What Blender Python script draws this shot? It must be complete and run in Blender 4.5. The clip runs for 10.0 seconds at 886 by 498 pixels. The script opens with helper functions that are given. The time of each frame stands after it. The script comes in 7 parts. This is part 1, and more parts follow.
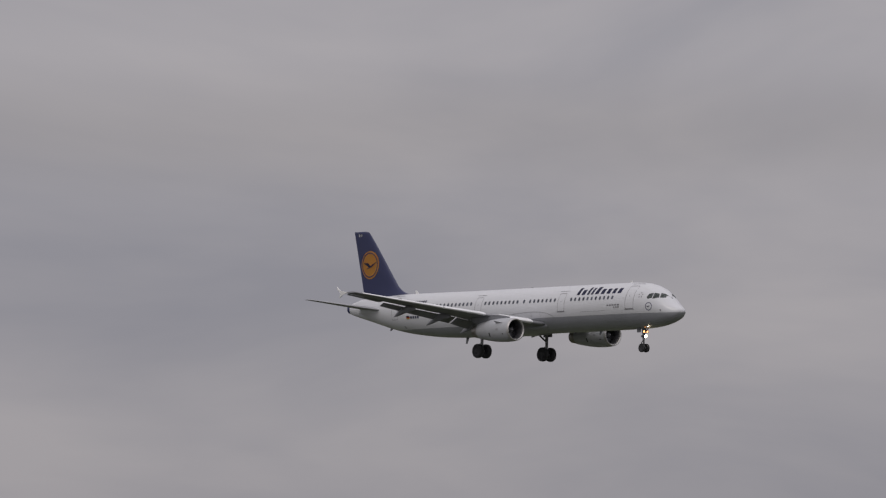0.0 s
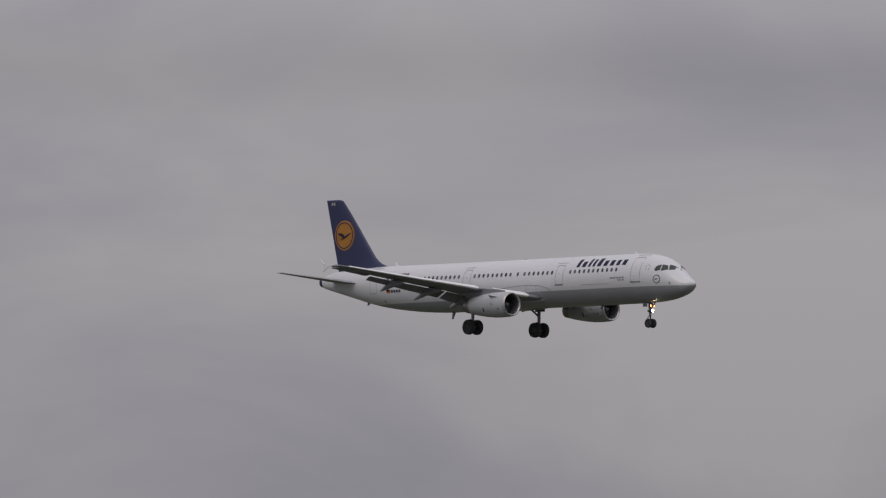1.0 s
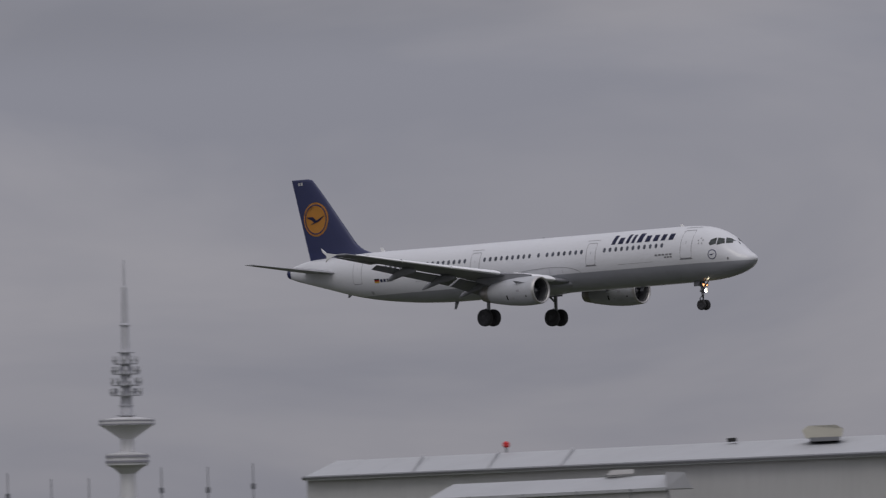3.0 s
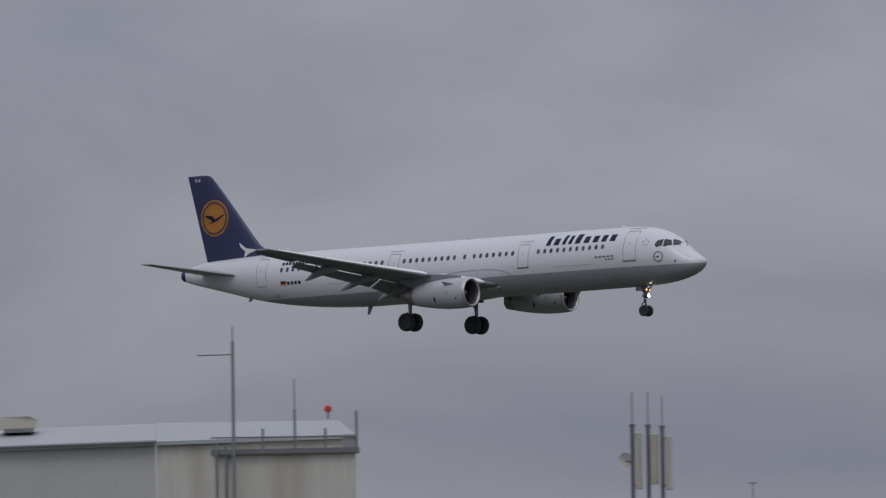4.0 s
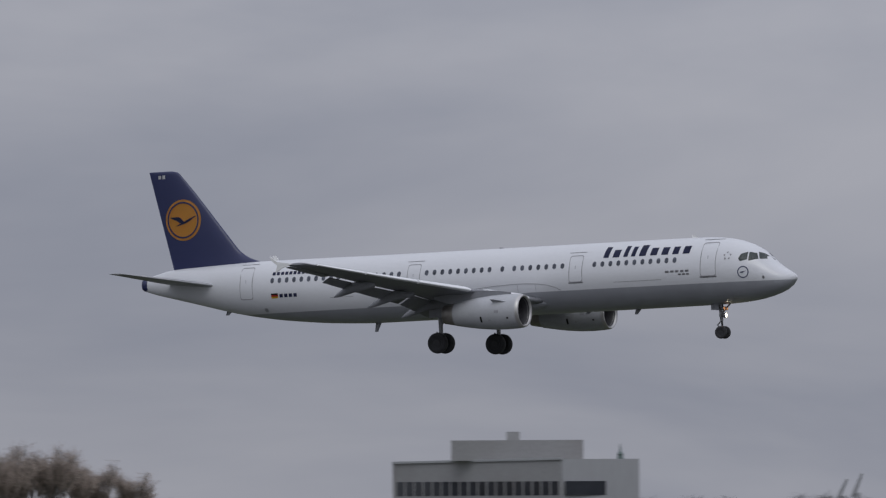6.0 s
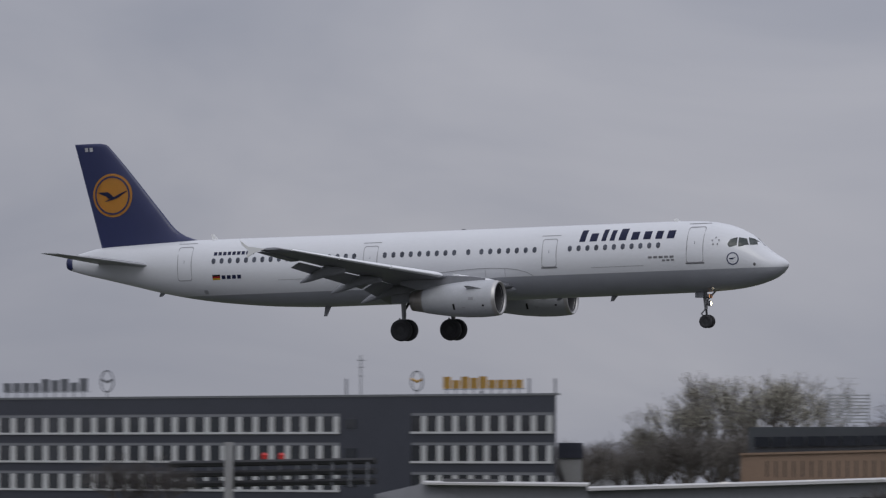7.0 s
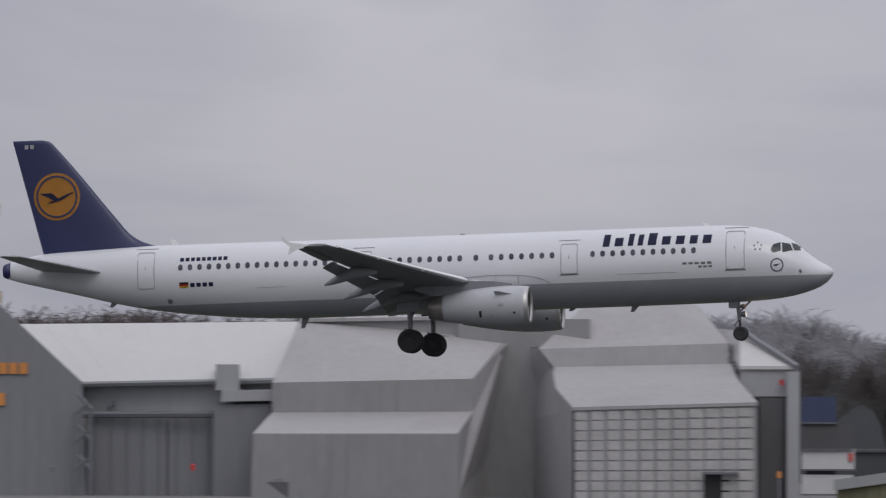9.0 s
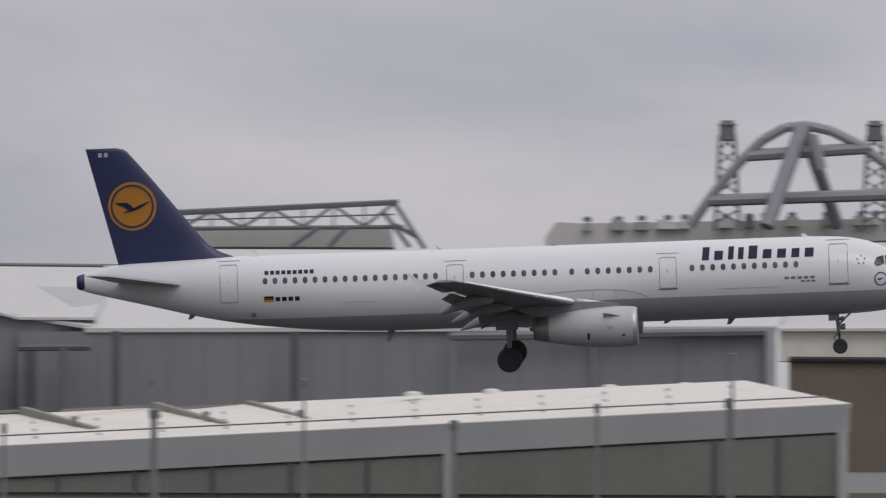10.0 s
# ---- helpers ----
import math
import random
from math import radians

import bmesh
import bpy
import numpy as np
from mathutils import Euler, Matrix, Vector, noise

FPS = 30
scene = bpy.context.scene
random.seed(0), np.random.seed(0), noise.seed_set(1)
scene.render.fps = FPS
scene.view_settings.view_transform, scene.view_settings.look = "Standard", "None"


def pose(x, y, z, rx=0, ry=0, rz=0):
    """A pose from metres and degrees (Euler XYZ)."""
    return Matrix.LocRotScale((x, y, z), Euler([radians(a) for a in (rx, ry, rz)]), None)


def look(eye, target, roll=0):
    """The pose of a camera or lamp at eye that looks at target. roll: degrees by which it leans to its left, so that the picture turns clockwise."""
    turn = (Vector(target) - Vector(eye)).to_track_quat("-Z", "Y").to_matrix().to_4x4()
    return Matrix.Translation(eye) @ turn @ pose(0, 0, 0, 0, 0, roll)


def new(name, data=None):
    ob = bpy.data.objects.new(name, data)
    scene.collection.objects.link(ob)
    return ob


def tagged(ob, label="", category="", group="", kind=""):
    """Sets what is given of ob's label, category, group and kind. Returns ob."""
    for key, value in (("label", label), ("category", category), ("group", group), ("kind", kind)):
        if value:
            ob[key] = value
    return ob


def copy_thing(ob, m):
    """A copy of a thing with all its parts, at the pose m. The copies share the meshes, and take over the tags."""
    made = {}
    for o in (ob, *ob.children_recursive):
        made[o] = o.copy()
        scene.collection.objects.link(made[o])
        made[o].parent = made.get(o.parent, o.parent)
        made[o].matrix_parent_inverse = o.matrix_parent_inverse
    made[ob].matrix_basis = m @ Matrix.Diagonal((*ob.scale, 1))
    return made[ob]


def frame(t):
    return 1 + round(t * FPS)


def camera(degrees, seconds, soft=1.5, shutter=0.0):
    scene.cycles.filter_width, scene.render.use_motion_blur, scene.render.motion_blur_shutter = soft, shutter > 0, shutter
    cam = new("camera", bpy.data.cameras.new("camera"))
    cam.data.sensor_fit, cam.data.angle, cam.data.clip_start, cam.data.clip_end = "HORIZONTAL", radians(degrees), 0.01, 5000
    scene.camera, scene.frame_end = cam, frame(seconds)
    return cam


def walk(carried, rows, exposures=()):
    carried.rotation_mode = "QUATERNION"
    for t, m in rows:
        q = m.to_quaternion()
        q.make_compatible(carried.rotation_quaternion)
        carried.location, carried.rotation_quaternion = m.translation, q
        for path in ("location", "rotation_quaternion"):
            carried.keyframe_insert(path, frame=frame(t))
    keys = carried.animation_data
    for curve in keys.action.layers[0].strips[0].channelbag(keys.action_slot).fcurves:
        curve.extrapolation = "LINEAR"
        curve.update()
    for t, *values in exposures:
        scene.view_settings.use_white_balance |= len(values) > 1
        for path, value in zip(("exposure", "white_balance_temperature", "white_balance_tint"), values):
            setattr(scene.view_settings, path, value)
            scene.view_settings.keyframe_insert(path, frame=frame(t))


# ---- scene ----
# Airfield on an overcast spring day: an airliner comes in over the threshold, filmed through a long lens from a stand across the runway.
EYE = (0.0, 0.0, 6.0)
F_PER_UNIT = 784 / math.tan(radians(4.7139) / 2)      # picture units per radian of this lens


def aim(yaw, pitch, roll):
    """The camera on its stand: yaw to the left, pitch up, roll, in degrees."""
    return pose(*EYE) @ pose(0, 0, 0, 0, 0, yaw) @ pose(0, 0, 0, pitch) @ pose(0, 0, 0, 0, roll) @ pose(0, 0, 0, 90)


cam = camera(4.7139, 10.0, soft=1.25, shutter=0.13)
PAN = [(0, 52.1388, 2.3312, -1.1955), (0.5, 50.8526, 2.1823, -1.2662), (1, 49.3185, 2.0720, -1.0465), (1.5, 47.8136, 2.0457, -0.8974), (2, 46.2189,
       1.9897, 0.0957), (2.5, 44.7836, 1.8946, 1.0529), (3, 42.7902, 1.7522, 1.2118), (3.2, 41.8458, 1.6869, 0.9940), (4.3, 37.3316, 1.6368, 1.1039), (4.5,
       36.5108, 1.6338, 1.2833), (5, 34.1076, 1.6172, 1.2789), (5.2, 33.0785, 1.5858, 1.1149), (6.3, 27.3572, 1.3615, 0.1462), (6.5, 26.1639, 1.3028,
       0.0413), (6.8, 24.3418, 1.2299, -0.2914), (7, 23.1044, 1.2065, -0.2244), (7.3, 21.2738, 1.1779, -0.4258), (7.5, 20.0272, 1.1764, -0.3133), (7.8,
       18.0266, 1.1631, -0.3559), (8, 16.7334, 1.1536, -0.3152), (8.2, 15.3016, 1.1392, -0.4334), (8.5, 13.2794, 1.0829, -0.3530), (8.8, 11.2989, 1.0056,
       -0.2357), (9, 10.0821, 0.9665, -0.1753), (9.2, 8.8570, 0.9478, 0.0076), (9.5, 7.1214, 0.9207, -0.1849), (9.7, 5.7983, 0.9296, -0.1886), (10, 3.3424,
       0.8933, -0.1675)]
walk(cam, [(t, aim(a, b, c)) for t, a, b, c in PAN],
     exposures=[(0, -0.06, 6800, 9.5), (1.5, -0.18, 6740, 9.5), (2.5, -0.2, 6650, 10), (4.5, -0.17, 6120, 7), (6.5, -0.03, 6200, 7), (7.3, 0.06, 6300, 7.5), (8, 0.22, 6500, 8), (8.5, 0.14, 6450, 8.3), (9, 0.07, 6400, 8.3), (9.5, 0.1, 6500, 8.5), (10, 0.16, 6660, 7.4)])

# ---- daylight: a closed, uneven cloud deck with a weak, wide sun behind it ----
world = bpy.data.worlds.new("overcast")
scene.world = world
world.use_nodes = True
wn, wl = world.node_tree.nodes, world.node_tree.links
wn.clear()


def wnode(kind, **values):
    n = wn.new(kind)
    for k, v in values.items():
        n.inputs[k].default_value = v
    return n


SUN_AZ, SUN_EL = 150.0, 48.0          # compass turn from the y axis to the right, and height, in degrees
sky = wn.new("ShaderNodeTexSky")
sky.sky_type, sky.sun_disc = "NISHITA", False
sky.sun_elevation, sky.sun_rotation = radians(SUN_EL), radians(SUN_AZ)
sky.air_density, sky.dust_density = 1.0, 4.0
coord = wn.new("ShaderNodeTexCoord")
stretch = wn.new("ShaderNodeMapping")
stretch.inputs["Scale"].default_value = (14.0, 14.0, 40.0)
stretch.inputs["Location"].default_value = (0.9, 2.3, 0.35)
wl.new(coord.outputs["Generated"], stretch.inputs["Vector"])
big = wnode("ShaderNodeTexNoise", Scale=1.0, Detail=5.0, Roughness=0.5, Distortion=0.45)
wl.new(stretch.outputs["Vector"], big.inputs["Vector"])
ramp = wn.new("ShaderNodeValToRGB")
ramp.color_ramp.elements[0].position, ramp.color_ramp.elements[0].color = 0.33, (0.285, 0.288, 0.340, 1)
ramp.color_ramp.elements[1].position, ramp.color_ramp.elements[1].color = 0.66, (0.41, 0.398, 0.435, 1)
wl.new(big.outputs["Fac"], ramp.inputs["Fac"])
clouds = wnode("ShaderNodeBackground", Strength=1.0)
wl.new(ramp.outputs["Color"], clouds.inputs["Color"])
# the deck thins out smoothly towards the sun's half of the sky
part_of_sky = wn.new("ShaderNodeSeparateXYZ")
wl.new(coord.outputs["Generated"], part_of_sky.inputs[0])
thin = wnode("ShaderNodeMapRange", **{"From Min": -0.62, "From Max": 0.1, "To Min": 1.0, "To Max": 1.36})
thin.interpolation_type = "SMOOTHSTEP"
wl.new(part_of_sky.outputs["X"], thin.inputs["Value"])
# an overcast sky is brightest overhead
overhead = wnode("ShaderNodeMapRange", **{"From Min": 0.0, "From Max": 0.85, "To Min": 0.97, "To Max": 1.85})
wl.new(part_of_sky.outputs["Z"], overhead.inputs["Value"])
# and the murk near the ground dims it a little
murk = wnode("ShaderNodeMapRange", **{"From Min": 0.008, "From Max": 0.058, "To Min": 0.95, "To Max": 1.07})
wl.new(part_of_sky.outputs["Z"], murk.inputs["Value"])
level = wn.new("ShaderNodeMath")
level.operation = "MULTIPLY"
wl.new(overhead.outputs[0], level.inputs[0])
wl.new(murk.outputs[0], level.inputs[1])
deck = wn.new("ShaderNodeMath")
deck.operation = "MULTIPLY"
wl.new(thin.outputs[0], deck.inputs[0])
wl.new(level.outputs[0], deck.inputs[1])
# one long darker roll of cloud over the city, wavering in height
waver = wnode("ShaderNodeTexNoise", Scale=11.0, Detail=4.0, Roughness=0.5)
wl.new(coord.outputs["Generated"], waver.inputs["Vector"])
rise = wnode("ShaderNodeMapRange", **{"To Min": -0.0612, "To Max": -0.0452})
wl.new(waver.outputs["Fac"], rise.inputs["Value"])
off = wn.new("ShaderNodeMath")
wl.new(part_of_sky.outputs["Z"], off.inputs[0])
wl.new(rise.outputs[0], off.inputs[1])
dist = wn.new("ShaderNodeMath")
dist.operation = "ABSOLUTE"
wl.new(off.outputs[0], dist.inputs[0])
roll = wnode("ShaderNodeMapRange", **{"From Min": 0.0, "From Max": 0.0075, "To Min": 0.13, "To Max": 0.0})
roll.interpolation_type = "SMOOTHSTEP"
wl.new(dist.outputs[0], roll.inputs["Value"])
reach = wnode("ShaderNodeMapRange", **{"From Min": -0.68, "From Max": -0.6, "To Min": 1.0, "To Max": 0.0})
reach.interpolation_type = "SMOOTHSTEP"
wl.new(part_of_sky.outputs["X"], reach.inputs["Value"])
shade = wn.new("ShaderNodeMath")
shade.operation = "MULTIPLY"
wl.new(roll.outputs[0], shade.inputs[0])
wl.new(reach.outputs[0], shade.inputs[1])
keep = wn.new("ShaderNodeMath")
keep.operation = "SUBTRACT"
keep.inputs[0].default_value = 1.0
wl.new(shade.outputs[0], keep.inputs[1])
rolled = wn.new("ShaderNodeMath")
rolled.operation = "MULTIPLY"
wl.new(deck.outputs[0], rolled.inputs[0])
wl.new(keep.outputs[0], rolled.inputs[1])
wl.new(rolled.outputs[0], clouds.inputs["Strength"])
clear = wnode("ShaderNodeBackground", Strength=0.05)
wl.new(sky.outputs["Color"], clear.inputs["Color"])
both = wnode("ShaderNodeMixShader", Fac=0.9)
wl.new(clear.outputs[0], both.inputs[1])
wl.new(clouds.outputs[0], both.inputs[2])
world_out = wn.new("ShaderNodeOutputWorld")
wl.new(both.outputs[0], world_out.inputs["Surface"])

sun = new("sun", bpy.data.lights.new("sun", "SUN"))
sun.data.energy, sun.data.angle, sun.data.color = 0.5, radians(28), (1.0, 0.95, 0.88)
sun.matrix_basis = look((200 * math.sin(radians(SUN_AZ)), 200 * math.cos(radians(SUN_AZ)), 200 * math.tan(radians(SUN_EL))), (0, 0, 0))


# ---- materials ----
def paint(name, colour, rough=0.5, metal=0.0, grain=0.08, scale=1.0, bump=0.0, fine=14.0, coat=0.0, stretch_by=(1, 1, 1), stain=None, stain_amount=0.0):
    """A surface with variation at two scales, in metres: broad stains and fine grain, and a small relief."""
    m = bpy.data.materials.new(name)
    m.use_nodes = True
    n, l = m.node_tree.nodes, m.node_tree.links
    b = n["Principled BSDF"]
    b.inputs["Roughness"].default_value, b.inputs["Metallic"].default_value = rough, metal
    b.inputs["Coat Weight"].default_value = coat
    tc, mp = n.new("ShaderNodeTexCoord"), n.new("ShaderNodeMapping")
    mp.inputs["Scale"].default_value = stretch_by
    l.new(tc.outputs["Object"], mp.inputs["Vector"])
    broad, small = n.new("ShaderNodeTexNoise"), n.new("ShaderNodeTexNoise")
    broad.inputs["Scale"].default_value, broad.inputs["Detail"].default_value = scale, 5
    small.inputs["Scale"].default_value, small.inputs["Detail"].default_value = fine, 3
    l.new(mp.outputs[0], broad.inputs["Vector"])
    l.new(mp.outputs[0], small.inputs["Vector"])
    info = n.new("ShaderNodeObjectInfo")
    add, add2 = n.new("ShaderNodeMath"), n.new("ShaderNodeMath")
    add.operation = add2.operation = "ADD"
    l.new(broad.outputs["Fac"], add.inputs[0])
    l.new(small.outputs["Fac"], add.inputs[1])
    rnd = n.new("ShaderNodeMath")
    rnd.operation = "MULTIPLY"
    rnd.inputs[1].default_value = 0.35
    l.new(info.outputs["Random"], rnd.inputs[0])
    l.new(add.outputs[0], add2.inputs[0])
    l.new(rnd.outputs[0], add2.inputs[1])
    rng = n.new("ShaderNodeMapRange")
    rng.inputs["From Min"].default_value, rng.inputs["From Max"].default_value = 0.7, 1.65
    rng.inputs["To Min"].default_value, rng.inputs["To Max"].default_value = 1 - grain, 1 + grain
    l.new(add2.outputs[0], rng.inputs["Value"])
    mul = n.new("ShaderNodeVectorMath")
    mul.operation = "SCALE"
    mul.inputs[0].default_value = colour
    l.new(rng.outputs[0], mul.inputs["Scale"])
    out = mul.outputs[0]
    if stain:
        sr = n.new("ShaderNodeMapRange")
        sr.inputs["From Min"].default_value, sr.inputs["From Max"].default_value = 0.5, 0.72
        sr.inputs["To Max"].default_value = stain_amount
        l.new(broad.outputs["Fac"], sr.inputs["Value"])
        mix = n.new("ShaderNodeMix")
        mix.data_type = "RGBA"
        mix.inputs["B"].default_value = (*stain, 1)
        l.new(sr.outputs[0], mix.inputs["Factor"])
        l.new(out, mix.inputs["A"])
        out = mix.outputs["Result"]
    l.new(out, b.inputs["Base Color"])
    if bump:
        bp = n.new("ShaderNodeBump")
        bp.inputs["Strength"].default_value, bp.inputs["Distance"].default_value = bump, 0.02
        l.new(small.outputs["Fac"], bp.inputs["Height"])
        l.new(bp.outputs[0], b.inputs["Normal"])
    return m


def glow(name, colour, strength):
    m = bpy.data.materials.new(name)
    m.use_nodes = True
    b = m.node_tree.nodes["Principled BSDF"]
    b.inputs["Base Color"].default_value = (*colour, 1)
    b.inputs["Emission Color"].default_value, b.inputs["Emission Strength"].default_value = (*colour, 1), strength
    return m


def livery():
    """Fuselage paint: white above, grey belly, parted along the aircraft's length."""
    m = paint("fuselage_paint", (0.645, 0.655, 0.675), 0.3, grain=0.035, scale=0.5, fine=6, coat=0.25, stretch_by=(0.6, 1, 1.6))
    n, l = m.node_tree.nodes, m.node_tree.links
    b = n["Principled BSDF"]
    white = b.inputs["Base Color"].links[0].from_socket
    tc, sep = n.new("ShaderNodeTexCoord"), n.new("ShaderNodeSeparateXYZ")
    l.new(tc.outputs["Object"], sep.inputs[0])
    edge = n.new("ShaderNodeMapRange")            # height of the parting line along the length
    edge.inputs["From Min"].default_value, edge.inputs["From Max"].default_value = -23.0, -17.0
    edge.inputs["To Min"].default_value, edge.inputs["To Max"].default_value = -1.16, -0.76
    l.new(sep.outputs["X"], edge.inputs["Value"])
    less = n.new("ShaderNodeMath")
    less.operation = "LESS_THAN"
    l.new(sep.outputs["Z"], less.inputs[0])
    l.new(edge.outputs[0], less.inputs[1])
    grime = n.new("ShaderNodeTexNoise")
    grime.inputs["Scale"].default_value, grime.inputs["Detail"].default_value = 0.7, 6
    tone = n.new("ShaderNodeMapRange")
    tone.inputs["To Min"].default_value, tone.inputs["To Max"].default_value = 0.85, 1.12
    l.new(tc.outputs["Object"], grime.inputs["Vector"])
    l.new(grime.outputs["Fac"], tone.inputs["Value"])
    grey = n.new("ShaderNodeVectorMath")
    grey.operation = "SCALE"
    grey.inputs[0].default_value = (0.325, 0.335, 0.36)
    l.new(tone.outputs[0], grey.inputs["Scale"])
    mix = n.new("ShaderNodeMix")
    mix.data_type = "RGBA"
    l.new(less.outputs[0], mix.inputs["Factor"])
    l.new(white, mix.inputs["A"])
    l.new(grey.outputs[0], mix.inputs["B"])
    l.new(mix.outputs["Result"], b.inputs["Base Color"])
    return m


M = {
    "livery": livery(),
    "white": paint("white_gloss_paint", (0.78, 0.78, 0.77), 0.3, grain=0.04, scale=0.6, coat=0.2),
    "wing_grey": paint("wing_grey_paint", (0.2, 0.205, 0.222), 0.45, grain=0.12, scale=0.8, fine=5),
    "tail_grey": paint("tailplane_grey_paint", (0.34, 0.345, 0.36), 0.45, grain=0.1, scale=0.9, fine=6),
    "slat": paint("bare_leading_edge", (0.78, 0.79, 0.8), 0.45, 0.0, grain=0.06),
    "flap": paint("flap_grey_paint", (0.21, 0.215, 0.23), 0.5, grain=0.14, scale=1.2),
    "nacelle": paint("nacelle_paint", (0.43, 0.44, 0.46), 0.45, grain=0.08, scale=0.9, fine=7),
    "lip": paint("polished_inlet_lip", (0.5, 0.49, 0.48), 0.45, 0.7, grain=0.03),
    "nozzle": paint("heat_stained_nozzle", (0.3, 0.28, 0.26), 0.4, 0.7, grain=0.2, scale=2.5),
    # near-black lining: the shade inside the inlet is put into its colour
    "barrel": paint("inlet_shade_lining", (0.06, 0.06, 0.065), 0.6, grain=0.15),
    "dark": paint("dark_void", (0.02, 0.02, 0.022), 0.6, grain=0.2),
    "fan": paint("fan_blades", (0.09, 0.09, 0.1), 0.35, 0.7, grain=0.2),
    "navy": paint("navy_tail_paint", (0.019, 0.025, 0.086), 0.4, grain=0.08, scale=0.7, coat=0.1),
    "yellow": paint("yellow_paint", (0.78, 0.35, 0.06), 0.35, grain=0.05, coat=0.2),
    "letter": paint("navy_lettering", (0.02, 0.026, 0.085), 0.35, grain=0.06),
    "pane": paint("cabin_window_pane", (0.17, 0.185, 0.225), 0.2, grain=0.4),
    "glass": paint("cockpit_glass", (0.13, 0.15, 0.145), 0.08, grain=0.3, scale=2.5),
    "seam": paint("panel_seam", (0.3, 0.3, 0.315), 0.6, grain=0.1),
    "tyre": paint("tyre_rubber", (0.028, 0.028, 0.031), 0.8, grain=0.2, scale=4),
    "rim": paint("wheel_rim", (0.026, 0.026, 0.029), 0.6, 0.1, grain=0.1),
    "strut": paint("gear_steel", (0.2, 0.2, 0.21), 0.42, 0.4, grain=0.15, scale=3),
    "lamp_white": glow("landing_light_glow", (1.0, 0.86, 0.6), 30.0),
    "lamp_amber": glow("taxi_light_glow", (1.0, 0.42, 0.16), 6.0),
    "black": paint("flat_black", (0.012, 0.012, 0.012), 0.6),
    "red": paint("signal_red", (0.55, 0.03, 0.025), 0.5),
    "gold": paint("flag_gold", (0.75, 0.5, 0.03), 0.5),
}


# ---- mesh helpers ----
def part(name, bm, material, parent=None, label="", smooth=False):
    me = bpy.data.meshes.new(name)
    bmesh.ops.recalc_face_normals(bm, faces=bm.faces)
    bm.to_mesh(me)
    bm.free()
    for mat in (material if isinstance(material, (list, tuple)) else [material]):
        me.materials.append(mat)
    if smooth:
        me.polygons.foreach_set("use_smooth", [True] * len(me.polygons))
    ob = new(name, me)
    ob.parent = parent
    return tagged(ob, label) if label else ob


def add_box(bm, x0, x1, y0, y1, z0, z1, bevel=0.0):
    vs = [bm.verts.new((x, y, z)) for x in (x0, x1) for y in (y0, y1) for z in (z0, z1)]
    fs = [bm.faces.new([vs[i] for i in f]) for f in ((0, 1, 3, 2), (4, 6, 7, 5), (0, 4, 5, 1), (2, 3, 7, 6), (0, 2, 6, 4), (1, 5, 7, 3))]
    if bevel:
        bmesh.ops.bevel(bm, geom=list({e for f in fs for e in f.edges}), offset=bevel, segments=1, affect="EDGES")
    return vs


def box(x0, x1, y0, y1, z0, z1, bevel=0.0):
    bm = bmesh.new()
    add_box(bm, x0, x1, y0, y1, z0, z1, bevel)
    return bm


def rings(bm, loops, cap=True, closed=True):
    """Skin a row of equal vertex rings."""
    vs = [[bm.verts.new(p) for p in loop] for loop in loops]
    n = len(vs[0])
    for a, b in zip(vs, vs[1:]):
        for i in range(n if closed else n - 1):
            j = (i + 1) % n
            bm.faces.new((a[i], a[j], b[j], b[i]))
    if cap:
        bm.faces.new(vs[0][::-1])
        bm.faces.new(vs[-1])
    return vs


def lathe(profile, axis="x", steps=32, centre=(0, 0, 0), cap=True):
    """A body of revolution: profile rows (along, radius)."""
    bm = bmesh.new()
    loops = []
    for s, r in profile:
        loop = []
        for k in range(steps):
            a = 2 * math.pi * k / steps
            u, v = r * math.cos(a), r * math.sin(a)
            p = {"x": (s, u, v), "y": (u, s, v), "z": (u, v, s)}[axis]
            loop.append((p[0] + centre[0], p[1] + centre[1], p[2] + centre[2]))
        loops.append(loop)
    rings(bm, loops, cap)
    return bm


def add_rod(bm, a, b, r, r2=None, sides=6):
    a, b = Vector(a), Vector(b)
    d = (b - a).normalized()
    u = d.orthogonal().normalized()
    v = d.cross(u)
    r2 = r if r2 is None else r2
    rings(bm, [[p + (u * math.cos(2 * math.pi * k / sides) + v * math.sin(2 * math.pi * k / sides)) * q for k in range(sides)] for p, q in ((a, r), (b, r2))])


def rod(a, b, r, r2=None, sides=8):
    bm = bmesh.new()
    add_rod(bm, a, b, r, r2, sides)
    return bm


def curve_at(xs, ys, x):
    """Smooth interpolation through rows of values (Hermite, no overshoot)."""
    i = max(0, min(len(xs) - 2, int(np.searchsorted(xs, x)) - 1))

    def slope(k):
        if k <= 0 or k >= len(xs) - 1:
            k0 = min(max(k, 0), len(xs) - 2) if k <= 0 else len(xs) - 2
            return (ys[k0 + 1] - ys[k0]) / (xs[k0 + 1] - xs[k0])
        a, b = (ys[k] - ys[k - 1]) / (xs[k] - xs[k - 1]), (ys[k + 1] - ys[k]) / (xs[k + 1] - xs[k])
        return 0.0 if a * b <= 0 else 2 * a * b / (a + b)

    h = xs[i + 1] - xs[i]
    s = min(max((x - xs[i]) / h, 0), 1)
    return ((1 + 2 * s) * (1 - s) ** 2 * ys[i] + s * (1 - s) ** 2 * h * slope(i)
            + s * s * (3 - 2 * s) * ys[i + 1] + s * s * (s - 1) * h * slope(i + 1))


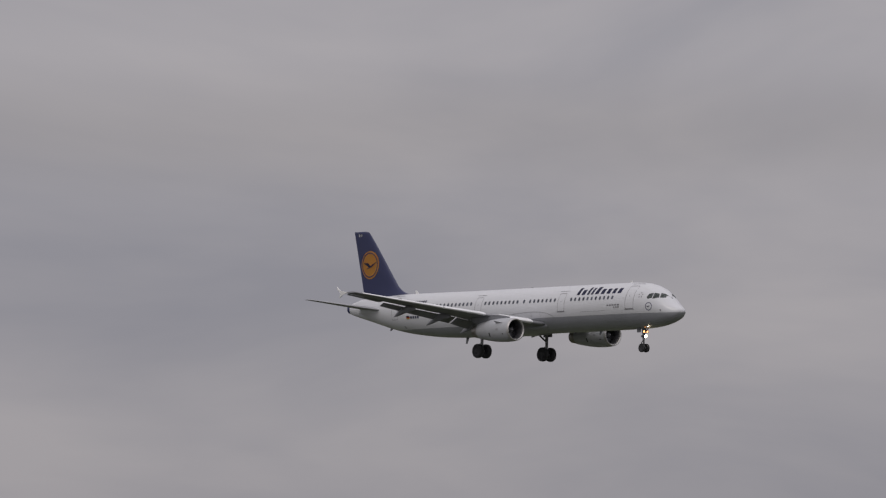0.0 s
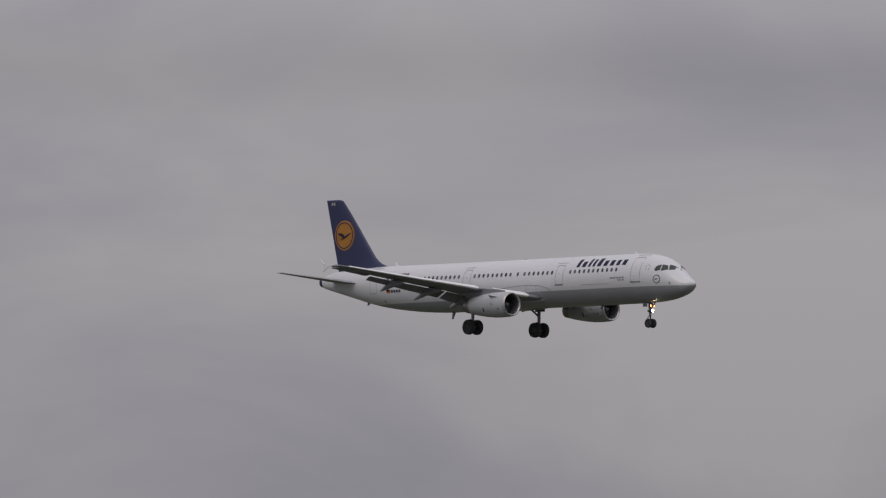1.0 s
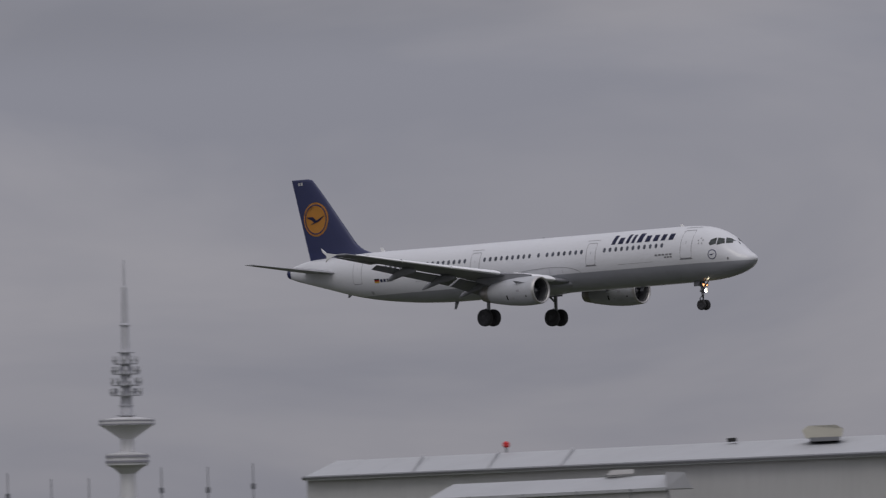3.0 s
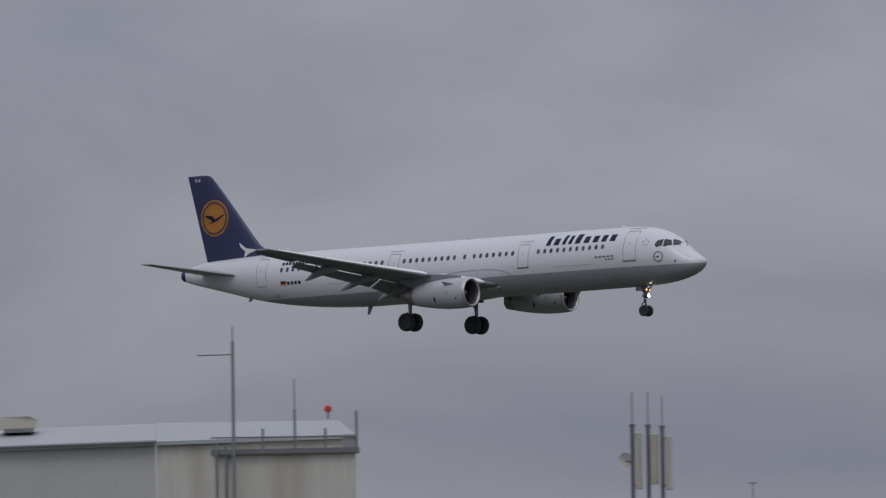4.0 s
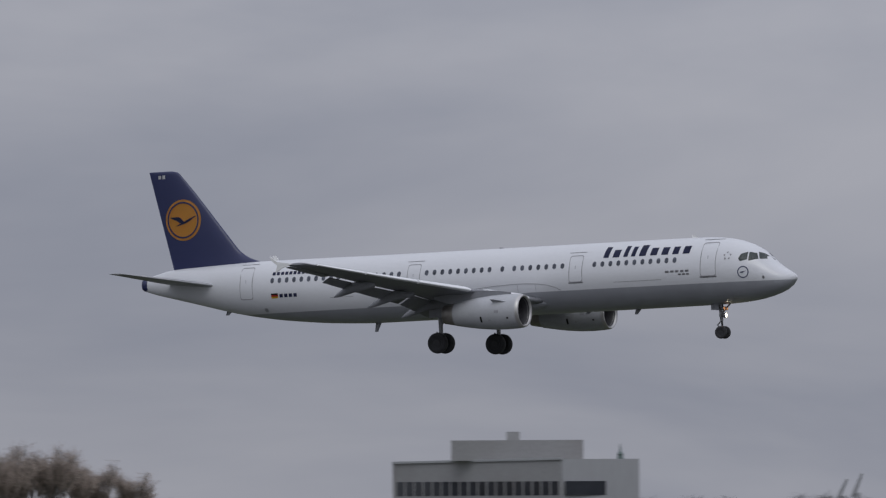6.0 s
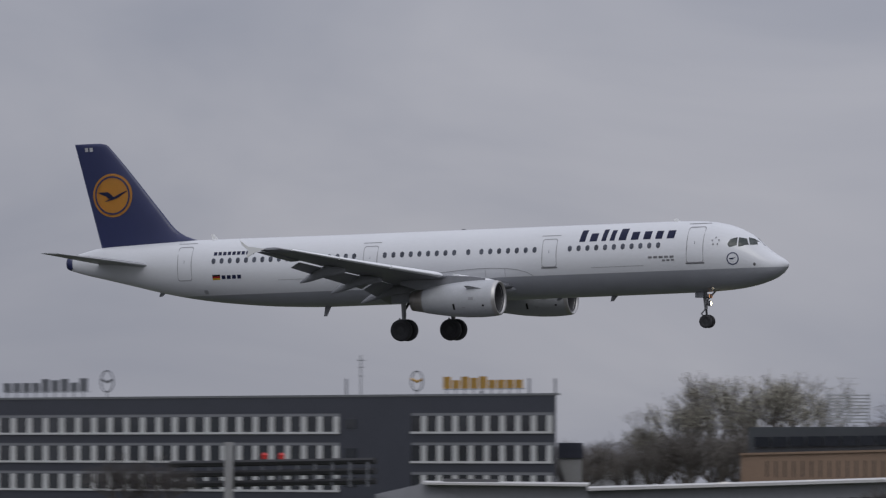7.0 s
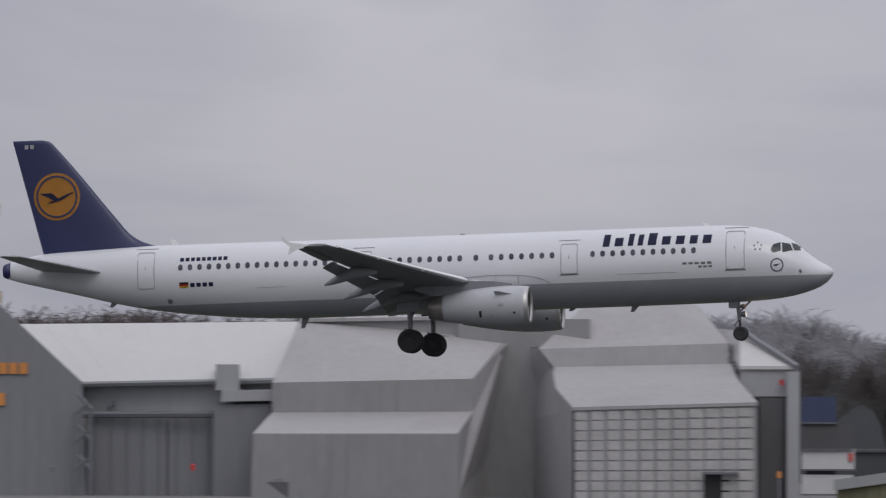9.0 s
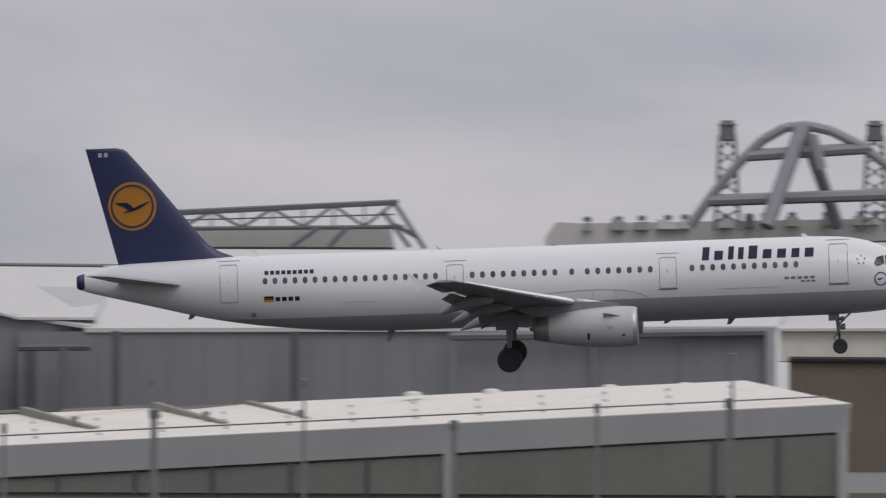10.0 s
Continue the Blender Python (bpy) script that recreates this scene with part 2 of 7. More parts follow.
# ---- the airliner: x ahead from the nose, y to its left, z up from the cabin's axis ----
HULL_X = [0, 0.06, 0.2, 0.5, 0.95, 1.45, 1.95, 2.5, 3.4, 4.3, 5.5, 7.5, 12, 28, 31, 34.5, 36.6, 38.2, 40.5, 42.5, 43.6, 44.3, 44.51]
HULL_TOP = [-0.6, -0.48, -0.36, -0.18, 0.1, 0.52, 1.0, 1.36, 1.73, 1.93, 2.04, 2.07, 2.07, 2.07, 2.09, 2.1, 2.1, 2.07, 1.97, 1.85, 1.62, 1.44, 1.38]
HULL_BOT = [-0.66, -0.78, -0.96, -1.24, -1.46, -1.63, -1.76, -1.86, -1.96, -2.01, -2.04, -2.05, -2.06, -2.06, -1.95, -1.63, -1.32, -1.0, -0.42, 0.08, 0.36, 0.58, 0.68]
HULL_W = [0.03, 0.23, 0.43, 0.7, 0.96, 1.18, 1.31, 1.47, 1.68, 1.82, 1.93, 1.975, 1.975, 1.975, 1.93, 1.72, 1.5, 1.27, 0.9, 0.56, 0.38, 0.27, 0.23]


def hull(u):
    """Top, bottom and half-width of the fuselage u metres behind the nose."""
    return curve_at(HULL_X, HULL_TOP, u), curve_at(HULL_X, HULL_BOT, u), curve_at(HULL_X, HULL_W, u)


def hull_y(x, z):
    top, bot, w = hull(-x)
    mid = (top + bot) / 2
    s = (z - mid) / (top - mid)
    return w * math.sqrt(max(0.0, 1 - s * s))


def skin(side, shape, lift=0.012, steps=5):
    """A patch that lies on the fuselage: shape is a closed outline in x, z; it is filled in strips so that it follows the curve."""
    bm = bmesh.new()
    zs = [p[1] for p in shape]
    z0, z1 = min(zs), max(zs)
    rows = []
    for k in range(steps + 1):
        z = z0 + (z1 - z0) * min(max(k / steps, 0.002), 0.998)
        cuts = []
        for (xa, za), (xb, zb) in zip(shape, shape[1:] + shape[:1]):
            if (za - z) * (zb - z) < 0:
                cuts.append(xa + (xb - xa) * (z - za) / (zb - za))
        if len(cuts) >= 2:
            rows.append((min(cuts), max(cuts), z))
    verts = [[bm.verts.new((x, side * (hull_y(x, z) + lift), z)) for x in np.linspace(a, b, 4)] for a, b, z in rows]
    for p, q in zip(verts, verts[1:]):
        for i in range(3):
            bm.faces.new((p[i], p[i + 1], q[i + 1], q[i]))
    bmesh.ops.solidify(bm, geom=bm.faces[:], thickness=0.008)
    return bm


def outline(side, shape, width=0.03, lift=0.01):
    """A thin closed line that follows the fuselage along a shape in x, z."""
    bm = bmesh.new()
    pts = []
    for (xa, za), (xb, zb) in zip(shape, shape[1:] + shape[:1]):
        for k in range(5):
            pts.append((xa + (xb - xa) * k / 5, za + (zb - za) * k / 5))
    cx, cz = sum(p[0] for p in pts) / len(pts), sum(p[1] for p in pts) / len(pts)
    inner = []
    for x, z in pts:
        d = math.hypot(x - cx, z - cz)
        inner.append((x + (cx - x) / d * width, z + (cz - z) / d * width))
    a = [bm.verts.new((x, side * (hull_y(x, z) + lift), z)) for x, z in pts]
    b = [bm.verts.new((x, side * (hull_y(x, z) + lift), z)) for x, z in inner]
    for i in range(len(a)):
        j = (i + 1) % len(a)
        bm.faces.new((a[i], a[j], b[j], b[i]))
    return bm


def lerp_x(shape, i, f):
    """x at a fraction f of a four-cornered block's width, on the row of its corner i."""
    a, b = (shape[0][0], shape[1][0]) if i < 2 else (shape[3][0], shape[2][0])
    return a + (b - a) * f


def rounded(cx, cz, w, h, r, k=3):
    pts = []
    for sx, sz, a0 in ((1, 1, 0), (-1, 1, 90), (-1, -1, 180), (1, -1, 270)):
        for i in range(k + 1):
            a = radians(a0 + 90 * i / k)
            pts.append((cx + sx * (w / 2 - r) + r * math.cos(a), cz + sz * (h / 2 - r) + r * math.sin(a)))
    return pts


def foil(chord, thick, n=12, camber=0.02):
    """A closed wing section from the leading edge (0) backwards (negative x)."""
    up, low = [], []
    for i in range(n + 1):
        s = 0.5 * (1 - math.cos(math.pi * i / n))
        t = 5 * thick * (0.2969 * math.sqrt(s) - 0.126 * s - 0.3516 * s * s + 0.2843 * s ** 3 - 0.1036 * s ** 4)
        c = camber * 4 * s * (1 - s)
        up.append((-s * chord, (c + t) * chord))
        low.append((-s * chord, (c - t) * chord))
    return up + low[-1:0:-1]


def wing_line(y):
    """Leading edge x, trailing edge x and height of the wing at a distance y from the axis."""
    le = -16.5 - (y - 2.0) * 0.518
    te = -23.1 - max(0.0, y - 6.4) * 0.25 - max(0.0, min(y, 6.4) - 2.0) * 0.03
    z = -1.25 + 0.14 * (y - 2.0) + 0.0012 * (y - 2.0) ** 2
    return le, te, z


def lifting(parent, name, side, stations, material, thick=0.12, droop=None, label=""):
    """Skin wing sections: stations of (y, x of the nose, chord, z of the nose, twist in degrees)."""
    bm = bmesh.new()
    loops = []
    for y, x, chord, z, twist in stations:
        c, s = math.cos(radians(twist)), math.sin(radians(twist))
        loops.append([(x + px * c - pz * s * -1, side * y, z + pz * c - px * s * -1) for px, pz in foil(chord, thick)])
    rings(bm, loops)
    return part(name, bm, material, parent, label, smooth=True)


def build_wing(plane, side):
    ys = [1.4, 2.0, 3.5, 5.0, 6.4, 8.5, 11, 13.5, 15.5, 16.8]
    st = []
    for y in ys:
        le, te, z = wing_line(y)
        st.append((y, le, (le - te) * 0.88, z + 0.02, 1.5 - 0.1 * y))
    wing = lifting(plane, "wing", side, st, M["wing_grey"], 0.1, label="grey swept wing with flaps and slats extended")
    # slats, drooped ahead of the leading edge
    for y0, y1 in ((2.7, 5.1), (6.5, 9.8), (9.9, 13.2), (13.3, 16.3)):
        st = []
        for y in np.linspace(y0, y1, 4):
            le, te, z = wing_line(y)
            c = (le - te) * 0.9
            sec = foil(c, 0.105, 24)                         # the nose of the section alone
            sec = sec[6::-1] + sec[:-5:-1]
            st.append([(le + 0.26 + px * 0.99 - pz * 0.06, side * y, z + 0.02 + pz * 0.99 - px * 0.05) for px, pz in sec])
        bm = bmesh.new()
        rings(bm, st)
        part("slat", bm, M["slat"], wing, "bare metal leading-edge slat")
    # flaps, run out and lowered
    for y0, y1, deg in ((2.1, 6.3, 29), (6.5, 13.2, 29), (13.4, 16.5, 6)):
        st = []
        for y in np.linspace(y0, y1, 5):
            le, te, z = wing_line(y)
            c = (le - te) * (0.23 if deg > 10 else 0.22)
            drop = 0.1 if deg > 10 else 0.03
            st.append((y, te + (le - te) * (0.13 if deg > 10 else 0.2), c, z - drop, deg))
        lifting(wing, "flap" if deg > 10 else "aileron", side, st, M["flap"], 0.13)
    # fairings over the flap tracks
    for y, length in ((4.2, 3.3), (7.9, 3.2), (11.3, 2.8)):
        le, te, z = wing_line(y)
        bm = bmesh.new()
        loops = []
        for k in range(9):
            s = k / 8
            r = 0.24 * math.sin(math.pi * min(1, s * 0.93 + 0.06)) ** 0.7 + 0.01
            bend = -0.55 * max(0, s - 0.4) ** 1.3 * length * 0.75
            loops.append([(te + 1.9 - s * length, side * (y + r * 0.75 * math.cos(a)), z - 0.32 + bend + r * 1.25 * math.sin(a)) for a in np.linspace(0, 2 * math.pi, 12, endpoint=False)])
        rings(bm, loops)
        part("flap_track_fairing", bm, M["flap"], wing, smooth=True)
    # spoilers half seen as panels on the upper face
    for y0, y1 in ((6.9, 8.5), (8.6, 10.2), (10.3, 11.9), (12.0, 13.4)):
        bm = bmesh.new()
        vs = []
        for y in (y0, y1):
            le, te, z = wing_line(y)
            for k in (0.3, 0.16):
                vs.append((te + (le - te) * k, side * y, z + 0.16 + 0.035 * (le - te) * k * 2))
        rings(bm, [[vs[0], vs[1], (vs[1][0], vs[1][1], vs[1][2] - 0.03), (vs[0][0], vs[0][1], vs[0][2] - 0.03)], [vs[2], vs[3], (vs[3][0], vs[3][1], vs[3][2] - 0.03), (vs[2][0], vs[2][1], vs[2][2] - 0.03)]])
        part("spoiler", bm, M["wing_grey"], wing)
    # wing-tip fence
    le, te, z = wing_line(16.85)
    bm = bmesh.new()
    pts = [(te + 0.75, z + 0.05), (te - 0.3, z + 0.22), (te - 0.78, z + 0.58), (te - 0.68, z + 0.3), (te - 0.3, z), (te - 0.42, z - 0.42), (te + 0.05, z - 0.15)]
    rings(bm, [[(x, side * 16.83, h) for x, h in pts], [(x, side * 16.9, h) for x, h in pts]])
    part("wingtip_fence", bm, M["white"], wing, "white wing-tip fence")
    return wing


def build_engine(plane, side):
    y, z = side * 5.75, -1.98
    prof = [(-15.55, 0.80), (-15.45, 0.875), (-15.4, 0.93), (-15.5, 0.985), (-15.8, 1.03), (-16.5, 1.06), (-17.4, 1.04), (-18.4, 0.95), (-19.3, 0.82), (-19.95, 0.71)]
    eng = part("engine", lathe(prof[2:], steps=40, centre=(0, y, z), cap=False), M["nacelle"], plane, "pale grey turbofan nacelle with polished inlet lip", True)
    part("inlet_barrel", lathe([(-16.9, 0.78), (-16.0, 0.785), (-15.56, 0.80), (-15.5, 0.83)], steps=40, centre=(0, y, z), cap=False), M["barrel"], eng, "lining of the air inlet, its inner shade painted dark", True)
    part("inlet_lip", lathe([(-15.6, 0.795), (-15.47, 0.845), (-15.375, 0.92), (-15.43, 0.975), (-15.6, 1.012)], steps=40, centre=(0, y, z), cap=False), M["lip"], eng, "polished metal inlet lip", True)
    part("fan", lathe([(-16.3, 0.785), (-16.32, 0.4), (-16.25, 0.28)], steps=36, centre=(0, y, z)), M["fan"], eng)
    part("spinner", lathe([(-16.26, 0.28), (-16.05, 0.2), (-15.85, 0.06), (-15.82, 0.01)], steps=20, centre=(0, y, z)), M["strut"], eng, smooth=True)
    for k in range(22):
        a = 2 * math.pi * k / 22
        bm = bmesh.new()
        u, v = (math.cos(a), math.sin(a)), (-math.sin(a), math.cos(a))
        rings(bm, [[(-16.22 + 0.06 * q * (1 if s > 0.5 else 0.4), y + u[0] * s + v[0] * 0.05 * q, z + u[1] * s + v[1] * 0.05 * q) for q in (-1, 1)] + [(-16.24 + 0.06 * q, y + u[0] * s + v[0] * 0.05 * q, z + u[1] * s + v[1] * 0.05 * q) for q in (1, -1)] for s in (0.27, 0.77)])
        part("fan_blade", bm, M["fan"], eng)
    part("nozzle", lathe([(-19.9, 0.7), (-20.3, 0.63), (-20.75, 0.55), (-20.74, 0.52), (-20.2, 0.58)], steps=32, centre=(0, y, z), cap=False), M["nozzle"], eng, "heat-stained exhaust nozzle", True)
    part("exhaust_cone", lathe([(-20.1, 0.56), (-20.3, 0.3), (-20.95, 0.06)], steps=24, centre=(0, y, z)), M["nozzle"], eng, smooth=True)
    # pylon
    bm = bmesh.new()
    loops = []
    for x, zt, zb, w in ((-16.3, -0.82, -1.0, 0.05), (-17.2, -0.68, -1.1, 0.2), (-18.8, -0.6, -1.3, 0.24), (-20.4, -0.74, -1.35, 0.2), (-21.5, -0.85, -1.02, 0.05)):
        loops.append([(x, y + w * s, h) for s, h in ((-1, zb), (1, zb), (1, zt), (-1, zt))])
    rings(bm, loops)
    part("pylon", bm, M["wing_grey"], eng)
    # strake, latches and placards on the outer face
    for inner in (1, -1):
        bm = bmesh.new()
        sy = y + inner * 0.86
        rings(bm, [[(-16.2, sy, z + 0.58), (-17.1, sy, z + 0.58), (-17.1, sy + inner * 0.02, z + 0.58), (-16.2, sy + inner * 0.02, z + 0.58)],
                   [(-16.9, sy + inner * 0.26, z + 0.76), (-17.15, sy + inner * 0.26, z + 0.76), (-17.15, sy + inner * 0.28, z + 0.75), (-16.9, sy + inner * 0.28, z + 0.75)]])
        part("strake", bm, M["nacelle"], eng)
        for x, h, w, t, mat in ((-17.9, -0.42, 0.12, 0.34, "black"), (-16.8, 0.02, 0.3, 0.16, "seam"), (-16.1, -0.4, 0.12, 0.1, "black"), (-17.3, -0.48, 0.2, 0.05, "seam")):
            r = curve_at([-p[0] for p in prof[2:]], [p[1] for p in prof[2:]], -x) if -x > 15.4 else 0.9
            bm = bmesh.new()
            loops = []
            for zz in np.linspace(h - t / 2, h + t / 2, 4):
                yy = math.sqrt(max(0.01, r * r - zz * zz))
                loops.append([(x - w / 2, y + inner * (yy + 0.012), z + zz), (x + w / 2, y + inner * (yy + 0.012), z + zz), (x + w / 2, y + inner * (yy - 0.02), z + zz), (x - w / 2, y + inner * (yy - 0.02), z + zz)])
            rings(bm, loops)
            part("access_panel", bm, M[mat], eng)
    return eng


def fin_half(x, z):
    le, te = fin_edges(z)
    s = min(max((le - x) / (le - te), 0), 1)
    c = le - te
    return 5 * 0.1 * c * (0.2969 * math.sqrt(s) - 0.126 * s - 0.3516 * s * s + 0.2843 * s ** 3 - 0.1036 * s ** 4)


def fin_edges(z):
    le = curve_at([1.5, 1.95, 2.15, 2.35, 2.8, 3.4, 7.6, 7.85, 7.95], [-35.2, -35.9, -36.5, -37.05, -37.72, -38.22, -41.63, -41.88, -42.3], z)
    return le, -42.4 - (z - 1.8) * 0.245


def fin_patch(side, pts_rows, material, name, parent, lift=0.012, label=""):
    """A flat mark on the fin's side; rows of (x list, z)."""
    bm = bmesh.new()
    rows = [[bm.verts.new((x, side * (fin_half(x, z) + lift), z)) for x in xs] for xs, z in pts_rows]
    for a, b in zip(rows, rows[1:]):
        for i in range(len(a) - 1):
            bm.faces.new((a[i], a[i + 1], b[i + 1], b[i]))
    bmesh.ops.solidify(bm, geom=bm.faces[:], thickness=0.006)
    return part(name, bm, material, parent, label)


def disc_rows(cx, cz, r, n=14, m=6):
    rows = []
    for k in range(n + 1):
        a = -math.pi / 2 + math.pi * k / n
        z, w = cz + r * math.sin(a), max(r * math.cos(a), 0.004)
        rows.append((list(np.linspace(cx - w, cx + w, m)), z))
    return rows


def wheel(name, parent, centre, radius, width):
    x, y, z = centre
    w, r = width / 2, radius
    tyre = part(name, lathe([(-w * 0.8, r * 0.56), (-w, r * 0.68), (-w, r * 0.86), (-w * 0.72, r * 0.97), (0, r), (w * 0.72, r * 0.97), (w, r * 0.86), (w, r * 0.68), (w * 0.8, r * 0.56)], "y", 28, centre), M["tyre"], parent, smooth=True)
    part("rim", lathe([(-w * 0.86, r * 0.2), (-w * 0.7, r * 0.5), (-w * 0.86, r * 0.56), (w * 0.86, r * 0.56), (w * 0.7, r * 0.5), (w * 0.86, r * 0.2)], "y", 20, centre), M["rim"], tyre, "grey alloy wheel rim")
    return tyre


def build_airliner():
    plane = tagged(new("airliner"), "white twin-engine jet airliner with navy tail, wheels down for landing", "airplane")
    # fuselage
    us = sorted({*np.linspace(0, 1, 14) ** 1.6 * 7.5, *np.linspace(7.5, 30, 24), *np.linspace(30, 44.3, 30), 44.45, 44.51})
    loops = []
    for u in us:
        top, bot, w = hull(u)
        mid, h = (top + bot) / 2, (top - bot) / 2
        loops.append([(-u, w * math.cos(a), mid + h * math.sin(a)) for a in np.linspace(0, 2 * math.pi, 56, endpoint=False)])
    bm = bmesh.new()
    rings(bm, loops)
    body = part("fuselage", bm, M["livery"], plane, "white fuselage with a grey belly", True)
    # wing-to-body fairing
    bm = bmesh.new()
    loops = []
    for k in range(21):
        s = k / 20
        x = -14.6 - s * 10.9
        g = math.sin(math.pi * s) ** 0.8 if 0 < s < 1 else 0.02
        loops.append([(x, (0.7 + 1.47 * g) * math.cos(a), -1.35 + (0.12 + 0.86 * g) * (0.85 if math.sin(a) < 0 else 1.3) * math.sin(a)) for a in np.linspace(0, 2 * math.pi, 32, endpoint=False)])
    rings(bm, loops)
    part("belly_fairing", bm, M["livery"], plane, "grey and white wing-root fairing", True)
    bm = bmesh.new()
    rings(bm, [[(x, w * math.cos(a), 1.02 + h * math.sin(a)) for a in np.linspace(0, 2 * math.pi, 24, endpoint=False)]
               for x, w, h in ((-44.2, 0.3, 0.46), (-44.5, 0.25, 0.38), (-44.62, 0.2, 0.3), (-44.58, 0.14, 0.2))])
    part("tail_pipe", bm, M["navy"], plane, "navy tail-cone cap", True)
    for side in (-1, 1):
        build_wing(plane, side)
        build_engine(plane, side)
        # tailplane
        st = []
        for y in (0.5, 1.2, 3, 5, 6.0, 6.22):
            s = (y - 0.9) / 5.3
            le, te = -39.0 - 3.4 * s, -42.5 - 1.25 * s
            c = (le - te) * (1 if y < 6.1 else 0.7)
            st.append((y, le, c, 0.72 + 0.8 * s, -4))
        lifting(plane, "tailplane", side, st, M["tail_grey"], 0.085, label="grey swept tailplane")
        # cabin windows
        rows = [12.57 - 0.5375 * k for k in range(11)]
        rows += [14.73 + 0.5433 * k for k in range(7)] + [18.8] + [19.67 + 0.536 * k for k in range(9)]
        rows += [25.86 + 0.5212 * k for k in range(18)]
        for u in rows:
            z = 0.72 + 0.0045 * max(0, u - 12)
            part("cabin_window", skin(side, rounded(-u, z, 0.25, 0.35, 0.12), 0.008, 6), M["pane"], body)
        # doors and overwing exits as recessed outlines with a sill
        for u0, u1, z0, z1 in ((4.5, 5.5, -0.36, 1.7), (13.37, 14.28, -0.3, 1.33), (24.4, 25.3, -0.2, 1.34), (36.15, 37.1, -0.27, 1.72)):
            shape = rounded(-(u0 + u1) / 2, (z0 + z1) / 2, u1 - u0, z1 - z0, 0.14)
            door = part("cabin_door", outline(side, shape, 0.05), M["seam"], body)
            part("door_window", skin(side, rounded(-(u0 + u1) / 2 - 0.02, z0 + (z1 - z0) * 0.56, 0.14, 0.18, 0.06), 0.012, 3), M["pane"], door)
            if z1 - z0 > 1.6 and u0 < 24:
                part("door_sill", skin(side, [(-u1 - 0.04, z0 - 0.06), (-u0 + 0.04, z0 - 0.06), (-u0 + 0.04, z0 + 0.02), (-u1 - 0.04, z0 + 0.02)], 0.014, 2), M["seam"], door)
            part("drip_rail", skin(side, [(-u1 - 0.12, z1 + 0.16), (-u0 + 0.12, z1 + 0.16), (-u0 + 0.12, z1 + 0.19), (-u1 - 0.12, z1 + 0.19)], 0.014, 1), M["seam"], door)
        # cockpit windows
        for shape in ([(-3.16, 0.62), (-3.02, 0.46), (-2.62, 0.47), (-2.66, 1.0), (-2.98, 0.99)],
                      [(-2.55, 0.47), (-1.98, 0.48), (-2.22, 0.98), (-2.59, 1.0)],
                      [(-1.92, 0.48), (-1.36, 0.47), (-1.92, 0.93), (-2.14, 0.98)]):
            part("cockpit_window", skin(side, shape, 0.012, 6), M["glass"], body, "dark green-grey cockpit pane")
        # operator's name as plain upright blocks, with the small lines beside it
        x = -12.1
        for w, h in ((0.5, 0.66), (0.62, 0.46), (0.4, 0.66), (0.4, 0.6), (0.63, 0.66), (0.63, 0.46), (0.63, 0.46), (0.57, 0.46), (0.63, 0.46)):
            lean = 0.1 * h
            if side < 0:
                shape = [(x, 1.08), (x + w, 1.08), (x + w + lean, 1.08 + h), (x + lean, 1.08 + h)]
            else:
                shape = [(-18.1 - x, 1.08), (-18.1 - x - w, 1.08), (-18.1 - x - w - lean, 1.08 + h), (-18.1 - x - lean, 1.08 + h)]
            block = [(lerp_x(shape, i, 0.1 if i in (0, 3) else 0.82), shape[i][1]) for i in range(4)]
            part("name_block", skin(side, block, 0.01, 4), M["letter"], body)
            x += w + 0.115
        for x0, x1, z0, z1 in ((-7.8, -6.15, -0.02, 0.1), (-6.95, -6.15, -0.2, -0.1), (-34.75, -32.1, 1.14, 1.34), (-34.2, -32.85, -0.24, -0.02)):
            n = max(3, int((x1 - x0) / 0.28))
            for k in range(n):
                a = x0 + (x1 - x0) * k / n
                b = a + (x1 - x0) / n * 0.72
                part("marking_bar", skin(side, [(a, z0), (b, z0), (b, z1), (a, z1)], 0.01, 2), M["letter" if x0 < -30 else "seam"], body)
        for k, mat in enumerate(("gold", "red", "black")):
            z = -0.27 + 0.1 * k
            part("flag_stripe", skin(side, [(-34.8, z), (-34.3, z), (-34.3, z + 0.1), (-34.8, z + 0.1)], 0.011, 1), M[mat], body)
        # round badge and star cluster near the cockpit
        ring = [(-2.83 + 0.34 * math.cos(a), -0.2 + 0.36 * math.sin(a)) for a in np.linspace(0, 2 * math.pi, 24, endpoint=False)]
        badge = part("badge_ring", outline(side, ring, 0.06), M["letter"], body)
        part("badge_mark", skin(side, [(-3.02, -0.25), (-2.86, -0.26), (-2.62, -0.1), (-2.8, -0.18), (-3.0, -0.14)], 0.012, 4), M["letter"], badge)
        for k in range(5):
            a = radians(90 + 72 * k)
            cx, cz = -3.82 + 0.2 * math.cos(a), 0.82 + 0.2 * math.sin(a)
            part("badge_star", skin(side, [(cx + 0.08 * math.cos(a + q), cz + 0.08 * math.sin(a + q)) for q in (0, 2.1, 4.2)], 0.012, 3), M["seam"], body)
        part("service_panel", skin(side, rounded(-1.64, -0.56, 0.14, 0.2, 0.05), 0.01, 3), M["seam"], body)
        part("service_panel", skin(side, rounded(-35.4, -0.95, 0.28, 0.24, 0.05), 0.01, 3), M["nacelle"], body)
        part("seam_line", skin(side, [(-11.3, -0.42), (-8.1, -0.42), (-8.1, -0.4), (-11.3, -0.4)], 0.01, 1), M["seam"], body)
        part("seam_line", skin(side, [(-30.6, -0.42), (-29.0, -0.42), (-29.0, -0.4), (-30.6, -0.4)], 0.01, 1), M["seam"], body)
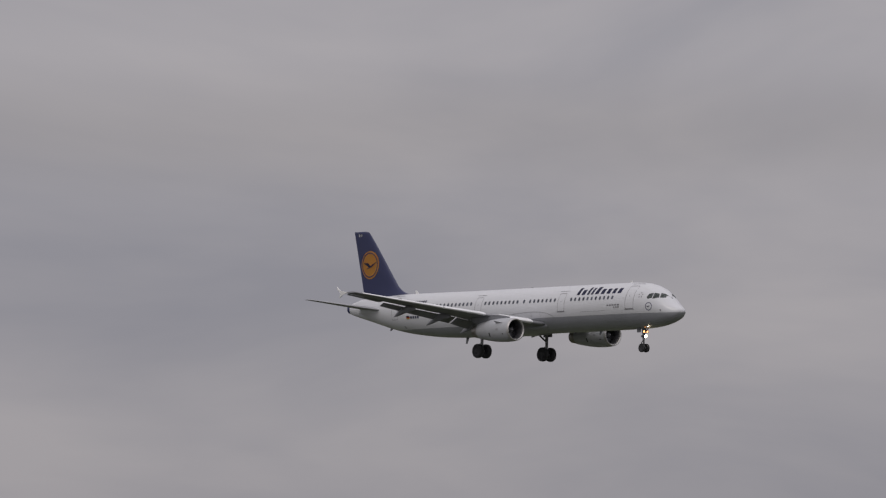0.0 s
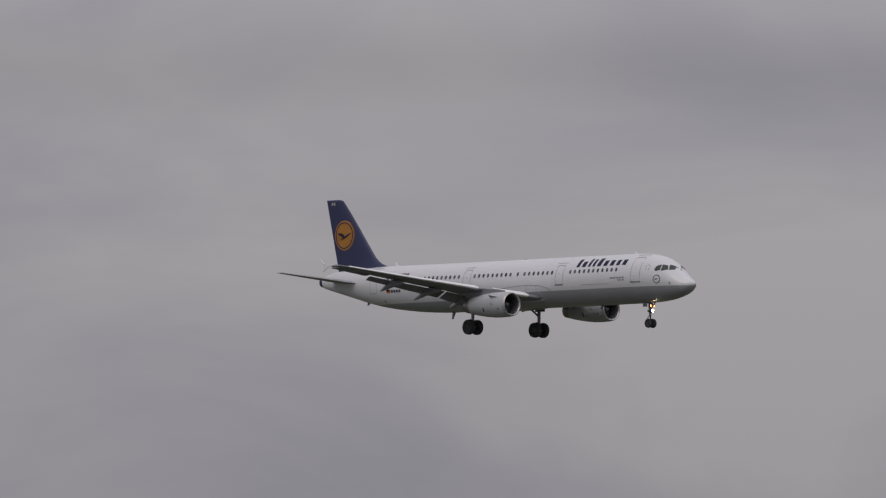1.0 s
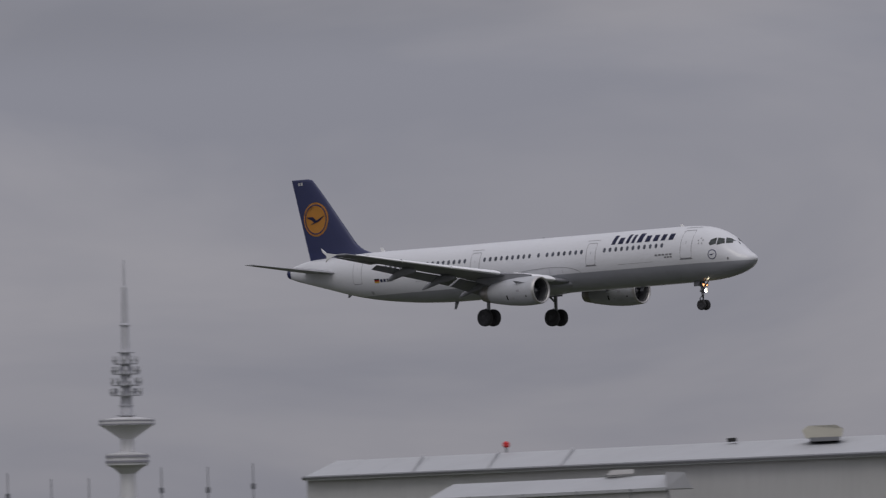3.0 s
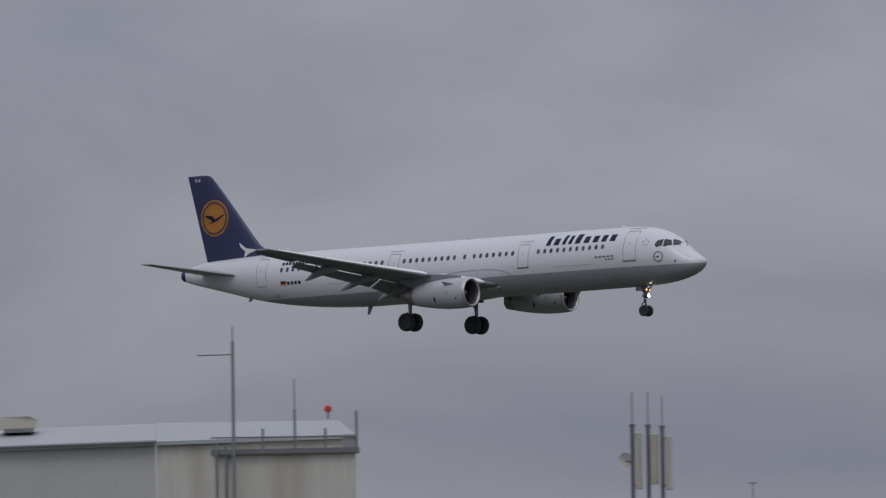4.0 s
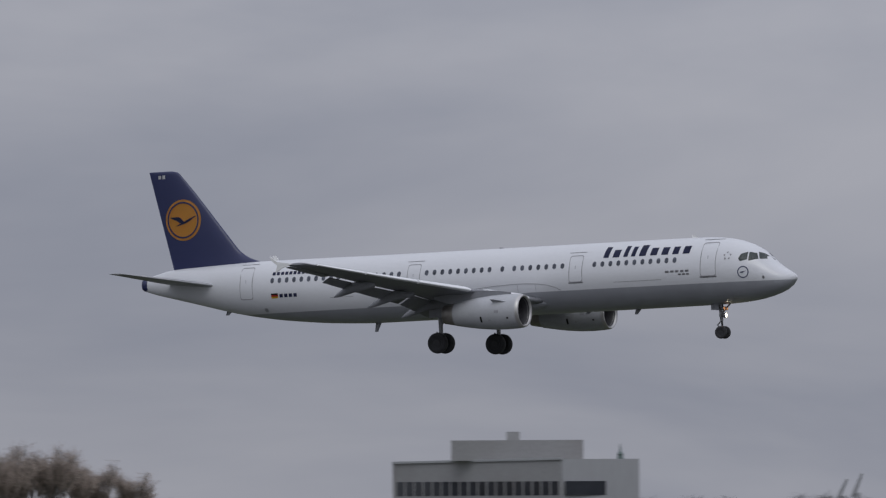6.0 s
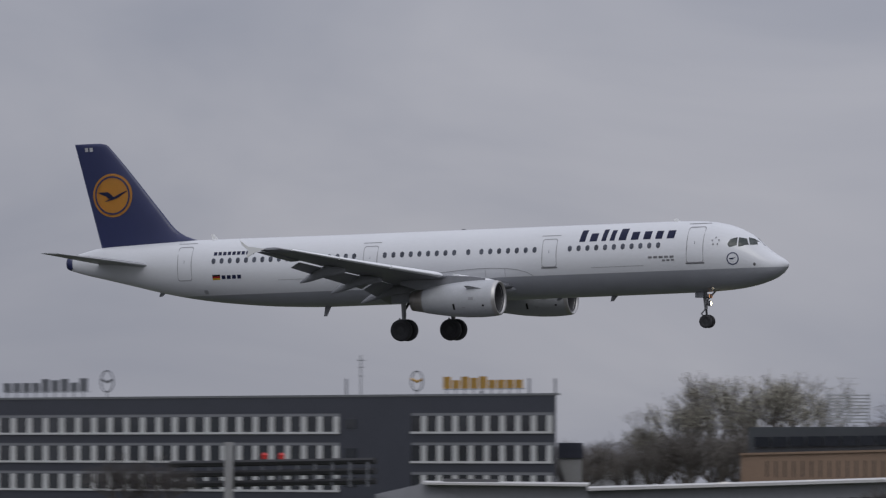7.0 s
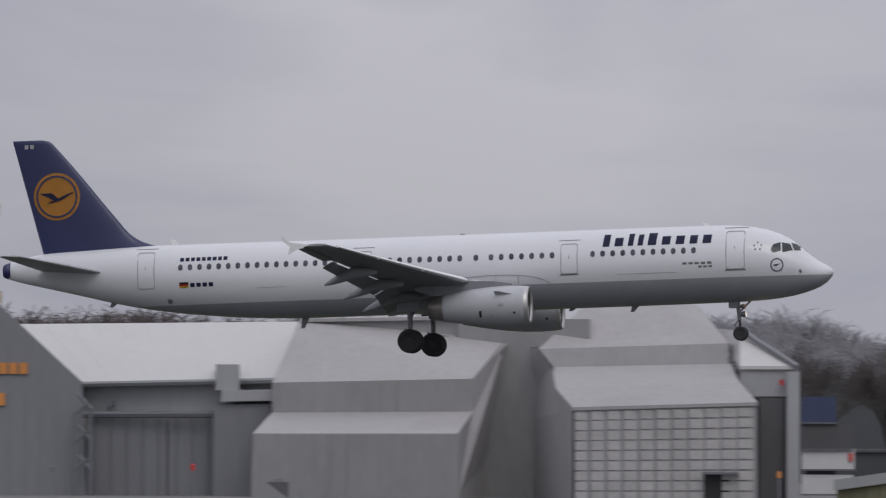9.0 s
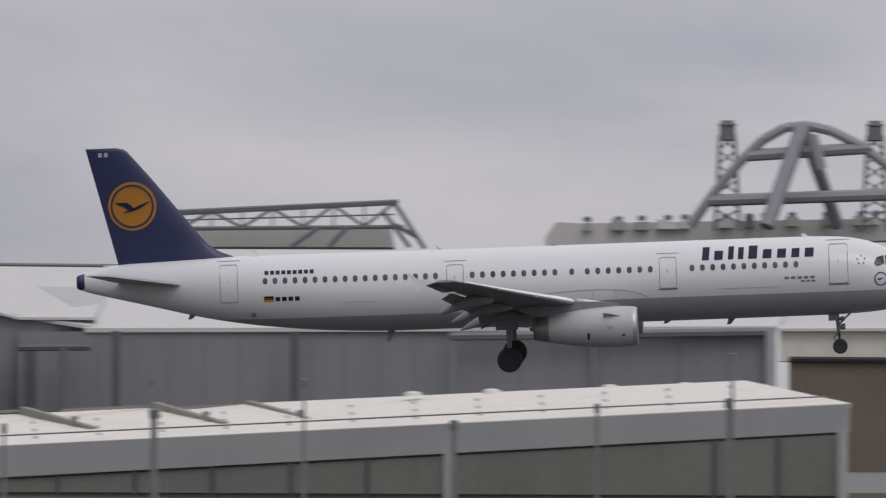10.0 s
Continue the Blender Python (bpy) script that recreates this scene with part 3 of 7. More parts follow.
        # curved edge of the wing-root fairing
        arc = [(-14.85, -0.76), (-15.2, -0.56), (-15.7, -0.4), (-16.4, -0.29), (-17.3, -0.24), (-18.2, -0.24), (-19.4, -0.3), (-20.6, -0.4), (-22.0, -0.55)]
        bm = bmesh.new()
        rows = [[bm.verts.new((x, side * (hull_y(x, z + dz) + 0.035), z + dz)) for dz in (0, 0.035)] for x, z in arc]
        for p, q in zip(rows, rows[1:]):
            bm.faces.new((p[0], q[0], q[1], p[1]))
        part("fairing_edge", bm, M["seam"], body)
        for x in (-16.55, -17.75):
            part("fairing_joint", skin(side, [(x - 0.012, -0.74), (x + 0.012, -0.74), (x + 0.012, -0.26), (x - 0.012, -0.26)], 0.035, 3), M["nacelle"], body)
        # main landing gear
        gy = side * 3.82
        gear = part("main_gear", rod((-22.1, gy, -1.3), (-22.1, gy, -3.3), 0.16, 0.12, 12), M["strut"], plane, "steel main landing gear leg")
        part("piston", rod((-22.1, gy, -3.2), (-22.1, gy, -3.65), 0.085), M["rim"], gear)
        part("axle", rod((-22.1, gy - 0.5, -3.6), (-22.1, gy + 0.5, -3.6), 0.09), M["strut"], gear)
        part("side_brace", rod((-22.1, gy, -2.5), (-22.0, gy - side * 1.3, -1.7), 0.08), M["strut"], gear)
        part("torque_link", rod((-22.35, gy, -2.9), (-22.5, gy, -3.25), 0.05), M["strut"], gear)
        part("torque_link", rod((-22.5, gy, -3.25), (-22.2, gy, -3.55), 0.05), M["strut"], gear)
        part("gear_door", box(-22.75, -21.6, gy + side * 0.2 - 0.02, gy + side * 0.2 + 0.02, -2.05, -1.3), M["flap"], gear)
        for dy in (-0.46, 0.46):
            wheel("tyre", gear, (-22.1, gy + dy, -3.6), 0.635, 0.44)
    # fin
    bm = bmesh.new()
    loops = []
    for z in (1.55, 1.8, 2.0, 2.1, 2.2, 2.35, 2.55, 2.8, 3.1, 3.6, 4.5, 5.5, 6.5, 7.3, 7.6, 7.75, 7.87, 7.95):
        le, te = fin_edges(z)
        loops.append([(le + px, pz, z) for px, pz in foil(le - te, 0.1 if z < 7.9 else 0.06, camber=0)])
    rings(bm, loops)
    fin = part("tail_fin", bm, M["navy"], plane, "navy tail fin with a yellow disc", True)
    for side in (-1, 1):
        fin_patch(side, disc_rows(-41.57, 4.9, 1.27, 18), M["yellow"], "disc", fin, 0.012, "yellow disc")
        bm = bmesh.new()
        a_in, a_out = [], []
        for a in np.linspace(0, 2 * math.pi, 40, endpoint=False):
            for r, store in ((1.03, a_in), (1.13, a_out)):
                x, z = -41.57 + r * math.cos(a), 4.9 + r * math.sin(a)
                store.append(bm.verts.new((x, side * (fin_half(x, z) + 0.045), z)))
        for i in range(40):
            j = (i + 1) % 40
            bm.faces.new((a_in[i], a_in[j], a_out[j], a_out[i]))
        part("disc_ring", bm, M["navy"], fin)
        # plain swept mark inside the disc
        for rows in ([([-42.1, -41.95], 4.55), ([-41.75, -41.35], 4.7), ([-41.45, -41.1], 4.82), ([-41.1, -40.85], 4.98), ([-40.72, -40.6], 5.12)],
                     [([-41.8, -41.4], 4.72), ([-42.0, -41.55], 4.86), ([-42.35, -41.7], 5.0), ([-42.5, -41.85], 5.1)]):
            fin_patch(side, rows, M["navy"], "disc_mark", fin, 0.04)
        for x in (-43.25, -42.95):
            fin_patch(side, [([x, x + 0.2], 7.5), ([x, x + 0.2], 7.72)], M["white"], "marking_bar", fin)
    # nose gear with its lamps
    gear = part("nose_gear", rod((-5.2, 0, -1.7), (-5.1, 0, -3.0), 0.12, 0.1, 10), M["strut"], plane, "nose landing gear leg with lit lamps")
    part("piston", rod((-5.1, 0, -2.9), (-5.06, 0, -3.7), 0.065), M["rim"], gear)
    part("axle", rod((-5.06, -0.28, -3.7), (-5.06, 0.28, -3.7), 0.06), M["strut"], gear)
    part("drag_strut", rod((-5.12, 0, -2.6), (-4.45, 0, -1.95), 0.05), M["strut"], gear)
    part("torque_link", rod((-5.1, 0, -2.95), (-5.4, 0, -3.25), 0.04), M["strut"], gear)
    part("torque_link", rod((-5.4, 0, -3.25), (-5.08, 0, -3.55), 0.04), M["strut"], gear)
    for y in (-0.32, 0.32):
        part("gear_door", box(-5.62, -5.12, y - 0.015, y + 0.015, -2.34, -1.9), M["wing_grey"], gear)
        lamp = part("lamp", lathe([(-4.9, 0.1), (-4.92, 0.115), (-5.05, 0.07)], steps=14, centre=(0, y * 0.6, -2.27)), M["strut"], gear)
        part("lens", lathe([(-4.893, 0.1), (-4.888, 0.09)], steps=14, centre=(0, y * 0.6, -2.27)), M["lamp_amber"], lamp, "lit amber lens")
        # added tube that blocks the amber glow from the side
        part("lamp_hood", lathe([(-4.93, 0.118), (-4.8, 0.122), (-4.8, 0.112), (-4.92, 0.108)], steps=14, centre=(0, y * 0.6, -2.27), cap=False), M["strut"], lamp)
    lamp = part("lamp", lathe([(-4.88, 0.14), (-4.9, 0.155), (-5.05, 0.09)], steps=16, centre=(0, -0.03, -2.68)), M["strut"], gear)
    part("lens", lathe([(-4.872, 0.14), (-4.866, 0.13)], steps=16, centre=(0, -0.03, -2.68)), M["lamp_white"], lamp, "bright landing-lamp lens")
    # added tube, longer, to cut off the white lens seen from abeam
    part("lamp_hood", lathe([(-4.93, 0.158), (-4.76, 0.162), (-4.76, 0.152), (-4.92, 0.148)], steps=16, centre=(0, -0.03, -2.68), cap=False), M["strut"], lamp)
    part("lamp_bracket", box(-5.12, -5.0, -0.3, 0.3, -2.78, -2.6), M["strut"], gear)
    for y in (-0.25, 0.25):
        wheel("tyre", gear, (-5.06, y, -3.7), 0.385, 0.22)
    # antennas, beacon and drain masts
    for x, z, h, up in ((-6.6, 2.05, 0.18, 1), (-19.6, 2.06, 0.06, 1), (-35.2, 2.09, 0.32, 1), (-10.6, -2.05, 0.3, -1), (-28.3, -2.04, 0.55, -1), (-13.9, -2.05, 0.14, -1), (-38.6, -0.9, 0.2, -1)):
        bm = bmesh.new()
        rings(bm, [[(x + 0.2, -0.02, z - 0.05 * up), (x - 0.2, -0.02, z - 0.05 * up), (x - 0.2, 0.02, z - 0.05 * up), (x + 0.2, 0.02, z - 0.05 * up)],
                   [(x - 0.1, -0.012, z + h * up), (x - 0.3, -0.012, z + h * up), (x - 0.3, 0.012, z + h * up), (x - 0.1, 0.012, z + h * up)]])
        part("blade_antenna", bm, M["flap" if up < 0 or h < 0.1 else "white"], body)
    return plane


airliner = build_airliner()


# ---- surfaces of the airfield ----
M.update({
    "grass": paint("spring_grass", (0.06, 0.068, 0.04), 0.9, grain=0.35, scale=0.02, fine=0.6),
    "asphalt": paint("runway_asphalt", (0.055, 0.055, 0.056), 0.85, grain=0.25, scale=0.05, fine=1.5),
    "conc": paint("weathered_concrete", (0.3, 0.3, 0.3), 0.8, grain=0.14, scale=0.15, fine=2.5, bump=0.3, stain=(0.17, 0.16, 0.15), stain_amount=0.4),
    "apron": paint("worn_apron_concrete", (0.15, 0.15, 0.148), 0.85, grain=0.2, scale=0.05, fine=1.5),
    "hall_wall": paint("light_grey_hall_sheets", (0.52, 0.52, 0.505), 0.6, grain=0.07, scale=0.12, fine=2, stretch_by=(1.5, 1.5, 0.2)),
    "bay": paint("dull_green_grey_bay", (0.195, 0.195, 0.178), 0.5, grain=0.15, scale=0.2, fine=2),
    "pale_wall": paint("stained_off_white_wall", (0.62, 0.6, 0.54), 0.75, grain=0.12, scale=0.2, fine=2, stretch_by=(1, 1, 0.25), stain=(0.27, 0.24, 0.2), stain_amount=0.5),
    "clad": paint("grey_metal_cladding", (0.205, 0.209, 0.222), 0.55, grain=0.1, scale=0.12, fine=2, stretch_by=(1.5, 1.5, 0.2)),
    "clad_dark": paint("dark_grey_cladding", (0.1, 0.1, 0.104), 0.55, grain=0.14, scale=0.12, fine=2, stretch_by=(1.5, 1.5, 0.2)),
    "clad_light": paint("light_grey_cladding", (0.36, 0.365, 0.375), 0.5, grain=0.09, scale=0.12, fine=2, stretch_by=(1.5, 1.5, 0.2)),
    "roof_white": paint("white_roof_sheet", (0.53, 0.52, 0.51), 0.55, grain=0.06, scale=0.12, fine=1.5, stretch_by=(1.2, 0.3, 0.3), stain=(0.47, 0.46, 0.44), stain_amount=0.3),
    "roof_grey": paint("grey_roof_sheet", (0.4, 0.41, 0.42), 0.5, grain=0.1, scale=0.12, fine=1.5, stretch_by=(1.2, 0.3, 0.3)),
    "roof_dirty": paint("dirty_flat_roof", (0.66, 0.635, 0.58), 0.7, grain=0.16, scale=0.15, fine=1.2, stain=(0.5, 0.47, 0.41), stain_amount=0.5),
    # one sheeting in two tones, the darker for the front walls and link
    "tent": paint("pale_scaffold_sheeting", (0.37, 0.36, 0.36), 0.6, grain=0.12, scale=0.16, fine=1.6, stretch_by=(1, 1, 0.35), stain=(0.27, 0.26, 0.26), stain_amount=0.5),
    "tent_side": paint("darker_scaffold_sheeting", (0.29, 0.285, 0.285), 0.65, grain=0.14, scale=0.16, fine=1.6, stretch_by=(1, 1, 0.35)),
    "panel": paint("translucent_wall_panel", (0.42, 0.41, 0.4), 0.45, grain=0.16, scale=0.5, fine=2.5),
    "orange": paint("orange_door_paint", (0.31, 0.115, 0.028), 0.5, grain=0.14, scale=0.15, fine=2, stretch_by=(1.5, 1.5, 0.25)),
    "orange_sign": paint("orange_sign_paint", (0.6, 0.24, 0.06), 0.5, grain=0.08),
    "gold_sign": paint("ochre_sign_letters", (0.42, 0.24, 0.04), 0.5, grain=0.08),
    "navy_clad": paint("navy_facade_panels", (0.045, 0.048, 0.065), 0.45, grain=0.15, scale=0.15, fine=2),
    "shell": paint("white_facade_panel", (0.62, 0.62, 0.61), 0.5, grain=0.08, scale=0.5),
    "pane_dark": paint("dark_office_glass", (0.035, 0.038, 0.045), 0.12, grain=0.35, scale=0.35),
    "brick": paint("tan_brick", (0.29, 0.2, 0.14), 0.8, grain=0.14, scale=0.25, fine=3, bump=0.2),
    "brown_brick": paint("brown_brick", (0.145, 0.118, 0.092), 0.85, grain=0.16, scale=0.25, fine=3, bump=0.2),
    "sand": paint("sand_coloured_panels", (0.5, 0.4, 0.24), 0.7, grain=0.1, scale=0.2),
    "olive": paint("olive_corrugated_wall", (0.185, 0.175, 0.105), 0.6, grain=0.15, scale=0.2, fine=2, stretch_by=(2, 2, 0.2)),
    "slate": paint("slate_green_cladding", (0.07, 0.076, 0.082), 0.5, grain=0.15, scale=0.15, fine=2),
    "shed_slate": paint("dark_slate_green_sheets", (0.045, 0.053, 0.058), 0.5, grain=0.15, scale=0.15, fine=2),
    "brush": paint("grey_brown_undergrowth", (0.19, 0.175, 0.158), 0.9, grain=0.25, scale=0.2),
    "steel": paint("galvanised_steel", (0.24, 0.245, 0.255), 0.45, 0.5, grain=0.14, scale=0.8),
    "girder": paint("blue_grey_girder_paint", (0.15, 0.156, 0.172), 0.5, grain=0.14, scale=0.3),
    # blue-grey arch paint, lightened above the girders to carry haze in its colour
    "arch": paint("hazed_blue_grey_arch_paint", (0.25, 0.26, 0.285), 0.5, grain=0.1, scale=0.2),
    "upstand": paint("weathered_olive_sheet", (0.22, 0.21, 0.18), 0.7, grain=0.16, scale=0.4),
    "tarp": paint("dark_blue_tarpaulin", (0.05, 0.065, 0.13), 0.6, grain=0.2, scale=0.5),
    "dome": paint("radome_gore_panels", (0.62, 0.61, 0.58), 0.5, grain=0.08, scale=0.5, stretch_by=(1.5, 1.5, 0.3), stain=(0.4, 0.39, 0.36), stain_amount=0.5),
    # tower concrete and mast are lightened here, distance haze mixed into their colour
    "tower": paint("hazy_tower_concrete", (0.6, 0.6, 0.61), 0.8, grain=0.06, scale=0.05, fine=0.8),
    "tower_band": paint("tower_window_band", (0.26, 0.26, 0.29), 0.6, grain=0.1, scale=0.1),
    "tower_steel": paint("hazy_mast_steel", (0.46, 0.465, 0.49), 0.6, grain=0.1, scale=0.1),
    # brown twigs with the haze of their distance painted in as a paler tone
    "road_twig": paint("haze_paled_roadside_twigs", (0.4, 0.34, 0.29), 0.9, grain=0.2, scale=0.2),
    "wood_twig": paint("far_wood_twigs", (0.14, 0.121, 0.114), 0.9, grain=0.3, scale=0.05, fine=0.4),
    "bark": paint("bare_bark", (0.11, 0.1, 0.09), 0.9, grain=0.25, scale=0.5),
    "twig": paint("bare_twigs", (0.125, 0.115, 0.112), 0.9, grain=0.3, scale=0.2),
    "bud": paint("budding_twigs", (0.42, 0.4, 0.33), 0.85, grain=0.3, scale=0.2),
    "pine": paint("evergreen_needles", (0.06, 0.064, 0.054), 0.85, grain=0.3, scale=0.3),
    "ivory": paint("ivory_antenna_cover", (0.5, 0.48, 0.4), 0.5, grain=0.08, scale=0.6),
    "sign_blue": paint("blue_sign_paint", (0.075, 0.12, 0.27), 0.5, grain=0.08),
    "copper": paint("green_copper", (0.1, 0.14, 0.13), 0.6, grain=0.15),
    "beacon": paint("red_beacon_glass", (0.5, 0.02, 0.02), 0.3),
    # haze painted into the colour of far walls, cranes, posts and woods
    "haze_far": paint("far_haze_grey", (0.36, 0.365, 0.38), 0.9, grain=0.1, scale=0.02, fine=0.2),
    "haze_wood": paint("far_woods_haze_grey", (0.36, 0.355, 0.37), 0.9, grain=0.15, scale=0.02, fine=0.2),
})

for dull in ("road_twig", "wood_twig", "bark", "twig", "bud", "pine", "brush", "haze_wood", "grass"):
    M[dull].node_tree.nodes["Principled BSDF"].inputs["Specular IOR Level"].default_value = 0.08
for thin_stuff in ("road_twig", "wood_twig", "twig", "bud", "brush", "haze_wood"):      # thin twigs let light through
    dn, dl = M[thin_stuff].node_tree.nodes, M[thin_stuff].node_tree.links
    through_light, blend = dn.new("ShaderNodeBsdfTranslucent"), dn.new("ShaderNodeMixShader")
    blend.inputs["Fac"].default_value = 0.5
    dl.new(dn["Principled BSDF"].inputs["Base Color"].links[0].from_socket, through_light.inputs["Color"])
    dl.new(dn["Principled BSDF"].outputs[0], blend.inputs[1])
    dl.new(through_light.outputs[0], blend.inputs[2])
    dl.new(blend.outputs[0], dn["Material Output"].inputs["Surface"])

# ---- ground ----
bm = bmesh.new()
bm.faces.new([bm.verts.new((4700 * math.cos(a), 4700 * math.sin(a), 0)) for a in np.linspace(0, 2 * math.pi, 64, endpoint=False)])
tagged(part("ground", bm, M["grass"]), "flat spring grass of the airfield", kind="structure")
tagged(part("runway", box(-1800, 900, 528, 573, 0, 0.03), M["asphalt"]), "grey asphalt runway across the grass", kind="structure")
tagged(part("apron", box(-330, 260, 860, 1240, 0, 0.025), M["apron"]), "concrete apron before the hangars", kind="structure")


# ---- places by bearing: az in degrees to the left of the y axis, h in picture units above the horizon, Y the depth ----
def at(az, h, Y):
    return Vector((-Y * math.tan(radians(az)), Y, EYE[2] + h * Y / math.cos(radians(az)) / F_PER_UNIT))


def away(p):
    """The level direction from the stand towards a place."""
    return Vector((p.x, p.y, 0)).normalized()


def on(az, az0, Y0, az1, Y1):
    """Depth at a bearing of a straight facade that runs from (az0, Y0) to (az1, Y1)."""
    if abs(Y1 - Y0) < 1e-6:
        return Y0
    x0, x1 = -Y0 * math.tan(radians(az0)), -Y1 * math.tan(radians(az1))
    m = (x1 - x0) / (Y1 - Y0)
    return (m * Y0 - x0) / (m + math.tan(radians(az)))


def in_plane(az, h, a, b, c):
    """The corner (az, h, Y) that lies in the plane of three other corners."""
    a, b, c = at(*a), at(*b), at(*c)
    n = (b - a).cross(c - a)
    eye, ray = Vector(EYE), at(az, h, 1.0) - Vector(EYE)
    return az, h, n.dot(a - eye) / n.dot(ray)


def solid(front, depth, foot=None):
    """A body from its front outline of (az, h, Y), pushed back by depth; foot: (az, Y) pairs at the ground that close it below."""
    pts = [at(*p) for p in front] + [Vector((-Y * math.tan(radians(az)), Y, 0)) for az, Y in (foot or [])]
    bm = bmesh.new()
    rings(bm, [pts, [p + away(p) * depth for p in pts]])
    return bm


def slab(corners, thick):
    """A sloping sheet through corners (az, h, Y), with its thickness below."""
    pts = [at(*p) for p in corners]
    bm = bmesh.new()
    rings(bm, [pts, [p - Vector((0, 0, thick)) for p in pts]])
    return bm


def bar(a, b, r, sides=6):
    return rod(at(*a), at(*b), r, sides=sides)


def face_box(az0, az1, h0, h1, Y0, Y1, proud, thick):
    """A box on a facade that runs from (az0, Y0) to (az1, Y1); proud: how far its face stands out towards the viewer."""
    c = [at(az0, h0, Y0), at(az1, h0, Y1), at(az1, h1, Y1), at(az0, h1, Y0)]
    bm = bmesh.new()
    rings(bm, [[p - away(p) * proud for p in c], [p + away(p) * (thick - proud) for p in c]])
    return bm


def thing(name, label, category, group="", kind=""):
    return tagged(new(name), label, category, group, kind)


def lerp(a, b, s):
    return a + (b - a) * s


# ---- television tower, far over the city ----
def build_tower():
    Y = 3300
    foot = at(44.492, 0, Y)
    foot.z = 0
    u = Y / math.cos(radians(44.5)) / F_PER_UNIT                # metres a picture unit at that distance
    c = (foot.x, foot.y, EYE[2])
    t = thing("television_tower", "concrete television tower with two round platforms, paled in colour for haze", "tower")
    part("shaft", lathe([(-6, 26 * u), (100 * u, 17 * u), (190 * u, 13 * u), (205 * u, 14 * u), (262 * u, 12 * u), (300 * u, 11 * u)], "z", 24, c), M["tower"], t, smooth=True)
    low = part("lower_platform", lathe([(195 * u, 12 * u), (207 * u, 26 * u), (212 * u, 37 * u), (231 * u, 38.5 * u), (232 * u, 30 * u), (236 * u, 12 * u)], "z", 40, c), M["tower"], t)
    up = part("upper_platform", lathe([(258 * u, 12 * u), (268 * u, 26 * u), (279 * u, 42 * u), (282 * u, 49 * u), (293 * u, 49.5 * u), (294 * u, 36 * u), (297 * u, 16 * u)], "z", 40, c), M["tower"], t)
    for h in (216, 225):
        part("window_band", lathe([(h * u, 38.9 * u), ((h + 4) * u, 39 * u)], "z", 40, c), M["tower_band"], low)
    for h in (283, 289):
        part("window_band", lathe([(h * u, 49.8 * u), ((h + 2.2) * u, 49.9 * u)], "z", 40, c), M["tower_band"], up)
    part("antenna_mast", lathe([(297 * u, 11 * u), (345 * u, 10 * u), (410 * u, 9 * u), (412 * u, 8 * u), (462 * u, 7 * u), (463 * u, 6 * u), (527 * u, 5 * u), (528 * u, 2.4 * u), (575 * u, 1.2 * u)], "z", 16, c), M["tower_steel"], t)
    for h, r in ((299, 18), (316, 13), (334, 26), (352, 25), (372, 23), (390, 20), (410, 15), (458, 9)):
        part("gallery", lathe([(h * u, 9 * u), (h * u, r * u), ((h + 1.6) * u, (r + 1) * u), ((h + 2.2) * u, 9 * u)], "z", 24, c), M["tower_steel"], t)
        if r > 19:
            for k in range(9):
                a = 2 * math.pi * k / 9 + h
                q = Vector((c[0] + (r + 1) * u * math.cos(a), c[1] + (r + 1) * u * math.sin(a), c[2] + (h + 1) * u))
                dish = part("dish", lathe([(0, 0.6 * u), (7 * u, 3.6 * u), (13 * u, 3.0 * u)], "z", 10, q), M["tower_steel"], t)


build_tower()


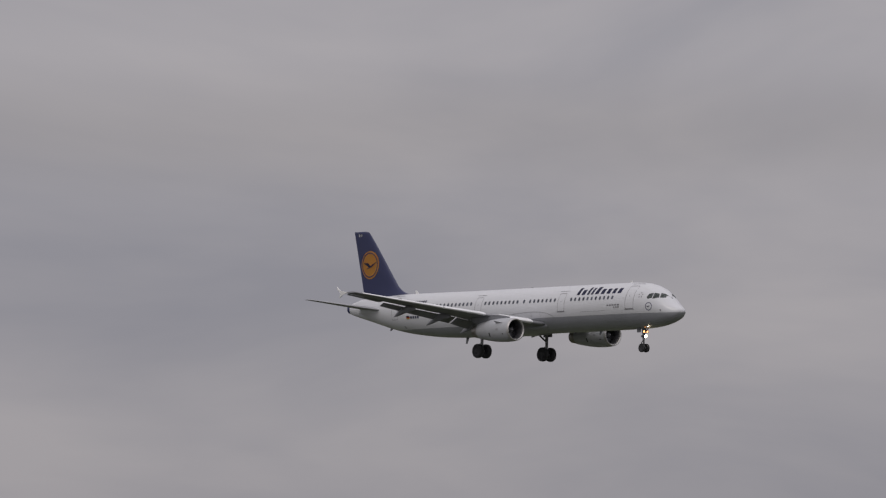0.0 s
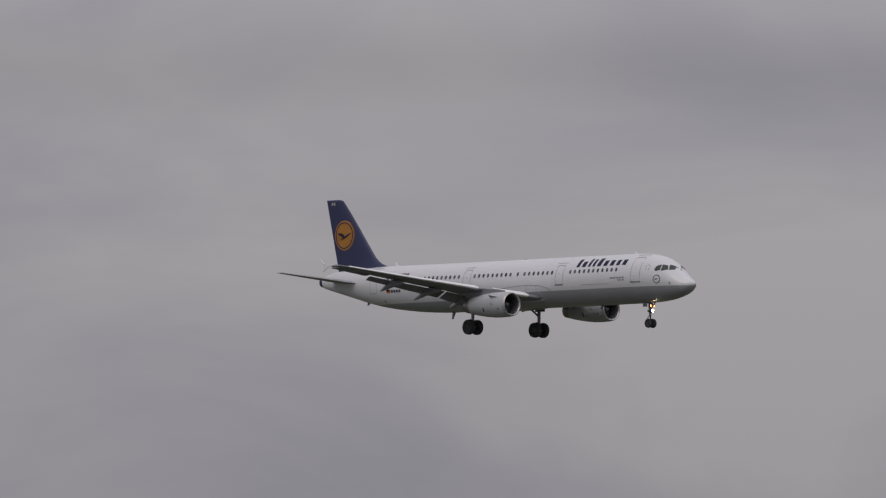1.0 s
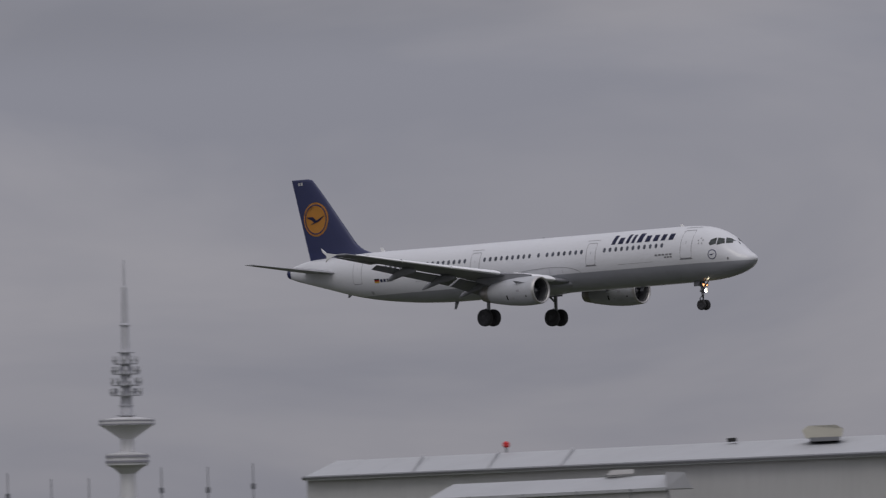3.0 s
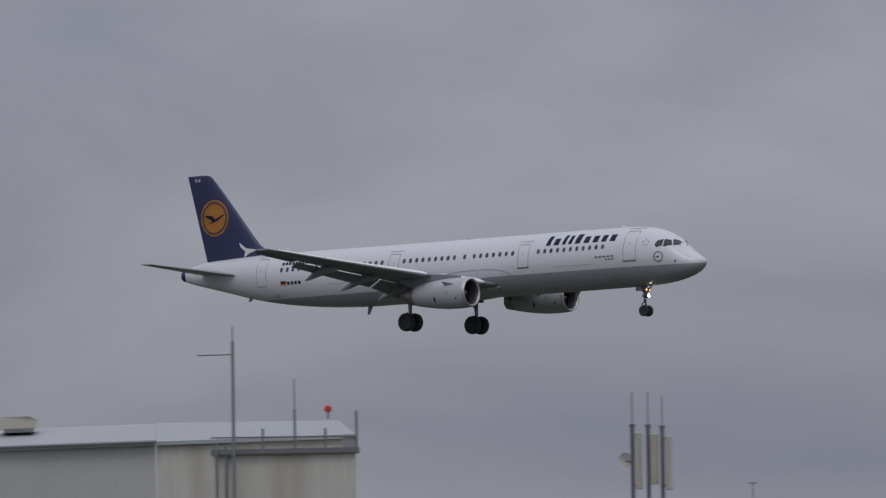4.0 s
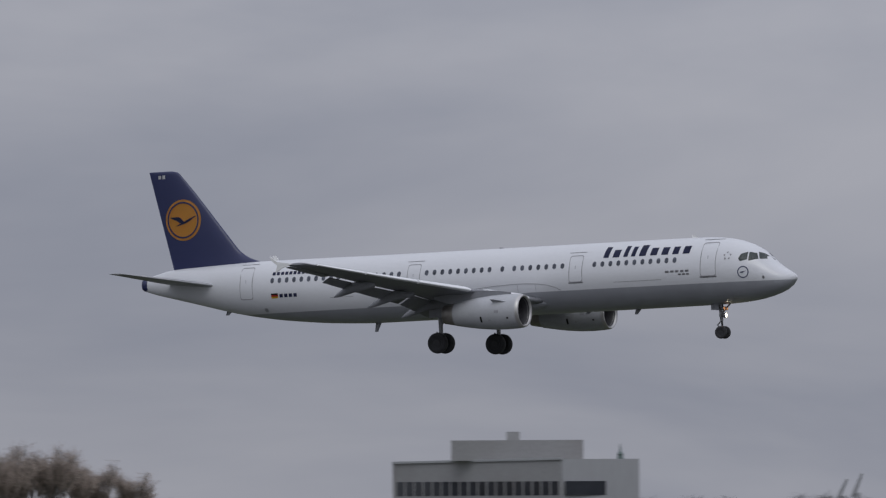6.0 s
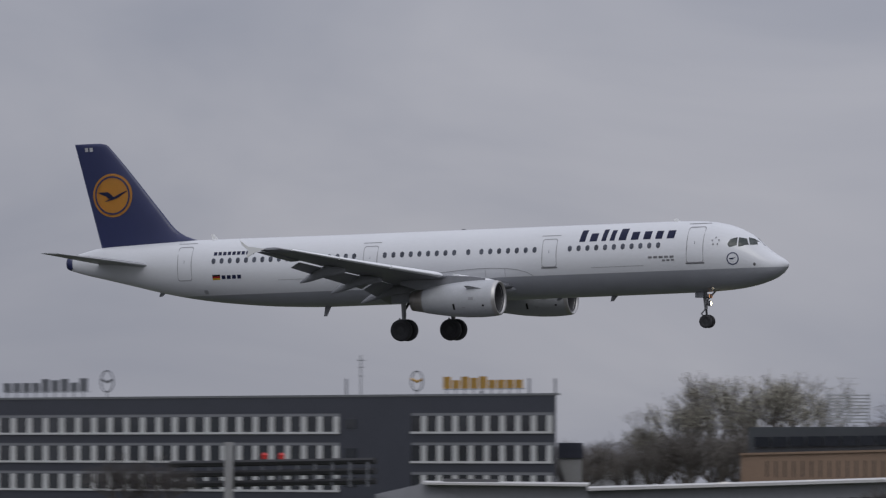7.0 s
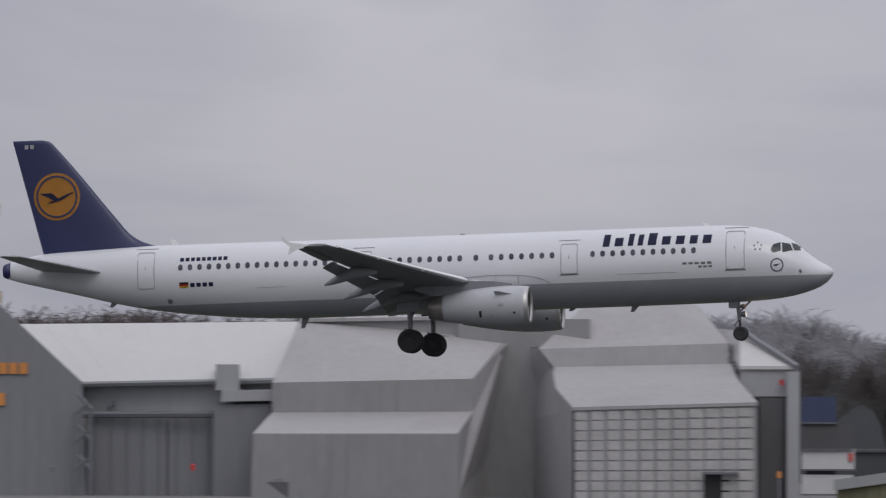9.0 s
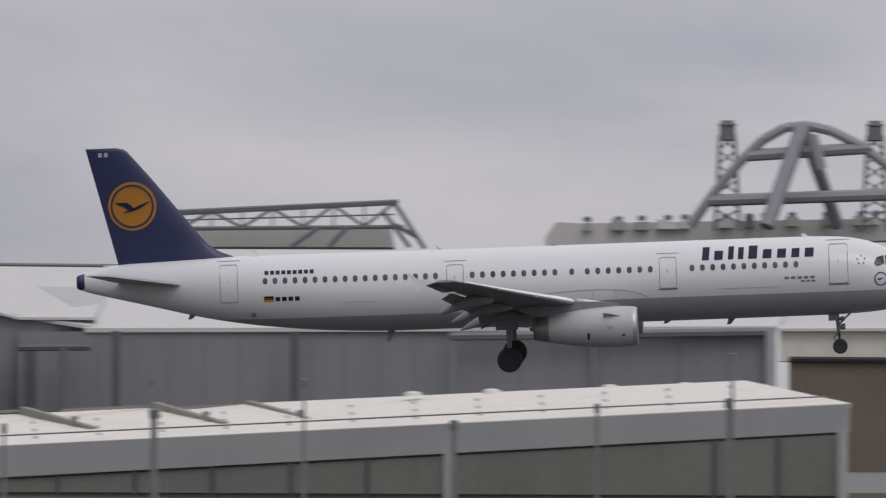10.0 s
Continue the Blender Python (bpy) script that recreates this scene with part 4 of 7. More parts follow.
# ---- cargo hall with its low annexe, roof gear and masts ----
def build_cargo_hall():
    hall = thing("cargo_hall", "long pale cargo hall with a grey sloping roof", "building")
    L, R, E = (43.54, 181, 662), (40.055, 207, 640), (38.99, 216, 634)
    part("front_wall", solid([L, R], 22, [(40.055, 640), (43.54, 662)]), M["hall_wall"], hall)
    part("end_wall", solid([(40.05, 207, 640), (39.0, 214, 634)], 22, [(39.0, 634), (40.05, 640)]), M["pale_wall"], hall, "off-white stained wall")
    part("roof", slab([(43.56, 183, 661.5), (40.055, 209, 639.4), (40.055, 241, 652), (43.38, 212, 674)], 0.3), M["roof_grey"], hall)
    part("roof_end", slab([(40.05, 209, 639.4), (38.99, 217, 633.4), (39.075, 242, 646), (40.05, 242, 652)], 0.3), M["roof_grey"], hall)
    for k in range(24):                                              # standing seams
        s = (k + 1) / 25
        a = (lerp(43.56, 38.99, s), lerp(184, 218.5, s), lerp(661.5, 633.4, s))
        b = (lerp(43.38, 39.075, s), lerp(213.5, 243.5, s), lerp(674, 646, s))
        part("roof_seam", bar(a, b, 0.008, 4), M["roof_grey"], hall)
    for a0, a1 in ((42.98, 42.92), (42.58, 42.52), (42.19, 42.12)):
        s0, s1 = (43.54 - a0) / 3.48, (43.38 - a1) / 3.3
        part("snow_fence", bar((a0, lerp(184, 212, s0), lerp(661, 640, s0)), (a1, lerp(214, 244, s1), lerp(673, 652, s1)), 0.1), M["clad_light"], hall)
    part("gutter", bar((43.56, 182, 661), (40.055, 208, 639), 0.16), M["steel"], hall)
    for k in range(10):
        s = (k + 0.5) / 10
        a = (lerp(43.5, 40.1, s), lerp(180, 205, s), lerp(661.8, 640.2, s))
        part("wall_joint", bar(a, (a[0], 0, a[2]), 0.03, 4), M["clad"], hall)
    # annexe in front
    ann = thing("low_annexe", "low annexe with a pale mono-pitch roof before the hall", "building")
    part("wall", solid([(42.88, 139, 640), (41.62, 152, 632)], 8, [(41.62, 632), (42.88, 640)]), M["hall_wall"], ann)
    part("roof", slab([(42.9, 141, 639.5), (41.61, 153, 631.5), (41.63, 175, 639), (42.76, 166, 647)], 0.25), M["roof_grey"], ann)
    part("end_hood", solid([(41.63, 180, 632), (41.53, 178, 631), (41.49, 150, 630.6), (41.63, 150, 631.5)], 9, [(41.49, 630.6), (41.63, 631.5)]), M["clad_light"], ann)
    for k in range(4):
        s = (k + 0.7) / 4.4
        part("downpipe", bar((lerp(42.88, 41.62, s), lerp(142, 153, s), 631.4 + 8 * (1 - s)), (lerp(42.88, 41.62, s), 60, 631.4 + 8 * (1 - s)), 0.06), M["steel"], ann)
    part("roof_hatch", solid([(41.95, 176, 640), (41.8, 178, 640), (41.8, 186, 640), (41.92, 185, 640)], 3), M["roof_white"], ann)
    # roof gear
    v = thing("roof_ventilator", "beige box ventilator on the cargo hall roof", "ventilator")
    part("housing", solid([(40.88, 234, 652), (40.69, 236, 651), (40.68, 250, 651), (40.72, 257, 651), (40.87, 256, 652), (40.9, 248, 652)], 3), M["ivory"], v)
    part("curb", solid([(40.86, 228, 651.8), (40.7, 229, 650.8), (40.7, 236, 650.8), (40.86, 235, 651.8)], 3.4), M["steel"], v)
    b = thing("obstruction_light", "red obstruction lamp on a short post", "light", "obstruction lamps")
    part("post", bar((42.476, 218, 668), (42.476, 229, 668), 0.1), M["steel"], b)
    p = at(42.476, 229, 668)
    part("lens", lathe([(0, 0.2), (0.15, 0.3), (0.4, 0.28), (0.52, 0.1)], "z", 12, p), M["beacon"], b, "red glass lens")
    k = thing("roof_camera_box", "small black box on the roof ridge", "box")
    part("housing", solid([(41.3, 230, 658), (41.25, 231, 658), (41.25, 238, 658), (41.3, 237, 658)], 0.6), M["black"], k)
    # roof terrace with railing at the end
    ter = thing("stair_tower", "off-white stained stair tower with railed flat top", "building")
    part("wall", solid([(39.75, 184, 628), (38.99, 186, 624)], 8, [(38.99, 624), (39.75, 628)]), M["pale_wall"], ter)
    part("ledge", solid([(39.76, 184, 627.4), (38.97, 185, 623.4), (38.97, 194, 623.4), (39.76, 193, 627.4)], 9), M["steel"], ter)
    rail = part("railing", bar((39.76, 214, 627.6), (38.985, 214, 623.6), 0.06), M["steel"], ter)
    for az, top in ((39.73, 205), (39.482, 229), (39.312, 262), (39.15, 229), (38.984, 259)):
        part("railing_post", bar((az, 188, 624 + (az - 38.99) * 5), (az, top, 624 + (az - 38.99) * 5), 0.1), M["steel"], rail)
    part("antenna", bar((39.312, 262, 625.5), (39.312, 316, 625.5), 0.045), M["steel"], ter)
    part("cabinet", solid([(39.06, 193, 624), (38.99, 193, 623.8), (38.99, 212, 623.8), (39.06, 212, 624)], 1), M["conc"], ter)
    for az in (39.68, 39.73):
        part("downpipe", bar((az, 200, 627.2), (az, 20, 627.2), 0.12), M["steel"], ter)
    b2 = copy_thing(b, Matrix.Translation(at(39.134, 257, 650) - at(42.476, 229, 668)))
    m = thing("radio_mast", "thin steel radio mast with a side arm", "mast")
    part("pole", rod((*at(39.64, 0, 626).xy, 0), at(39.637, 385, 626), 0.15, 0.12), M["steel"], m)
    part("whip", bar((39.637, 385, 626), (39.637, 412, 626), 0.05), M["steel"], m)
    part("side_arm", bar((39.637, 361, 626), (39.825, 360, 626), 0.05), M["steel"], m)
    # row of slim poles beyond the hall
    for az, top in ((44.314, 207), (44.067, 206), (43.826, 211), (45.677, 199), (45.4, 200), (45.132, 202), (44.7, 190), (44.9, 190)):
        q = thing("slim_pole", "slim grey pole with a small head box", "pole", "poles beyond the hall")
        p = at(az, 0, 700)
        part("shaft", rod((p.x, p.y, 0), at(az, top, 700), 0.08, 0.05), M["steel"], q)
        part("head_box", lathe([(0, 0.22), (0.5, 0.22)], "z", 6, at(az, top - 46, 700)), M["girder"], q)


build_cargo_hall()


# ---- mobile-phone aerials ----
def build_aerials():
    for az, top, whip, p0, p1, w in ((37.516, 222, 283, 213, 112, 1), (37.432, 221, 284, 210, 120, 1.3), (37.357, 219, 276, 206, 110, 1)):
        t = thing("phone_mast", "dark tubular phone mast with an ivory panel aerial", "mast", "phone masts")
        p = at(az, 0, 600)
        part("pole", rod((p.x, p.y, 0), at(az, top, 600), 0.15, sides=10), M["girder"], t)
        part("whip", bar((az, top, 600), (az, whip, 600), 0.04), M["steel"], t)
        part("cap", lathe([(0, 0.2), (0.2, 0.2)], "z", 10, at(az, top, 600)), M["girder"], t)
        c0, c1 = at(az - 0.034, p1, 599.9), at(az - 0.034, p0, 599.9)
        part("panel_aerial", box(c0.x - 0.2 * w, c0.x + 0.2 * w, 599.7, 600.05, c0.z, c1.z, 0.05), M["ivory"], t, "ivory panel aerial")
        for h in (p0 - 6, p1 + 8):
            a, b = at(az, h, 600), at(az - 0.03, h, 600)
            part("bracket", rod(a, b, 0.06), M["girder"], t)
    d = thing("dish_aerial", "small white dish aerial on an arm beside the masts", "antenna")
    q = at(37.556, 162, 600.2)
    part("dish", lathe([(0.25, 0.05), (0.12, 0.45), (0, 0.6), (0.08, 0.45), (0.2, 0.05)], "y", 20, q), M["dome"], d)
    part("arm", rod(q, at(37.516, 160, 600), 0.05), M["girder"], d)


build_aerials()


# ---- crane, lamp posts and sign pylon further along ----
def build_skyline():
    Y = 1250
    c = thing("tower_crane", "slim tower crane with a grey counterweight and red jib tip", "crane")
    p = at(33.82, 0, Y)
    for dx in (-0.5, 0.5):
        for dy in (-0.5, 0.5):
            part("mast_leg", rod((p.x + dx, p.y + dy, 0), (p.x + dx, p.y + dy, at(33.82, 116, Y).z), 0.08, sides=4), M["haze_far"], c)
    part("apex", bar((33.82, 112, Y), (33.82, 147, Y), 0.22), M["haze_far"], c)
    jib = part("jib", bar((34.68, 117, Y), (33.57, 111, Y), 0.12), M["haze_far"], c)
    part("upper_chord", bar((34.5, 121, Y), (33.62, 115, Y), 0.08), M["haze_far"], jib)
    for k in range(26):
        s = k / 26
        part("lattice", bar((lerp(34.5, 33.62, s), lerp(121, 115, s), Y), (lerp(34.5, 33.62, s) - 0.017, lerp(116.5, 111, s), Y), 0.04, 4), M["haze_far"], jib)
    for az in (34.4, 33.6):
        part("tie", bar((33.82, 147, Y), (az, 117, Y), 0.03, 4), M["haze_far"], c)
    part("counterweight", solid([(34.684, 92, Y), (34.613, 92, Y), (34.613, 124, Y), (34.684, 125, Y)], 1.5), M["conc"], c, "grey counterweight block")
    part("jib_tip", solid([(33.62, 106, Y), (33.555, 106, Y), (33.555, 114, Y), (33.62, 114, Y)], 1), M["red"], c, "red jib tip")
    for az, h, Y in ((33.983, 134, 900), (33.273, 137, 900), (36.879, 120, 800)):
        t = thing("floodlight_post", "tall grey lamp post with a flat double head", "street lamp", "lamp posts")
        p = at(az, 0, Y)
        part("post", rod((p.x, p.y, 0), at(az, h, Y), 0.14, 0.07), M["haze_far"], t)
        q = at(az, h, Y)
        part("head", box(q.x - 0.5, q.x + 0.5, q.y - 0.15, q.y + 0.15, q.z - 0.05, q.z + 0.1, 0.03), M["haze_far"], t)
    t = thing("sign_pylon", "tall blue sign pylon with a notched top", "sign")
    part("panel", solid([(31.852, 60, 1000), (31.777, 60, 1000), (31.777, 132, 1000), (31.852, 132, 1000)], 1.2, [(31.777, 1000), (31.852, 1000)]), M["sign_blue"], t)
    part("crown", solid([(31.84, 132, 1000.1), (31.79, 132, 1000.1), (31.79, 141, 1000.1), (31.84, 141, 1000.1)], 1), M["sign_blue"], t)
    part("emblem", solid([(31.83, 112, 999.9), (31.795, 112, 999.9), (31.795, 120, 999.9), (31.83, 120, 999.9)], 0.1), M["shell"], t)
    # church spire and harbour cranes on the far side of the city
    s = thing("church_spire", "green copper church spire above the roofs", "church")
    p = at(28.085, 0, 2600)
    u = 2600 / math.cos(radians(28.1)) / F_PER_UNIT
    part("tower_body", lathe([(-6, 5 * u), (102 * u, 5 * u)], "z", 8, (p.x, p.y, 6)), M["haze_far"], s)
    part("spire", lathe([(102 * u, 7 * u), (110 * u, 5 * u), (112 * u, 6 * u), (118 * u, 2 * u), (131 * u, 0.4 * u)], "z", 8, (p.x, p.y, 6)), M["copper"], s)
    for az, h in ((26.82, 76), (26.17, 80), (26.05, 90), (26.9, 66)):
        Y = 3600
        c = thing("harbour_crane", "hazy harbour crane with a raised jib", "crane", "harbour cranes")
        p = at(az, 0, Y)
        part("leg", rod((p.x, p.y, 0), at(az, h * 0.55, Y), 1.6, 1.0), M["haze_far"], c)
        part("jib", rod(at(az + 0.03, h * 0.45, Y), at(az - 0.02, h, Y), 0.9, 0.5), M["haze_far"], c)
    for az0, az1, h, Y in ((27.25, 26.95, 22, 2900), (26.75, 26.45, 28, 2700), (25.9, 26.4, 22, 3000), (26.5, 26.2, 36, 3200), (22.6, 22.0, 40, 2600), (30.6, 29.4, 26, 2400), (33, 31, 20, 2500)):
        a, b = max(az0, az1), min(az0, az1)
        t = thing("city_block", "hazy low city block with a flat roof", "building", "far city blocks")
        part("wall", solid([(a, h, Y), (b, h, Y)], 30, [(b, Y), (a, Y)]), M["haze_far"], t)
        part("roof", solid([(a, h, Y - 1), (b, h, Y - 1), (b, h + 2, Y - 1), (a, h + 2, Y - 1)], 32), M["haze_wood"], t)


build_skyline()


# ---- office block with a stepped roof ----
def build_office():
    t = thing("office_block", "grey concrete office block with ribbon windows and a roof storey", "building")
    Ya, Yb, Yc = 1160, 1140, 1150
    part("left_wall", solid([(29.296, 98, Ya), (28.395, 104, Yb)], 20, [(28.395, Yb), (29.296, Ya)]), M["conc"], t)
    part("right_wall", solid([(28.395, 104, Yb), (27.985, 104, Yc)], 20, [(27.985, Yc), (28.395, Yb)]), M["clad_light"], t)
    part("roof_storey", solid([(28.985, 102, 1150), (28.282, 103, 1150), (28.282, 138, 1150), (28.985, 138, 1150)], 12), M["conc"], t)
    part("chimney", solid([(28.69, 138, 1152), (28.62, 138, 1152), (28.62, 153, 1152), (28.69, 153, 1152)], 3), M["conc"], t)
    part("coping", solid([(29.3, 97, Ya - 0.3), (28.395, 103, Yb - 0.3), (28.395, 107, Yb - 0.3), (29.3, 101, Ya - 0.3)], 1), M["clad_light"], t)
    for row, (h0, h1) in enumerate(((40, 65), (-14, 10))):
        for k in range(18):
            s0, s1 = (k + 0.08) / 18, (k + 0.9) / 18
            part("window", face_box(lerp(29.28, 28.41, s0), lerp(29.28, 28.41, s1), h0, h1, on(lerp(29.28, 28.41, s0), 29.296, Ya, 28.395, Yb), on(lerp(29.28, 28.41, s1), 29.296, Ya, 28.395, Yb), 0.06, 0.1), M["pane_dark"], t)
        part("window", face_box(28.38, 28.0, h0, h1, Yb, Yc, 0.06, 0.1), M["pane_dark"], t)


build_office()


# ---- airline headquarters: a navy slab with white window bands, radome and roof signs ----
def hq_y(az):
    return on(az, 25.725, 1188, 22.5, 1107)


def hq_box(az0, az1, z0, z1, proud, thick):
    """A box on the facade between two bearings and two heights in metres."""
    a, b = Vector((-hq_y(az0) * math.tan(radians(az0)), hq_y(az0), 0)), Vector((-hq_y(az1) * math.tan(radians(az1)), hq_y(az1), 0))
    n = Vector((-(b - a).y, (b - a).x, 0)).normalized()
    if n.y > 0:
        n = -n
    bm = bmesh.new()
    rings(bm, [[p + n * q + Vector((0, 0, z)) for p, z in ((a, z0), (b, z0), (b, z1), (a, z1))] for q in (proud, proud - thick)])
    return bm


def hq_back(az0, az1, z0, z1, depth):
    """A block that stands on the facade line and runs straight back from the viewer."""
    pts = [Vector((-hq_y(a) * math.tan(radians(a)), hq_y(a), z)) for a, z in ((az0, z0), (az1, z0), (az1, z1), (az0, z1))]
    bm = bmesh.new()
    rings(bm, [pts, [p + away(p) * depth for p in pts]])
    return bm


def build_hq():
    t = thing("headquarters", "navy four-storey office slab with white window bands", "building")
    a, b = hq_y(26.006), hq_y(22.5)
    bm = bmesh.new()
    base = [Vector((-a * math.tan(radians(26.006)), a, 0)), Vector((-b * math.tan(radians(22.5)), b, 0))]
    pts = [base[0], base[1], base[1] + Vector((0, 0, 15)), base[0] + Vector((0, 0, 15))]
    rings(bm, [pts, [p + away(p) * 14 for p in pts]])
    part("wall", bm, M["navy_clad"], t)
    part("parapet", hq_box(26.01, 22.495, 15.0, 15.25, 0.1, 0.5), M["steel"], t)
    for z in (10.95, 7.6, 4.25, 0.9):
        for a0, a1, n in ((25.71, 23.65, 24), (23.267, 22.515, 9)):
            band = part("window_band", hq_box(a0, a1, z - 0.12, z + 2.15, 0.04, 0.08), M["clad"], t)
            part("sill", hq_box(a0, a1, z - 0.2, z + 0.05, 0.2, 0.3), M["shell"], band, "white sill")
            for k in range(n):
                s = (a1 - a0) / n
                part("pane", hq_box(a0 + s * k, a0 + s * (k + 0.62), z + 0.05, z + 1.85, 0.09, 0.06), M["pane_dark"], band)
                part("white_panel", hq_box(a0 + s * (k + 0.65), a0 + s * (k + 0.97), z + 0.05, z + 1.8, 0.14, 0.14), M["shell"], band)
        part("stair_window", hq_box(23.62, 23.56, z + 0.4, z + 1.5, 0.08, 0.1), M["pane_dark"], t)
    # panels with plain coloured marks on the stair end
    for z, h, mat, w in ((12.3, 0.7, "brown_brick", 0.05), (11.2, 0.9, "brown_brick", 0.07), (10.2, 0.5, "brown_brick", 0.05), (9.0, 0.4, "gold_sign", 0.07), (7.9, 0.5, "shell", 0.05), (6.9, 0.4, "shell", 0.06)):
        part("facade_mark", hq_box(25.87 + 0 * w, 25.87 - w, z, z + h, 0.1, 0.1), M[mat], t)
    for z, h in ((12.0, 2.2), (8.6, 2.2), (5.2, 2.0)):
        part("stair_window", hq_box(25.92, 25.9, z, z + h, 0.08, 0.1), M["shell"], t)
    # roof house and radome
    house = thing("radome", "white gored radome on a pale roof house", "radome")
    part("roof_house", hq_back(25.883, 25.538, 15.0, 18.1, 5), M["pale_wall"], house)
    part("house_window", hq_box(25.66, 25.62, 15.6, 17.0, 0.05, 0.1), M["pane_dark"], house)
    part("house_coping", hq_back(25.89, 25.53, 18.1, 18.3, 5), M["shell"], house)
    c = at(25.674, 217, hq_y(25.674) + 3)
    r = 3.2
    rows = []
    for k in range(17):
        a = radians(-62 + 152 * k / 16)
        rows.append((r * math.sin(a), max(0.02, r * math.cos(a))))
    part("dome", lathe(rows, "z", 40, c), M["dome"], house, "weathered white dome", True)
    part("dome_joint", lathe([(-0.05, r + 0.02), (0.0, r + 0.05), (0.05, r + 0.02)], "z", 40, c, cap=False), M["clad"], house)
    for k in range(16):
        a = 2 * math.pi * k / 16
        bm = bmesh.new()
        pts = [c + Vector(((r + 0.005) * math.cos(b) * math.cos(a), (r + 0.005) * math.cos(b) * math.sin(a), (r + 0.005) * math.sin(b))) for b in np.linspace(radians(2), radians(84), 7)]
        for p, q in zip(pts, pts[1:]):
            add_rod(bm, p, q, 0.03, sides=4)
        part("gore_seam", bm, M["conc"], house)
    part("dome_collar", lathe([(-r * 0.98, 1.7), (-r * 0.86, 1.75)], "z", 28, c), M["steel"], house)
    rail = thing("roof_railing", "steel railing on the flat roof edge", "railing")
    for z in (15.6, 16.2):
        part("rail", hq_box(26.0, 25.72, z, z + 0.08, 0.0, 0.08), M["steel"], rail)
    for k in range(6):
        az = lerp(26.0, 25.73, k / 5)
        part("post", hq_box(az, az - 0.004, 15.0, 16.4 if k else 17, 0.0, 0.08), M["steel"], rail)
    # roof signs as plain blocks, one seen from behind
    def sign(name, label, az0, az1, z0, hs, mat):
        s = thing(name, label, "sign", "roof signs")
        n = len(hs)
        for k, h in enumerate(hs):
            a = lerp(az0, az1, k / n)
            b = lerp(az0, az1, (k + 0.66) / n)
            part("sign_block", hq_box(a, b, z0, z0 + h, -0.4, 0.25), M[mat], s)
        for k in range(n):
            a = lerp(az0, az1, (k + 0.3) / n)
            part("stay", hq_box(a, a - 0.003, 15.0, z0 + 0.1, -0.45, 0.08), M["girder"], s)
        part("base_rail", hq_box(az0, az1, z0 - 0.12, z0 - 0.04, -0.42, 0.1), M["girder"], s)
        return s
    sign("roof_sign", "dark roof sign of nine blocks seen from behind", 25.455, 25.0, 15.95, (1.05, 1.05, 1.05, 1.05, 1.5, 1.35, 1.5, 1.05, 1.55), "girder")
    sign("roof_sign", "small dark sign block beside the roof house", 25.53, 25.48, 15.5, (1.35,), "girder")
    sign("roof_sign", "ochre roof sign of nine blocks", 23.117, 22.687, 15.85, (1.35, 0.95, 1.35, 1.2, 1.35, 0.95, 0.95, 0.95, 0.95), "gold_sign")
    for az, z, r, mat in ((24.889, 17.1, 1.28, "girder"), (23.24, 16.75, 1.12, "girder")):
        s = thing("roof_emblem", "round open ring emblem on the roof", "sign", "ring emblems")
        c = at(az, 0, hq_y(az) + 0.4)
        bm = bmesh.new()
        pts = [Vector((c.x + r * math.cos(a) * 0.86, c.y - r * math.cos(a) * 0.5, z + r * math.sin(a))) for a in np.linspace(0, 2 * math.pi, 29)]
        for p, q in zip(pts, pts[1:]):
            add_rod(bm, p, q, 0.09, sides=5)
        part("ring", bm, M[mat], s)
        bm = bmesh.new()
        add_rod(bm, (c.x - 0.75 * r * 0.86, c.y, z + 0.25 * r), (c.x, c.y, z - 0.1 * r), 0.16)
        add_rod(bm, (c.x - 0.05, c.y, z - 0.12 * r), (c.x + 0.75 * r * 0.86, c.y, z + 0.22 * r), 0.13)
        part("mark", bm, M["girder" if az > 24 else "gold_sign"], s)
        part("stay", rod((c.x, c.y, 15), (c.x, c.y, z - r), 0.06), M["girder"], s)
    for az, h in ((23.616, 171), (22.642, 173), (22.504, 173), (22.9, 150)):
        s = thing("roof_post", "short dark post on the roof edge", "post", "roof posts")
        q = at(az, h, hq_y(az) + 0.5)
        part("post", rod((q.x, q.y, 15), q, 0.13), M["girder"], s)
    s = thing("roof_aerial", "thin aerial with cross bars on the roof", "antenna")
    q = at(23.539, 213, hq_y(23.539) + 2)
    part("pole", rod((q.x, q.y, 15), q, 0.08), M["steel"], s)
    for dz, w in ((-0.6, 0.5), (-1.4, 0.35), (-2.4, 0.3)):
        part("cross_bar", rod((q.x - w, q.y, q.z + dz), (q.x + w, q.y, q.z + dz), 0.04), M["steel"], s)
    a = thing("side_wing", "low dark and grey link wing beside the headquarters", "building")
    part("wall", solid([(22.49, -10, 1120), (22.36, -10, 1120), (22.36, 32, 1120), (22.49, 32, 1120)], 12, [(22.36, 1120), (22.49, 1120)]), M["conc"], a)
    part("upper_storey", solid([(22.49, 32, 1119.8), (22.355, 32, 1119.8), (22.355, 59, 1119.8), (22.49, 59, 1119.8)], 12), M["navy_clad"], a)
    # dark steel gantry with lamps before the facade
    g = thing("steel_gantry", "dark steel gantry on a grey post before the offices", "gantry")
    for h in (22, 4, -14):
        part("beam", bar((24.55, h - 4, 900), (23.46, h + 4, 893), 0.3), M["dark"], g)
    for k in range(12):
        s = k / 11
        part("upright", bar((lerp(24.53, 23.5, s), 24, lerp(900, 893, s)), (lerp(24.53, 23.5, s), -20, lerp(900, 893, s)), 0.14), M["girder"], g)
    part("post", rod((*at(24.24, 0, 897).xy, 0), at(24.24, 58, 897), 0.45), M["conc"], g)
